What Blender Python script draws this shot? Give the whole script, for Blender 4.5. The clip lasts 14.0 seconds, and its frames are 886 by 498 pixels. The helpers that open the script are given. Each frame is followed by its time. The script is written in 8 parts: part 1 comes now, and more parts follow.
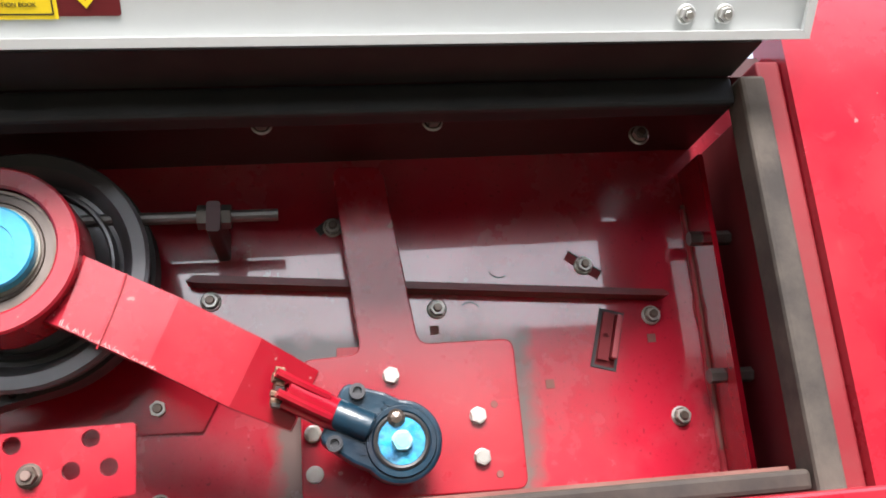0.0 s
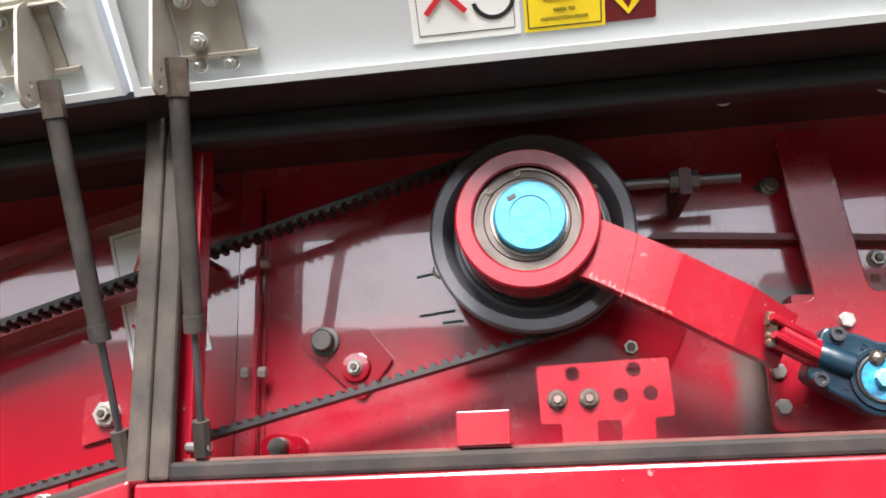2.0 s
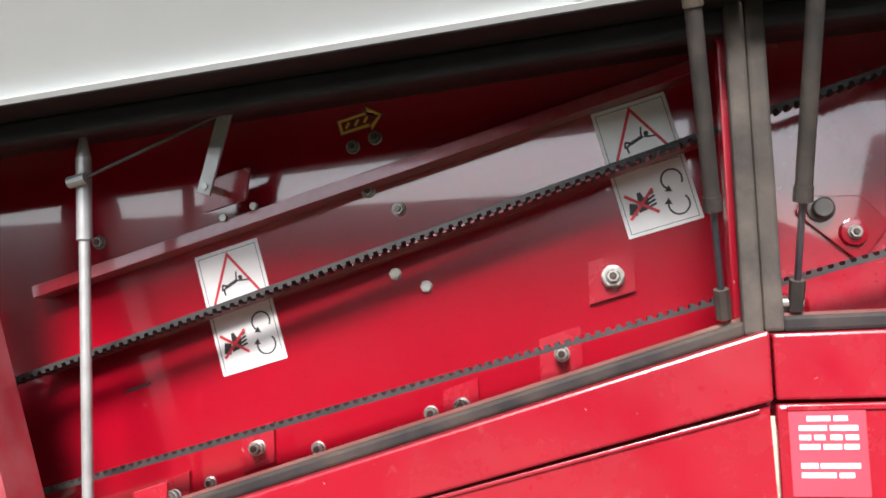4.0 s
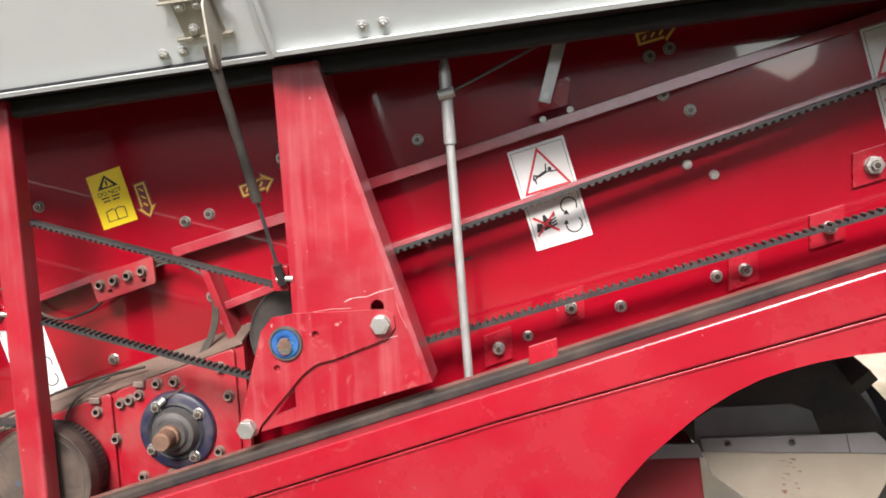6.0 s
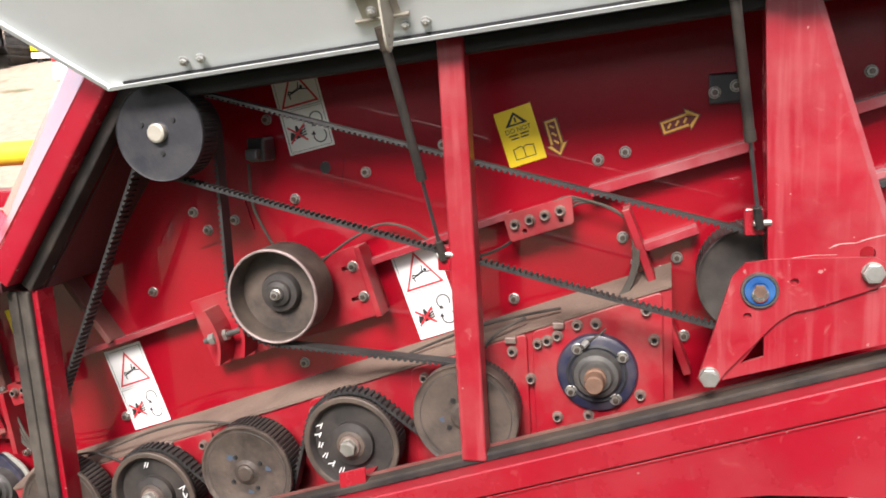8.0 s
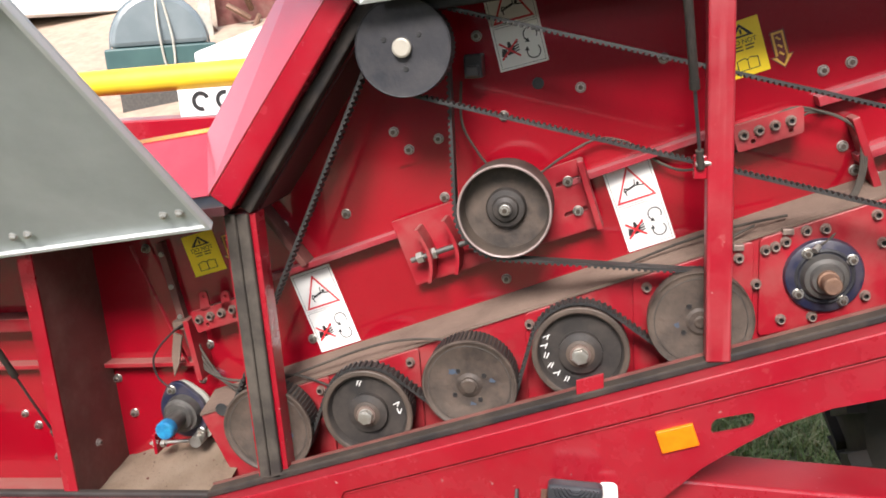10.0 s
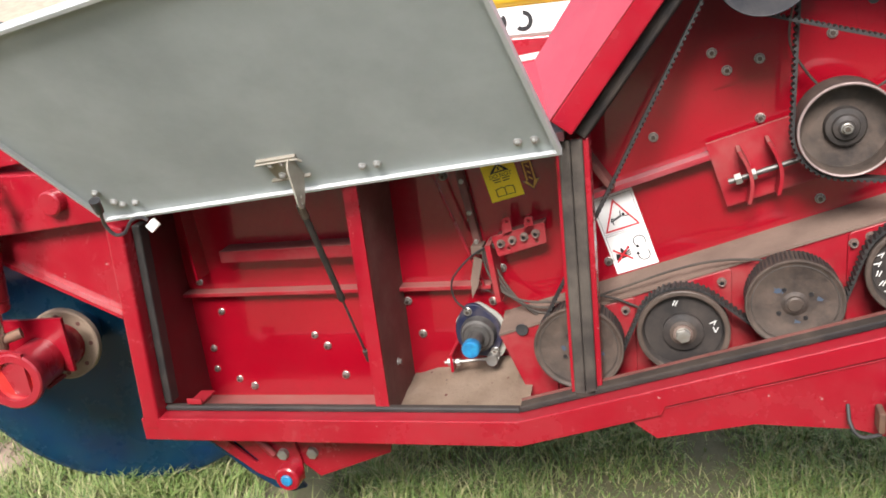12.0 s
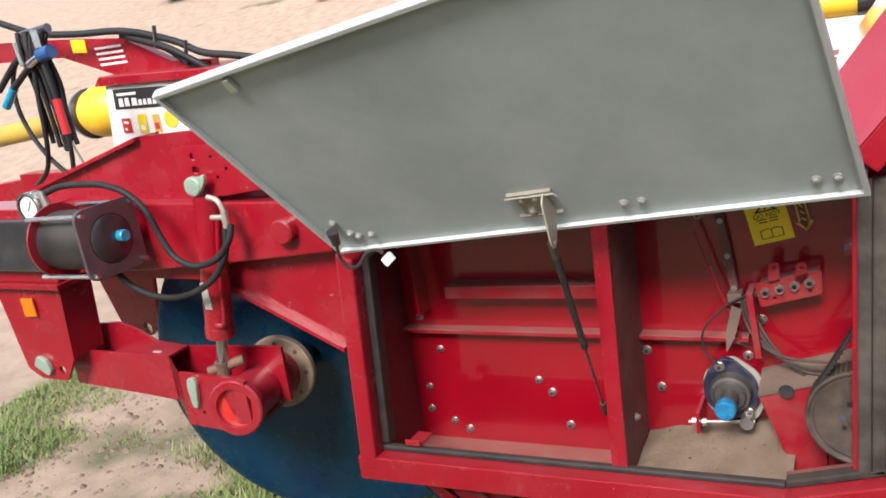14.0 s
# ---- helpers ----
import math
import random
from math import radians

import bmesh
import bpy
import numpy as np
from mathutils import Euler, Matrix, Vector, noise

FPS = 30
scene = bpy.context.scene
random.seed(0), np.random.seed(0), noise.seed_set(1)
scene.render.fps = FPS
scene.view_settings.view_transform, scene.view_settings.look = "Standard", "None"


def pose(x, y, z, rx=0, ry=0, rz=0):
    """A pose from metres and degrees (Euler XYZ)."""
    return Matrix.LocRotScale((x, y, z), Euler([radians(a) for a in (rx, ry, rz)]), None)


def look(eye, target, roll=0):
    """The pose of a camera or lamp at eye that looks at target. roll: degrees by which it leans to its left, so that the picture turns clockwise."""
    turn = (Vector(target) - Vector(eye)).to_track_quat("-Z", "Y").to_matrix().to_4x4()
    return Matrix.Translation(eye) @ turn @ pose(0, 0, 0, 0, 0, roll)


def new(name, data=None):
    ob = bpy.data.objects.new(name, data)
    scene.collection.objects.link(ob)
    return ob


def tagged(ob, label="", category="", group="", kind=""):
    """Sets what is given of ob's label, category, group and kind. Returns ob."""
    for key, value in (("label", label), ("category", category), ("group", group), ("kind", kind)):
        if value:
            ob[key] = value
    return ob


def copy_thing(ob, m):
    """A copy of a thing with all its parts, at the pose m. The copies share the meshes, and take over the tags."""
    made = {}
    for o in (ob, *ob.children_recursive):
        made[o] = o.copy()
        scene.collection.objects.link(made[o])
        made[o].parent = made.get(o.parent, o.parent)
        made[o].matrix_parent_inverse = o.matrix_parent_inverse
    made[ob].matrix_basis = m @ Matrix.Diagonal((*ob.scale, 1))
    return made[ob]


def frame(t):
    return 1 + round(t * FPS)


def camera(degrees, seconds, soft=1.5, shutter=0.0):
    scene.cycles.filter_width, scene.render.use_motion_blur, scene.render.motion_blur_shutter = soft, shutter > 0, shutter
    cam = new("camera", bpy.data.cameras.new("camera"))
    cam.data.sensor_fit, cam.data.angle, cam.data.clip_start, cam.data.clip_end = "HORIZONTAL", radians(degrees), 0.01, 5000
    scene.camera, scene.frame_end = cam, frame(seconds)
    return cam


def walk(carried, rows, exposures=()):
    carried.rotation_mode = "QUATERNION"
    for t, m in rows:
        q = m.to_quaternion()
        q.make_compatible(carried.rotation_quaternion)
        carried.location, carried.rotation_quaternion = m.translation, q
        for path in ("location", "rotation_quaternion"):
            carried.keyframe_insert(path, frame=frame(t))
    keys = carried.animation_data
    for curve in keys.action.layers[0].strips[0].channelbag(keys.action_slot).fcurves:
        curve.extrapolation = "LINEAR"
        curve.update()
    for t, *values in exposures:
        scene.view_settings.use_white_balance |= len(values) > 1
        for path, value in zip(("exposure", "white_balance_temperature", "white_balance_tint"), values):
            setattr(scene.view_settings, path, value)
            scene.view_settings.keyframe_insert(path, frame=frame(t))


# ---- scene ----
cam = camera(55.4, 14.0, 1.75)

PATH = [
    (0, (3.144, -0.651, 1.376), (3.439, 1.241, 1.955), -4.3),
    (0.5, (3.135, -0.652, 1.362), (3.22, 1.245, 1.988), -2.9),
    (1, (3.109, -0.654, 1.362), (3.004, 1.259, 1.934), -1.5),
    (1.5, (3.029, -0.698, 1.363), (2.825, 1.218, 1.896), -1.0),
    (2, (2.889, -0.769, 1.368), (2.668, 1.16, 1.85), -1.6),
    (2.5, (2.761, -0.829, 1.368), (2.526, 1.116, 1.77), -1.8),
    (3, (2.609, -0.834, 1.369), (2.294, 1.109, 1.727), -3.5),
    (3.5, (2.471, -0.868, 1.368), (2.07, 1.067, 1.679), -3.0),
    (3.7, (2.431, -0.895, 1.368), (2.023, 1.045, 1.628), -2.2),
    (5.8, (1.877, -1.249, 1.47), (1.662, 0.731, 1.282), -3.1),
    (6, (1.83, -1.274, 1.473), (1.59, 0.701, 1.267), -3.0),
    (6.5, (1.666, -1.302, 1.488), (1.355, 0.659, 1.251), -4.4),
    (7, (1.523, -1.323, 1.502), (1.153, 0.616, 1.177), -3.6),
    (7.5, (1.425, -1.32, 1.505), (0.964, 0.594, 1.156), -3.5),
    (8, (1.294, -1.314, 1.516), (0.78, 0.586, 1.16), -3.6),
    (8.2, (1.267, -1.324, 1.502), (0.725, 0.566, 1.137), -2.7),
    (10.3, (0.692, -1.486, 1.518), (0.34, 0.409, 0.983), -4.9),
    (10.5, (0.639, -1.501, 1.527), (0.289, 0.389, 0.973), -5.5),
    (11, (0.531, -1.532, 1.541), (0.135, 0.33, 0.928), -5.2),
    (11.5, (0.41, -1.554, 1.548), (-0.034, 0.287, 0.905), -6.2),
    (12, (0.304, -1.61, 1.56), (-0.244, 0.199, 0.908), -6.8),
    (12.5, (0.239, -1.639, 1.565), (-0.435, 0.127, 0.91), -6.1),
    (13, (0.201, -1.644, 1.567), (-0.581, 0.072, 0.901), -5.9),
    (13.5, (0.161, -1.612, 1.559), (-0.694, 0.069, 0.892), -6.7),
    (14, (0.094, -1.525, 1.563), (-0.81, 0.174, 1.017), -8.1),
]
walk(cam, [(t, look(eye, target, roll)) for t, eye, target, roll in PATH],
     [(0, 2.28, 6800, 12), (2.5, 2.22, 6700, 12), (3.7, 2.02, 6700, 12), (6, 1.86, 6950, 12), (8.2, 1.76, 6950, 12), (10.3, 1.66, 6950, 12), (12.5, 1.66, 6900, 12), (13.5, 1.52, 6900, 12), (14, 1.30, 6850, 12)])

# ---- light ----
world = bpy.data.worlds.new("overcast_sky")
scene.world = world
world.use_nodes = True
wt = world.node_tree
sky = wt.nodes.new("ShaderNodeTexSky")
sky.sky_type = "NISHITA"
sky.sun_disc = False
sky.sun_elevation = radians(45)
sky.sun_rotation = radians(188)
sky.air_density = 1.0
sky.dust_density = 1.2
grey = wt.nodes.new("ShaderNodeHueSaturation")
grey.inputs["Saturation"].default_value = 0.6
wt.links.new(sky.outputs[0], grey.inputs["Color"])
wt.links.new(grey.outputs[0], wt.nodes["Background"].inputs[0])
wt.nodes["Background"].inputs[1].default_value = 0.125
sun_data = bpy.data.lights.new("sun", "SUN")
sun_data.energy = 2.8
sun_data.angle = radians(22)
sun_data.color = (0.97, 0.97, 1.0)
sun = new("sun", sun_data)
sun.matrix_world = look((0.5, -9.0, 8.5), (0.5, 0, 0.5))


# ---- materials ----
def mat(name, col, col2=None, scale=6.0, rough=0.5, metal=0.0, bump=0.0, bump_scale=60.0,
        dust=0.0, dust_col=(0.42, 0.29, 0.2), dust_scale=7.0, coat=0.0, speck=0.0, top_dust=0.0, scuff=0.0, gloss=0.5, coat_ior=1.5, coat_rough=0.1):
    """A painted, cast or rubber surface: two tones of cloud, patchy dust, dust lying on upward faces, fine relief."""
    m = bpy.data.materials.new(name)
    m.use_nodes = True
    nt = m.node_tree
    N, L = nt.nodes, nt.links
    b = N["Principled BSDF"]
    geo = N.new("ShaderNodeNewGeometry")
    n1 = N.new("ShaderNodeTexNoise")
    n1.inputs["Scale"].default_value = scale
    n1.inputs["Detail"].default_value = 6
    L.new(geo.outputs["Position"], n1.inputs["Vector"])
    mix = N.new("ShaderNodeMixRGB")
    mix.inputs[1].default_value = (*col, 1)
    mix.inputs[2].default_value = (*(col2 or [c * 0.8 for c in col]), 1)
    r1 = N.new("ShaderNodeMapRange")
    r1.inputs[1].default_value, r1.inputs[2].default_value = 0.35, 0.7
    L.new(n1.outputs["Fac"], r1.inputs[0])
    L.new(r1.outputs[0], mix.inputs[0])
    colour = mix.outputs[0]
    rough_out = None
    if dust or top_dust:
        n2 = N.new("ShaderNodeTexNoise")
        n2.inputs["Scale"].default_value = dust_scale
        n2.inputs["Detail"].default_value = 9
        n2.inputs["Roughness"].default_value = 0.65
        L.new(geo.outputs["Position"], n2.inputs["Vector"])
        r2 = N.new("ShaderNodeMapRange")
        r2.inputs[1].default_value, r2.inputs[2].default_value = 0.42, 0.75
        r2.inputs[4].default_value = dust
        L.new(n2.outputs["Fac"], r2.inputs[0])
        amount = r2.outputs[0]
        if top_dust:
            sep = N.new("ShaderNodeSeparateXYZ")
            L.new(geo.outputs["Normal"], sep.inputs[0])
            r3 = N.new("ShaderNodeMapRange")
            r3.inputs[1].default_value, r3.inputs[2].default_value = 0.3, 0.9
            r3.inputs[4].default_value = top_dust
            L.new(sep.outputs[2], r3.inputs[0])
            add = N.new("ShaderNodeMath")
            add.operation = "ADD"
            add.use_clamp = True
            L.new(amount, add.inputs[0])
            L.new(r3.outputs[0], add.inputs[1])
            amount = add.outputs[0]
        md = N.new("ShaderNodeMixRGB")
        md.inputs[2].default_value = (*dust_col, 1)
        L.new(amount, md.inputs[0])
        L.new(colour, md.inputs[1])
        colour = md.outputs[0]
        mr = N.new("ShaderNodeMapRange")
        mr.inputs[3].default_value, mr.inputs[4].default_value = rough, 0.9
        L.new(amount, mr.inputs[0])
        rough_out = mr.outputs[0]
    if speck:
        n3 = N.new("ShaderNodeTexNoise")
        n3.inputs["Scale"].default_value = 240
        n3.inputs["Detail"].default_value = 3
        L.new(geo.outputs["Position"], n3.inputs["Vector"])
        r4 = N.new("ShaderNodeMapRange")
        r4.inputs[1].default_value, r4.inputs[2].default_value = 0.64, 0.7
        r4.inputs[4].default_value = speck
        L.new(n3.outputs["Fac"], r4.inputs[0])
        ms = N.new("ShaderNodeMixRGB")
        ms.inputs[2].default_value = (*[c * 0.35 for c in col], 1)
        L.new(r4.outputs[0], ms.inputs[0])
        L.new(colour, ms.inputs[1])
        colour = ms.outputs[0]
    if scuff:
        n5 = N.new("ShaderNodeTexNoise")
        n5.inputs["Scale"].default_value = 70
        n5.inputs["Detail"].default_value = 3
        L.new(geo.outputs["Position"], n5.inputs["Vector"])
        r6 = N.new("ShaderNodeMapRange")
        r6.inputs[1].default_value, r6.inputs[2].default_value = 0.735, 0.75
        r6.inputs[4].default_value = 0.45
        L.new(n5.outputs["Fac"], r6.inputs[0])
        mc = N.new("ShaderNodeMixRGB")
        mc.inputs[2].default_value = (0.42, 0.30, 0.27, 1)
        L.new(r6.outputs[0], mc.inputs[0])
        L.new(colour, mc.inputs[1])
        colour = mc.outputs[0]
        n4 = N.new("ShaderNodeTexNoise")
        n4.inputs["Scale"].default_value = 26
        n4.inputs["Detail"].default_value = 5
        n4.inputs["Distortion"].default_value = 1.5
        L.new(geo.outputs["Position"], n4.inputs["Vector"])
        r5 = N.new("ShaderNodeMapRange")
        r5.inputs[1].default_value, r5.inputs[2].default_value = 0.645, 0.72
        r5.inputs[4].default_value = scuff
        L.new(n4.outputs["Fac"], r5.inputs[0])
        mf = N.new("ShaderNodeMixRGB")
        mf.inputs[2].default_value = (*dust_col, 1)
        L.new(r5.outputs[0], mf.inputs[0])
        L.new(colour, mf.inputs[1])
        colour = mf.outputs[0]
    L.new(colour, b.inputs["Base Color"])
    b.inputs["Roughness"].default_value = rough
    if rough_out:
        L.new(rough_out, b.inputs["Roughness"])
    b.inputs["Metallic"].default_value = metal
    b.inputs["Specular IOR Level"].default_value = gloss
    b.inputs["Coat Weight"].default_value = coat
    b.inputs["Coat Roughness"].default_value = coat_rough
    b.inputs["Coat IOR"].default_value = coat_ior
    if bump:
        nb = N.new("ShaderNodeTexNoise")
        nb.inputs["Scale"].default_value = bump_scale
        nb.inputs["Detail"].default_value = 4
        L.new(geo.outputs["Position"], nb.inputs["Vector"])
        bp = N.new("ShaderNodeBump")
        bp.inputs["Strength"].default_value = bump
        bp.inputs["Distance"].default_value = 0.004
        L.new(nb.outputs["Fac"], bp.inputs["Height"])
        L.new(bp.outputs[0], b.inputs["Normal"])
    return m


def dark_margin(m, x, z, wide, high, reach):
    """A soft dark green-grey margin with less coat round a bolted plate, at a place on the wall."""
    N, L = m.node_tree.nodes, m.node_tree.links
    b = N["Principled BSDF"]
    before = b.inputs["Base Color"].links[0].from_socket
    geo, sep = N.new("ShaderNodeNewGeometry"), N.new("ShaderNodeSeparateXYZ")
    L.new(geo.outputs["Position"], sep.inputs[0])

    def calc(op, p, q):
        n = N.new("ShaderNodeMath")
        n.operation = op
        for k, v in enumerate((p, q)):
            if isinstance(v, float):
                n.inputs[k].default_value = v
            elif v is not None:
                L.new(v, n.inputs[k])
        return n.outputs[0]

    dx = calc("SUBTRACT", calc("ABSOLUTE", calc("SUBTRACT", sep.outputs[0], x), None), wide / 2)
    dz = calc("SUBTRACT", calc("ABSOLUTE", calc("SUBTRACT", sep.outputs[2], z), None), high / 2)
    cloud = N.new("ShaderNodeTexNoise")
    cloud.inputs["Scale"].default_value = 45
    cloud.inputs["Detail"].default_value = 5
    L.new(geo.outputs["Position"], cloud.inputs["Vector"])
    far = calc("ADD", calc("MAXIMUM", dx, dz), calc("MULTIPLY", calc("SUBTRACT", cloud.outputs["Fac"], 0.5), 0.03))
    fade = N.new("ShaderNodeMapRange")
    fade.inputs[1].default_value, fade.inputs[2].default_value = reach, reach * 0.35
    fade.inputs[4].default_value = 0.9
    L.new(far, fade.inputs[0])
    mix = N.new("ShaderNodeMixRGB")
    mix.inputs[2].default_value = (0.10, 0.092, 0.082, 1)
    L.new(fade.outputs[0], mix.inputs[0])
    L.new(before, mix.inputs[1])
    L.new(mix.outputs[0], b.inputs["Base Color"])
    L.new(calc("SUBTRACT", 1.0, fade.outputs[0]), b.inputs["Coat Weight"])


def rubbed_streaks(m, colour, amount):
    """Upright rubbed and washed streaks over a painted plate."""
    N, L = m.node_tree.nodes, m.node_tree.links
    b = N["Principled BSDF"]
    before = b.inputs["Base Color"].links[0].from_socket
    geo, scale, streak, fade, mix = (N.new("ShaderNode" + k) for k in ("NewGeometry", "VectorMath", "TexNoise", "MapRange", "MixRGB"))
    scale.operation = "MULTIPLY"
    scale.inputs[1].default_value = (75, 30, 4)
    L.new(geo.outputs["Position"], scale.inputs[0])
    L.new(scale.outputs[0], streak.inputs["Vector"])
    streak.inputs["Scale"].default_value = 1.0
    streak.inputs["Detail"].default_value = 5
    fade.inputs[1].default_value, fade.inputs[2].default_value = 0.5, 0.72
    fade.inputs[4].default_value = amount
    L.new(streak.outputs["Fac"], fade.inputs[0])
    mix.inputs[2].default_value = (*colour, 1)
    L.new(fade.outputs[0], mix.inputs[0])
    L.new(before, mix.inputs[1])
    L.new(mix.outputs[0], b.inputs["Base Color"])


M_SCUFF = mat("scuffed_red_paint", (0.27, 0.005, 0.015), (0.22, 0.005, 0.013), 6, 0.34, bump=0.08, bump_scale=40, dust=0.24, dust_scale=9, top_dust=0.2, dust_col=(0.36, 0.13, 0.12), scuff=0.32)
rubbed_streaks(M_SCUFF, (0.40, 0.15, 0.15), 0.22)
M_RED = mat("red_paint", (0.28, 0.0035, 0.014), (0.235, 0.0035, 0.012), 4, 0.25, bump=0.05, bump_scale=25, dust=0.11, dust_scale=6, coat=0.3, top_dust=0.04, dust_col=(0.4, 0.16, 0.15), scuff=0.09)
M_WALL = mat("red_sheet_paint", (0.27, 0.002, 0.011), (0.22, 0.0018, 0.009), 3, 0.2, bump=0.03, bump_scale=6, dust=0.03, dust_scale=5, coat=1.0, coat_ior=1.55, coat_rough=0.03, speck=0.25, dust_col=(0.3, 0.12, 0.11))
M_WALLR = mat("dust_filmed_red_sheet", (0.36, 0.010, 0.026), (0.29, 0.010, 0.023), 5, 0.2, bump=0.03, bump_scale=6, dust=0.25, dust_scale=9, coat=1.0, gloss=0.6, speck=0.6, dust_col=(0.27, 0.12, 0.115), coat_ior=1.6, coat_rough=0.03)
dark_margin(M_WALLR, 3.2295, 1.449, 0.226, 0.160, 0.026)
M_REDD = mat("dusty_red_paint", (0.27, 0.004, 0.013), (0.22, 0.006, 0.012), 8, 0.42, bump=0.15, dust=0.36, dust_scale=12, top_dust=0.5, dust_col=(0.24, 0.12, 0.098))
# darker copy of the red paint, shade of ends and recesses in its colour
M_REDM = mat("matt_shaded_red_paint", (0.17, 0.008, 0.014), (0.13, 0.01, 0.013), 8, 0.6, gloss=0.3, bump=0.1, dust=0.25, dust_scale=12, dust_col=(0.15, 0.07, 0.06))
M_LIP = mat("dust_filmed_lip_paint", (0.26, 0.012, 0.022), (0.22, 0.012, 0.02), 8, 0.34, bump=0.08, dust=0.45, dust_scale=9, top_dust=0.5, dust_col=(0.36, 0.18, 0.18), coat=0.7, coat_ior=1.6)
M_HOOD = mat("polished_red_paint", (0.34, 0.004, 0.018), (0.30, 0.004, 0.016), 4, 0.3, bump=0.03, bump_scale=12, dust=0.12, dust_scale=5, coat=1.0, coat_ior=1.8, dust_col=(0.42, 0.18, 0.18))
M_BROWN = mat("dust_caked_red_paint", (0.14, 0.035, 0.03), (0.10, 0.03, 0.022), 10, 0.75, bump=0.2, dust=0.4, dust_scale=9, dust_col=(0.26, 0.17, 0.13))
M_DUST = mat("dry_soil_dust", (0.155, 0.104, 0.079), (0.105, 0.069, 0.052), 12, 0.95, bump=0.5, bump_scale=120)
M_HEAP = mat("pale_loose_soil", (0.36, 0.265, 0.195), (0.26, 0.185, 0.13), 14, 0.95, bump=0.5, bump_scale=90, speck=0.5)
M_RUB = mat("black_rubber_seal", (0.014, 0.013, 0.013), (0.024, 0.021, 0.02), 14, 0.65, gloss=0.2, bump=0.15, dust=0.4, dust_col=(0.13, 0.095, 0.07), dust_scale=9, top_dust=0.15)
M_RUBK = mat("clean_black_rubber", (0.012, 0.012, 0.012), (0.024, 0.022, 0.02), 14, 0.55, bump=0.15, dust=0.15, dust_col=(0.14, 0.10, 0.08), dust_scale=15, top_dust=0.12)
M_WORN = mat("worn_black_enamel", (0.075, 0.076, 0.085), (0.11, 0.108, 0.115), 9, 0.34, bump=0.06, dust=0.25, dust_col=(0.12, 0.10, 0.09), dust_scale=16, coat=0.2)
M_BEARING = mat("greasy_bearing_steel", (0.13, 0.10, 0.085), (0.085, 0.066, 0.057), 30, 0.5, 0.2, bump=0.15)
# guard yellow darkened for both its grime and the shadow partly over it
M_YDARK = mat("grimy_shaded_yellow_guard", (0.55, 0.36, 0.04), (0.40, 0.27, 0.05), 6, 0.5, dust=0.4, dust_col=(0.2, 0.14, 0.07), dust_scale=5)
# red paint with the shade under the roof put into its colour
M_SOFFIT = mat("shade_darkened_red_paint", (0.05, 0.006, 0.008), (0.03, 0.006, 0.007), 5, 0.5, bump=0.1, dust=0.1, dust_col=(0.08, 0.05, 0.045))
M_CHIP = mat("bare_scraped_primer", (0.50, 0.34, 0.32), (0.42, 0.24, 0.22), 60, 0.6)
M_RIM = mat("rubbed_rusty_edge", (0.29, 0.22, 0.205), (0.19, 0.14, 0.125), 40, 0.5, 0.2, bump=0.1)
M_DKNUT = mat("brown_tarnished_steel", (0.15, 0.12, 0.10), (0.09, 0.065, 0.05), 60, 0.32, 0.7, bump=0.1)
M_RUBD = mat("dusty_rubber", (0.03, 0.025, 0.022), (0.055, 0.046, 0.038), 14, 0.8, gloss=0.25, bump=0.2, dust=0.5, dust_col=(0.16, 0.13, 0.105), dust_scale=10)
M_BELT = mat("dusty_belt_rubber", (0.010, 0.010, 0.010), (0.018, 0.017, 0.016), 30, 0.6, bump=0.2, dust=0.1, dust_col=(0.14, 0.11, 0.09), dust_scale=20, top_dust=0.06)
M_IRON = mat("dusty_cast_iron", (0.042, 0.032, 0.026), (0.075, 0.055, 0.042), 14, 0.55, 0.2, bump=0.3, bump_scale=140, dust=0.55, dust_col=(0.155, 0.105, 0.078), dust_scale=16)
M_FACE = mat("earth_stained_pulley_face", (0.030, 0.023, 0.019), (0.085, 0.063, 0.049), 16, 0.6, 0.15, bump=0.35, bump_scale=90, dust=0.5, dust_col=(0.145, 0.10, 0.075), dust_scale=30)
M_DBLK = mat("dull_dirty_black_enamel", (0.018, 0.017, 0.017), (0.034, 0.029, 0.026), 12, 0.5, gloss=0.3, bump=0.1, dust=0.35, dust_col=(0.11, 0.085, 0.07), dust_scale=26)
M_DULL = mat("dull_grey_sheet_steel", (0.016, 0.017, 0.021), (0.034, 0.033, 0.036), 9, 0.5, 0.0, gloss=0.25, bump=0.12, bump_scale=120, dust=0.4, dust_col=(0.075, 0.066, 0.063), dust_scale=30)
M_STRUT = mat("black_strut_lacquer", (0.010, 0.010, 0.011), (0.018, 0.018, 0.018), 20, 0.6, gloss=0.3, dust=0.1, dust_col=(0.09, 0.07, 0.06), dust_scale=25)
M_ALU = mat("pale_dull_aluminium", (0.42, 0.415, 0.40), (0.33, 0.325, 0.31), 30, 0.38, 0.5, bump=0.04)
M_BOLT = mat("dusty_bolt_steel", (0.24, 0.18, 0.15), (0.15, 0.10, 0.085), 50, 0.5, 0.4, bump=0.1)
M_PAINTB = mat("rubbed_blue_paint", (0.035, 0.06, 0.10), (0.05, 0.06, 0.075), 40, 0.6)
M_LAMP = mat("dark_grey_ribbed_rubber", (0.03, 0.031, 0.036), (0.045, 0.046, 0.052), 20, 0.36)
M_ROD = mat("oily_blue_black_casting", (0.002, 0.008, 0.017), (0.003, 0.030, 0.050), 22, 0.34, gloss=0.3, bump=0.25, dust=0.15, dust_col=(0.05, 0.03, 0.025), dust_scale=30, coat=0.2)
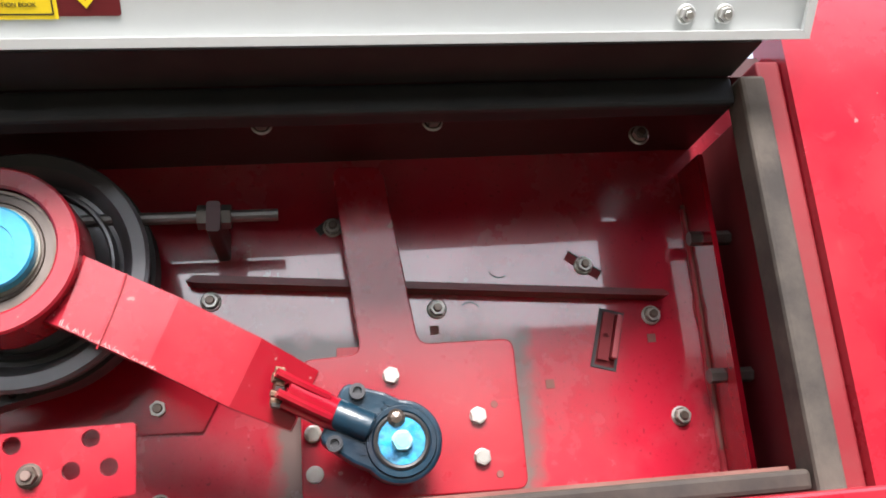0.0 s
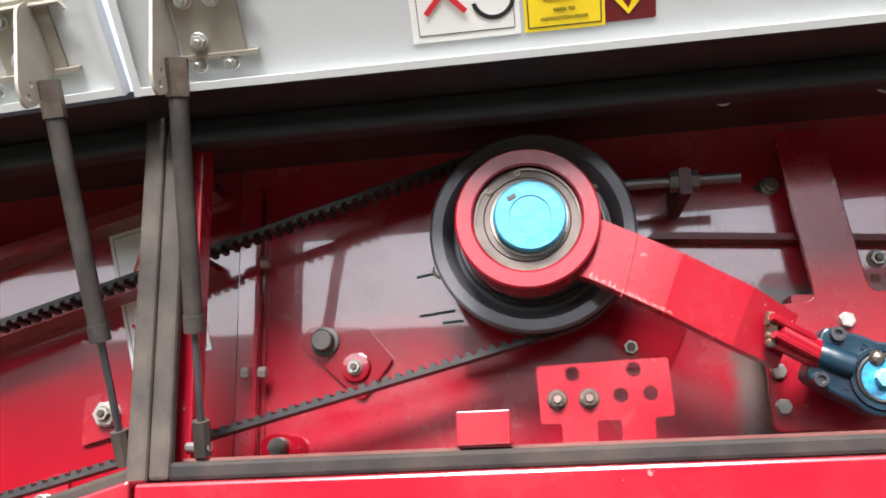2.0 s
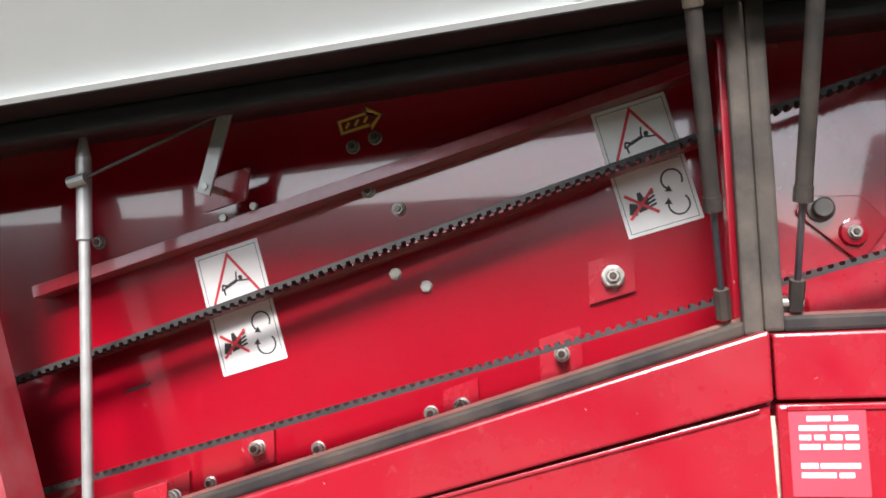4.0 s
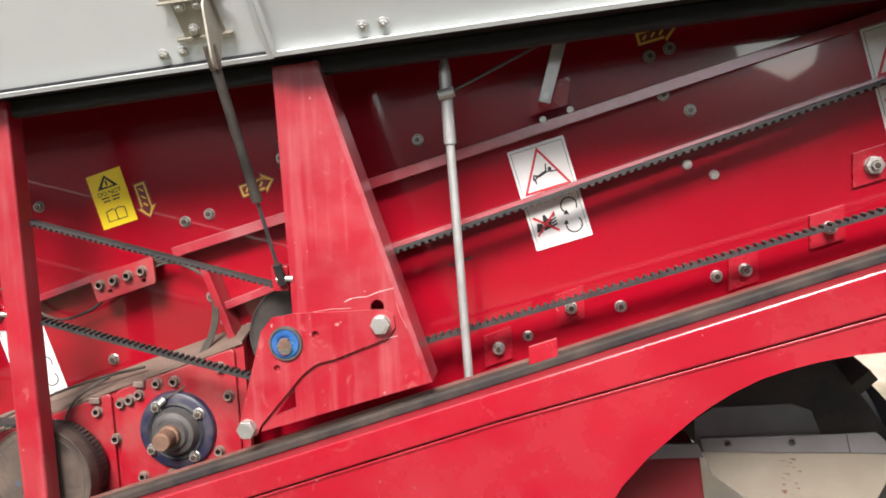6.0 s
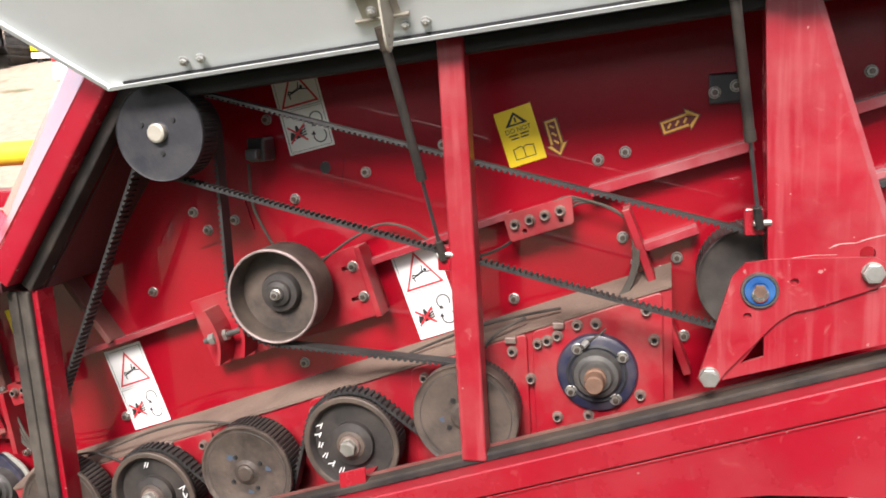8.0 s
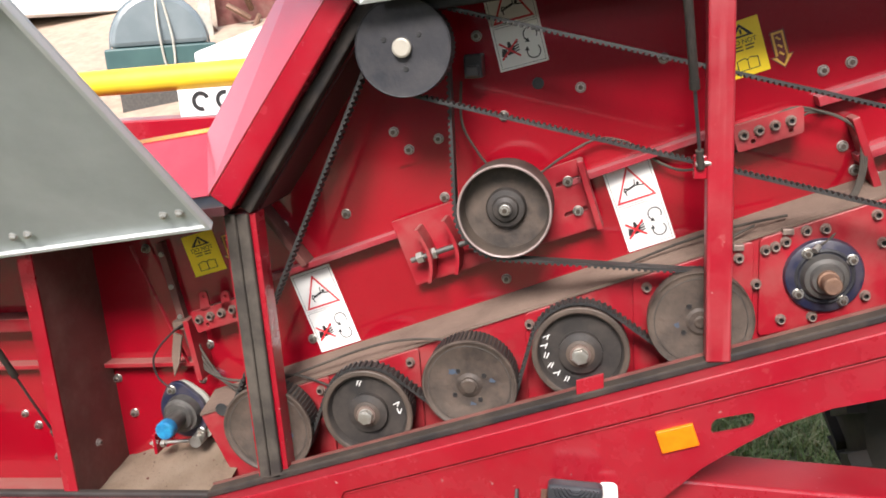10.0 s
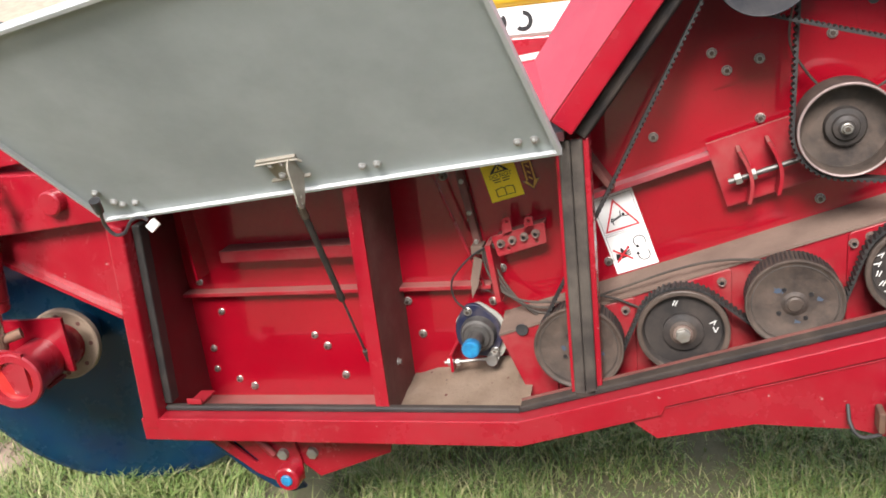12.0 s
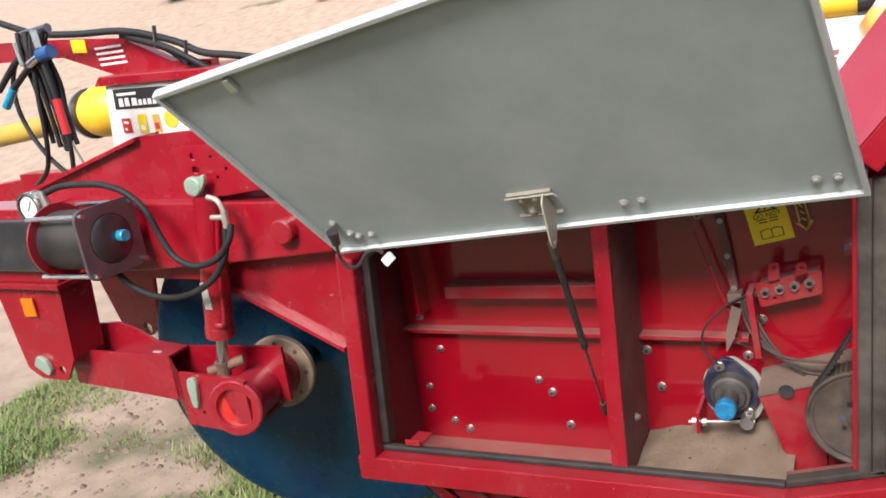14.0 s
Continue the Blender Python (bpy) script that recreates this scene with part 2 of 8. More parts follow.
M_BLACK = mat("black_enamel", (0.02, 0.021, 0.024), (0.03, 0.03, 0.034), 20, 0.28, bump=0.04, dust=0.15, dust_col=(0.15, 0.12, 0.1), dust_scale=20, coat=0.8)
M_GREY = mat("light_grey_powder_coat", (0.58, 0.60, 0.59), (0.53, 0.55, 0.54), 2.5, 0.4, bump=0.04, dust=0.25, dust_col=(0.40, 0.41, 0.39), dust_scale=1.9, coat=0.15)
# copies of the one grey paint, each cover's light put into the base tone
M_GREYP = mat("brighter_lit_grey_powder_coat", (0.74, 0.76, 0.755), (0.69, 0.71, 0.70), 2.5, 0.4, bump=0.04, dust=0.25, dust_col=(0.40, 0.41, 0.39), dust_scale=1.9, coat=0.15)
M_GREYR = mat("dimmer_lit_grey_powder_coat", (0.49, 0.505, 0.50), (0.44, 0.455, 0.45), 2.5, 0.4, bump=0.04, dust=0.25, dust_col=(0.40, 0.41, 0.39), dust_scale=1.9, coat=0.15)
# smears and green tint of the front cover, on a base darkened for weaker light
M_GREYC = mat("smeared_dimmer_lit_grey_powder_coat", (0.48, 0.52, 0.515), (0.43, 0.465, 0.46), 2.5, 0.4, bump=0.04, dust=0.7, dust_col=(0.29, 0.32, 0.31), dust_scale=2.6, coat=0.15)
M_ZINC = mat("zinc_plated_steel", (0.47, 0.46, 0.43), (0.36, 0.34, 0.30), 40, 0.36, 0.8, bump=0.1, dust=0.25, dust_col=(0.4, 0.33, 0.26), dust_scale=60)
M_BRIGHT = mat("clean_bright_zinc", (0.62, 0.62, 0.60), (0.5, 0.5, 0.48), 40, 0.32, 0.6, bump=0.05)
M_STEEL = mat("bright_steel", (0.6, 0.6, 0.6), (0.48, 0.47, 0.46), 30, 0.25, 0.95, bump=0.05)
M_LUG = mat("dull_zinc_plate", (0.40, 0.37, 0.31), (0.30, 0.27, 0.22), 18, 0.45, 0.35, bump=0.08, dust=0.3, dust_col=(0.30, 0.25, 0.19), dust_scale=25)
M_STRUTD = mat("dust_dulled_black_lacquer", (0.018, 0.016, 0.015), (0.032, 0.027, 0.023), 20, 0.55, gloss=0.25, bump=0.1, dust=0.4, dust_col=(0.10, 0.078, 0.062), dust_scale=18)
M_RUST = mat("rusty_steel", (0.2, 0.11, 0.07), (0.12, 0.07, 0.05), 40, 0.7, 0.4, bump=0.4, bump_scale=150)
M_DKSTEEL = mat("dark_oiled_steel", (0.09, 0.085, 0.08), (0.13, 0.12, 0.11), 40, 0.45, 0.6, bump=0.15)
M_CYAN = mat("wet_cyan_paint", (0.004, 0.20, 0.38), (0.02, 0.32, 0.46), 30, 0.3, bump=0.25, bump_scale=70, coat=0.5)
M_CYANF = mat("dirt_rubbed_blue_paint", (0.006, 0.13, 0.30), (0.01, 0.22, 0.40), 60, 0.35, bump=0.3, bump_scale=90, dust=0.5, dust_col=(0.02, 0.03, 0.04), dust_scale=70)
M_CYANB = mat("blotched_cyan_paint", (0.006, 0.20, 0.40), (0.02, 0.32, 0.48), 70, 0.3, bump=0.3, bump_scale=120, dust=1.0, dust_col=(0.006, 0.016, 0.04), dust_scale=75, coat=0.4)
M_CYANZ = mat("paint_smeared_zinc", (0.16, 0.42, 0.50), (0.45, 0.55, 0.55), 60, 0.35, 0.3, bump=0.1)
M_BLUE = mat("bright_blue_plastic", (0.006, 0.045, 0.17), (0.012, 0.09, 0.25), 40, 0.35, dust=0.25, dust_col=(0.1, 0.12, 0.16), dust_scale=60)
M_NAVY = mat("navy_blue_paint", (0.008, 0.011, 0.034), (0.02, 0.021, 0.04), 25, 0.35, bump=0.1, dust=0.25, dust_col=(0.2, 0.15, 0.12), dust_scale=25, coat=0.2)
M_DISC = mat("dark_teal_disc_paint", (0.002, 0.017, 0.055), (0.003, 0.038, 0.062), 5, 0.18, bump=0.06, bump_scale=9, coat=0.3, gloss=0.35, dust=0.5, dust_col=(0.006, 0.02, 0.026), dust_scale=4)
M_WHITE = mat("white_vinyl", (0.78, 0.77, 0.74), (0.7, 0.69, 0.66), 15, 0.4, dust=0.1, dust_scale=12)
M_YEL = mat("yellow_vinyl", (0.85, 0.62, 0.02), (0.8, 0.56, 0.015), 15, 0.4)
M_INK = mat("black_ink", (0.015, 0.014, 0.014), rough=0.5)
M_REDINK = mat("red_ink", (0.6, 0.02, 0.03), rough=0.45)
M_PINK = mat("sun_faded_red_vinyl", (0.52, 0.05, 0.075), (0.46, 0.045, 0.065), 20, 0.4)
M_ARROW = mat("orange_yellow_ink", (0.75, 0.42, 0.08), rough=0.45)
M_MAROON = mat("maroon_vinyl_and_rib_shade", (0.13, 0.008, 0.010), rough=0.4)
M_ORANGE = mat("orange_reflector", (0.85, 0.15, 0.003), (0.8, 0.18, 0.004), 60, 0.25, coat=0.5)
M_TYRE = mat("tyre_rubber", (0.012, 0.012, 0.012), (0.02, 0.019, 0.018), 15, 0.8, bump=0.3, dust=0.08, dust_scale=8)
M_YTUBE = mat("yellow_plastic_guard", (0.8, 0.5, 0.03), (0.72, 0.44, 0.03), 8, 0.4, dust=0.1)
M_GALV = mat("galvanised_sheet", (0.42, 0.41, 0.36), (0.32, 0.31, 0.27), 9, 0.5, 0.4, bump=0.1, dust=0.3, dust_scale=9)
M_GALVD = mat("dulled_galvanised_sheet", (0.17, 0.16, 0.16), (0.12, 0.113, 0.112), 9, 0.5, 0.2, bump=0.1, dust=0.3, dust_col=(0.13, 0.11, 0.095), dust_scale=12)
M_MUDZ = mat("earth_stained_sheet", (0.23, 0.20, 0.155), (0.165, 0.14, 0.105), 5, 0.6, 0.0, bump=0.1, dust=0.35, dust_col=(0.17, 0.13, 0.09), dust_scale=14)
M_PLUM = mat("oil_darkened_steel_plate", (0.20, 0.165, 0.175), (0.13, 0.105, 0.115), 14, 0.3, 0.6, bump=0.05)
M_GREEN = mat("pale_green_zinc", (0.42, 0.55, 0.42), (0.34, 0.45, 0.36), 50, 0.35, 0.5)
M_FOAM = mat("grey_tank_plastic", (0.12, 0.15, 0.16), (0.16, 0.19, 0.2), 4, 0.3)
M_CARW = mat("white_car_paint", (0.75, 0.75, 0.75), (0.7, 0.7, 0.7), 3, 0.2, coat=0.5)
M_LIME = mat("lime_green_paint", (0.2, 0.6, 0.05), rough=0.3)
M_ORRED = mat("orange_red_paint", (0.52, 0.02, 0.016), (0.44, 0.02, 0.018), 14, 0.4, bump=0.1, dust=0.2, dust_col=(0.45, 0.16, 0.13), dust_scale=30)


def ground_material():
    m = bpy.data.materials.new("grass_and_dry_soil")
    m.use_nodes = True
    N, L = m.node_tree.nodes, m.node_tree.links
    b = N["Principled BSDF"]
    geo = N.new("ShaderNodeNewGeometry")
    patch = N.new("ShaderNodeTexNoise")
    patch.inputs["Scale"].default_value = 1.3
    patch.inputs["Detail"].default_value = 8
    L.new(geo.outputs["Position"], patch.inputs["Vector"])
    fine = N.new("ShaderNodeTexNoise")
    fine.inputs["Scale"].default_value = 35
    fine.inputs["Detail"].default_value = 8
    L.new(geo.outputs["Position"], fine.inputs["Vector"])
    soil = N.new("ShaderNodeMixRGB")
    soil.inputs[1].default_value = (0.385, 0.285, 0.208, 1)
    soil.inputs[2].default_value = (0.28, 0.205, 0.155, 1)
    crumb = N.new("ShaderNodeTexNoise")
    crumb.inputs["Scale"].default_value = 7
    crumb.inputs["Detail"].default_value = 12
    crumb.inputs["Roughness"].default_value = 0.7
    L.new(geo.outputs["Position"], crumb.inputs["Vector"])
    cr = N.new("ShaderNodeMapRange")
    cr.inputs[1].default_value, cr.inputs[2].default_value = 0.38, 0.62
    L.new(crumb.outputs["Fac"], cr.inputs[0])
    L.new(cr.outputs[0], soil.inputs[0])
    green = N.new("ShaderNodeMixRGB")
    green.inputs[1].default_value = (0.085, 0.095, 0.04, 1)
    green.inputs[2].default_value = (0.15, 0.128, 0.075, 1)
    L.new(fine.outputs["Fac"], green.inputs[0])
    sep = N.new("ShaderNodeSeparateXYZ")
    L.new(geo.outputs["Position"], sep.inputs[0])
    # the lawn lies beside the machine, bare yard beyond its front and far side
    mx = N.new("ShaderNodeMapRange")
    mx.inputs[1].default_value, mx.inputs[2].default_value = -3.4, -1.3
    L.new(sep.outputs[0], mx.inputs[0])
    my = N.new("ShaderNodeMapRange")
    my.inputs[1].default_value, my.inputs[2].default_value = 4.5, 2.2
    L.new(sep.outputs[1], my.inputs[0])
    mul = N.new("ShaderNodeMath")
    mul.operation = "MULTIPLY"
    L.new(mx.outputs[0], mul.inputs[0])
    L.new(my.outputs[0], mul.inputs[1])
    # lawn carried on over the unseen ground in front, to lower bounced light
    my2 = N.new("ShaderNodeMapRange")
    my2.inputs[1].default_value, my2.inputs[2].default_value = -1.0, -1.8
    L.new(sep.outputs[1], my2.inputs[0])
    mul3 = N.new("ShaderNodeMath")
    mul3.operation = "MAXIMUM"
    L.new(mul.outputs[0], mul3.inputs[0])
    L.new(my2.outputs[0], mul3.inputs[1])
    add = N.new("ShaderNodeMath")
    add.inputs[1].default_value = -0.5
    L.new(patch.outputs["Fac"], add.inputs[0])
    sm = N.new("ShaderNodeMath")
    sm.operation = "MULTIPLY_ADD"
    sm.inputs[1].default_value = 2.2
    L.new(add.outputs[0], sm.inputs[0])
    L.new(mul3.outputs[0], sm.inputs[2])
    r = N.new("ShaderNodeMapRange")
    r.inputs[1].default_value, r.inputs[2].default_value = 0.35, 0.6
    L.new(sm.outputs[0], r.inputs[0])
    mix = N.new("ShaderNodeMixRGB")
    L.new(r.outputs[0], mix.inputs[0])
    L.new(soil.outputs[0], mix.inputs[1])
    L.new(green.outputs[0], mix.inputs[2])
    # dark patch out of view, added beside the machine to set the bounced light
    bounce_patch = N.new("ShaderNodeMixRGB")
    bounce_patch.inputs[1].default_value = (0.08, 0.08, 0.077, 1)
    bounce_patch.inputs[2].default_value = (0.05, 0.05, 0.048, 1)
    L.new(fine.outputs["Fac"], bounce_patch.inputs[0])
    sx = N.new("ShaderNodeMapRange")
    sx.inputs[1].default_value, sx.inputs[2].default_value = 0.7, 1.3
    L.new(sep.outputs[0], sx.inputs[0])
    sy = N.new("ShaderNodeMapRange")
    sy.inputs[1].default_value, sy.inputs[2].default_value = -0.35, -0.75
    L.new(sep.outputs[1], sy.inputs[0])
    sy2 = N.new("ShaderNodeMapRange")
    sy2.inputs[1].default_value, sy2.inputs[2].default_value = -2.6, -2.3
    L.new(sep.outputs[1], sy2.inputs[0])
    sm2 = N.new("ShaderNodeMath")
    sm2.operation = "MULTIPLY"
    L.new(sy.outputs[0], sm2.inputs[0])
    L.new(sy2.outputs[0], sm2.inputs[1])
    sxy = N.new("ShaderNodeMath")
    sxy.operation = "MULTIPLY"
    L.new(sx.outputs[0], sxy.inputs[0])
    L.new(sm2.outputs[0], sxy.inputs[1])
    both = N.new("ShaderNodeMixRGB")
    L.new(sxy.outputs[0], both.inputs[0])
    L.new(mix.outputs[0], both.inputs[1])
    L.new(bounce_patch.outputs[0], both.inputs[2])
    L.new(both.outputs[0], b.inputs["Base Color"])
    b.inputs["Roughness"].default_value = 0.95
    bp = N.new("ShaderNodeBump")
    bp.inputs["Strength"].default_value = 0.6
    bp.inputs["Distance"].default_value = 0.02
    L.new(crumb.outputs["Fac"], bp.inputs["Height"])
    L.new(bp.outputs[0], b.inputs["Normal"])
    return m


def grass_material():
    m = bpy.data.materials.new("grass_blades")
    m.use_nodes = True
    N, L = m.node_tree.nodes, m.node_tree.links
    b = N["Principled BSDF"]
    geo = N.new("ShaderNodeNewGeometry")
    ramp = N.new("ShaderNodeValToRGB")
    e = ramp.color_ramp.elements
    e[0].color, e[1].color = (0.085, 0.15, 0.035, 1), (0.38, 0.34, 0.18, 1)
    e.new(0.4).color = (0.165, 0.25, 0.06, 1)
    e.new(0.75).color = (0.25, 0.28, 0.10, 1)
    L.new(geo.outputs["Random Per Island"], ramp.inputs[0])
    L.new(ramp.outputs[0], b.inputs["Base Color"])
    b.inputs["Roughness"].default_value = 0.6
    return m


M_GROUND, M_GRASS = ground_material(), grass_material()
M_SOIL = mat("dry_soil_crumbs", (0.24, 0.18, 0.135), (0.13, 0.09, 0.065), 30, 0.95)


# ---- building helpers ----
WALL_M = Matrix(((1, 0, 0, 0), (0, 0, -1, 0), (0, 1, 0, 0), (0, 0, 0, 1)))  # (u, v, w) -> x = u, z = v, y = -w


def put(ob, parent):
    if parent is not None:
        ob.parent = parent
        top = parent.parent if parent.parent is not None else parent
        if parent.parent is None:
            ob.matrix_parent_inverse = parent.matrix_basis.inverted()
        else:
            ob.matrix_parent_inverse = (top.matrix_basis @ parent.matrix_parent_inverse @ parent.matrix_basis).inverted()
    return ob


def part(name, bm, material, parent=None, label="", smooth=False):
    """Links a bmesh as one mesh object, under a thing or under a part."""
    me = bpy.data.meshes.new(name)
    bmesh.ops.recalc_face_normals(bm, faces=bm.faces)
    if smooth:
        for f in bm.faces:
            f.smooth = True
        for e in bm.edges:
            if len(e.link_faces) == 2 and e.calc_face_angle(0) > radians(32):
                e.smooth = False
    bm.to_mesh(me)
    bm.free()
    me.materials.append(material)
    ob = put(new(name, me), parent)
    if label:
        ob["label"] = label
    return ob


def thing(name, base, label, category, group="", kind=""):
    ob = new(name)
    ob.empty_display_size = 0.05
    ob.location = base
    ob.matrix_basis = Matrix.Translation(base)
    return tagged(ob, label, category, group, kind)


def prism(pts, w0, w1, m=WALL_M, holes=(), bevel=0.0):
    """The outline pts (u, v) with holes, from depth w0 to w1, laid out by m."""
    bm = bmesh.new()
    edges = []
    for loop in (pts, *holes):
        vs = [bm.verts.new((p[0], p[1], w0)) for p in loop]
        edges += [bm.edges.new((vs[i], vs[(i + 1) % len(vs)])) for i in range(len(vs))]
    if holes:
        bmesh.ops.triangle_fill(bm, edges=edges, use_beauty=True)
        faces = list(bm.faces)
    else:
        faces = [bm.faces.new([v for v in bm.verts])]
    ext = bmesh.ops.extrude_face_region(bm, geom=faces)
    bmesh.ops.translate(bm, vec=(0, 0, w1 - w0), verts=[g for g in ext["geom"] if isinstance(g, bmesh.types.BMVert)])
    bmesh.ops.recalc_face_normals(bm, faces=bm.faces)
    if bevel:
        sharp = [e for e in bm.edges if len(e.link_faces) == 2 and e.calc_face_angle(0) > radians(25)]
        bmesh.ops.bevel(bm, geom=sharp, offset=bevel, segments=2, affect="EDGES", profile=0.5)
    bm.transform(m)
    return bm


def plate(pts, y0, y1, holes=(), bevel=0.0):
    """An outline in x and z, from y0 (front) to y1."""
    return prism(pts, -y0, -y1, WALL_M, holes, bevel)


def box(x0, x1, y0, y1, z0, z1, bevel=0.0):
    return plate([(x0, z0), (x1, z0), (x1, z1), (x0, z1)], y0, y1, (), bevel)


def bar(a, b, wide, y0, y1, bevel=0.0):
    """A straight bar in x and z from a to b."""
    d = Vector((b[0] - a[0], b[1] - a[1])).normalized()
    n = Vector((-d.y, d.x)) * wide / 2
    return plate([(a[0] - n.x, a[1] - n.y), (b[0] - n.x, b[1] - n.y), (b[0] + n.x, b[1] + n.y), (a[0] + n.x, a[1] + n.y)], y0, y1, (), bevel)


def ring(cx, cz, r, n=16, start=0.0):
    return [(cx + r * math.cos(start + 2 * math.pi * i / n), cz + r * math.sin(start + 2 * math.pi * i / n)) for i in range(n)]


def rounded(pts, r, n=5):
    """The outline with its corners rounded."""
    out = []
    for i, p in enumerate(pts):
        p, a, b = Vector(p), Vector(pts[i - 1]), Vector(pts[(i + 1) % len(pts)])
        k = min(r, (a - p).length / 2.1, (b - p).length / 2.1)
        s, e = p + (a - p).normalized() * k, p + (b - p).normalized() * k
        for j in range(n + 1):
            t = j / n
            q = s * (1 - t) ** 2 + p * 2 * t * (1 - t) + e * t * t
            out.append((q.x, q.y))
    return out


def lathe(profile, m, seg=40):
    """Rows of radius and depth w turned round the w axis of m."""
    bm = bmesh.new()
    rows = []
    for r, w in profile:
        if r < 1e-6:
            rows.append([bm.verts.new((0, 0, w))])
        else:
            rows.append([bm.verts.new((r * math.cos(2 * math.pi * i / seg), r * math.sin(2 * math.pi * i / seg), w)) for i in range(seg)])
    for a, b in zip(rows, rows[1:]):
        for i in range(seg):
            j = (i + 1) % seg
            if len(a) == 1 and len(b) == 1:
                continue
            if len(a) == 1:
                bm.faces.new((a[0], b[i], b[j]))
            elif len(b) == 1:
                bm.faces.new((a[i], a[j], b[0]))
            else:
                bm.faces.new((a[i], a[j], b[j], b[i]))
    bm.transform(m)
    return bm


def at(x, z, y=0.0, turn=0.0):
    """A frame on the wall: u along it, v up, w out towards the walker."""
    return Matrix.Translation((x, y, z)) @ WALL_M @ Matrix.Rotation(turn, 4, "Z")


def spline(pts, n=8):
    out = []
    P = [Vector(p) for p in pts]
    for i in range(len(P) - 1):
        a, b, c, d = P[max(i - 1, 0)], P[i], P[i + 1], P[min(i + 2, len(P) - 1)]
        for k in range(n):
            t = k / n
            out.append(0.5 * (2 * b + (c - a) * t + (2 * a - 5 * b + 4 * c - d) * t * t + (3 * b - a - 3 * c + d) * t ** 3))
    return out + [P[-1]]


def tube(pts, r, seg=10, smooth_path=True, r_end=None):
    """A round cable, hose or rod along the points, with closed ends."""
    P = spline(pts) if smooth_path and len(pts) > 2 else [Vector(p) for p in pts]
    bm = bmesh.new()
    rows, up = [], Vector((0.13, 0.21, 0.97))
    for i, p in enumerate(P):
        d = (P[min(i + 1, len(P) - 1)] - P[max(i - 1, 0)]).normalized()
        a = d.cross(up)
        if a.length < 1e-3:
            a = d.cross(Vector((1, 0, 0)))
        a.normalize()
        up = a.cross(d).normalized()
        k = r if r_end is None else r + (r_end - r) * i / (len(P) - 1)
        rows.append([bm.verts.new(p + (a * math.cos(2 * math.pi * j / seg) + up * math.sin(2 * math.pi * j / seg)) * k) for j in range(seg)])
    for a, b in zip(rows, rows[1:]):
        for j in range(seg):
            bm.faces.new((a[j], a[(j + 1) % seg], b[(j + 1) % seg], b[j]))
    bm.faces.new(rows[0])
    bm.faces.new(rows[-1][::-1])
    return bm


def join(*bms):
    out = bmesh.new()
    for b in bms:
        me = bpy.data.meshes.new("tmp")
        b.to_mesh(me)
        b.free()
        out.from_mesh(me)
        bpy.data.meshes.remove(me)
    return out


def mesh_of(name, bm, material, second=None):
    me = bpy.data.meshes.new(name)
    bmesh.ops.recalc_face_normals(bm, faces=bm.faces)
    bm.to_mesh(me)
    bm.free()
    me.materials.append(material)
    if second is not None:
        me.materials.append(second)
    return me


def hexagon(r):
    return ring(0, 0, r, 6)


I4 = Matrix.Identity(4)


def flange_nut(s=1.0, stud=True):
    """A flanged nut with the end of its stud, along w."""
    bms = [lathe([(0.0, 0.0), (0.0128 * s, 0.0), (0.0128 * s, 0.002 * s), (0.0112 * s, 0.0032 * s), (0.0, 0.0036 * s)], I4, 16),
           prism(hexagon(0.0096 * s), 0.003 * s, 0.011 * s, I4, [ring(0, 0, 0.0062 * s, 10)])]
    bms.append(lathe([(0.0086 * s, 0.0035 * s), (0.0106 * s, 0.0038 * s), (0.0106 * s, 0.0030 * s)], I4, 16))
    if stud:
        bms.append(lathe([(0.0, 0.0), (0.0055 * s, 0.0), (0.0055 * s, 0.0135 * s), (0.0045 * s, 0.0145 * s), (0.0, 0.0145 * s)], I4, 10))
    for b in bms[2:]:
        for f in b.faces:
            f.material_index = 1
    return join(*bms)


def hex_bolt(s=1.0):
    """A large bolt head on a washer, along w."""
    return join(lathe([(0.0, 0.0), (0.0118 * s, 0.0), (0.0118 * s, 0.0015 * s), (0.0, 0.0015 * s)], I4, 18),
                prism(hexagon(0.0119 * s), 0.0015 * s, 0.0095 * s, I4, (), 0.0009 * s),
                lathe([(0.0, 0.0101 * s), (0.0078 * s, 0.0101 * s), (0.0084 * s, 0.0094 * s)], I4, 18))


ME_NUT = mesh_of("nut", flange_nut(0.82), M_ZINC, M_DKNUT)
ME_NUT_S = mesh_of("nut_small", flange_nut(0.72), M_ZINC, M_DKNUT)
ME_NUT_C = mesh_of("nut_bright", flange_nut(0.66), M_BRIGHT, M_ZINC)
ME_BOLT = mesh_of("bolt", hex_bolt(0.7), M_ZINC)
ME_BOLT_S = mesh_of("bolt_small", hex_bolt(0.5), M_ZINC)
ME_BOLT_L = mesh_of("bolt_large", hex_bolt(1.3), M_ZINC)
ME_NUT_D = mesh_of("nut_dark", flange_nut(0.74), M_DKNUT, M_BOLT)
def socket_bolt():
    """A dusty socket-head screw on its washer, with a dark hollow head."""
    hollow = lathe([(0.0, 0.003), (0.0042, 0.003), (0.0046, 0.0096)], I4, 6)
    for f in hollow.faces:
        f.material_index = 1
    return join(hollow, lathe([(0.0046, 0.0096), (0.0072, 0.0102), (0.0079, 0.009), (0.0079, 0.002), (0.0098, 0.002), (0.0102, 0.0), (0.0, 0.0)], I4, 14))


ME_SOCKET = mesh_of("socket_bolt", socket_bolt(), M_BOLT, M_INK)



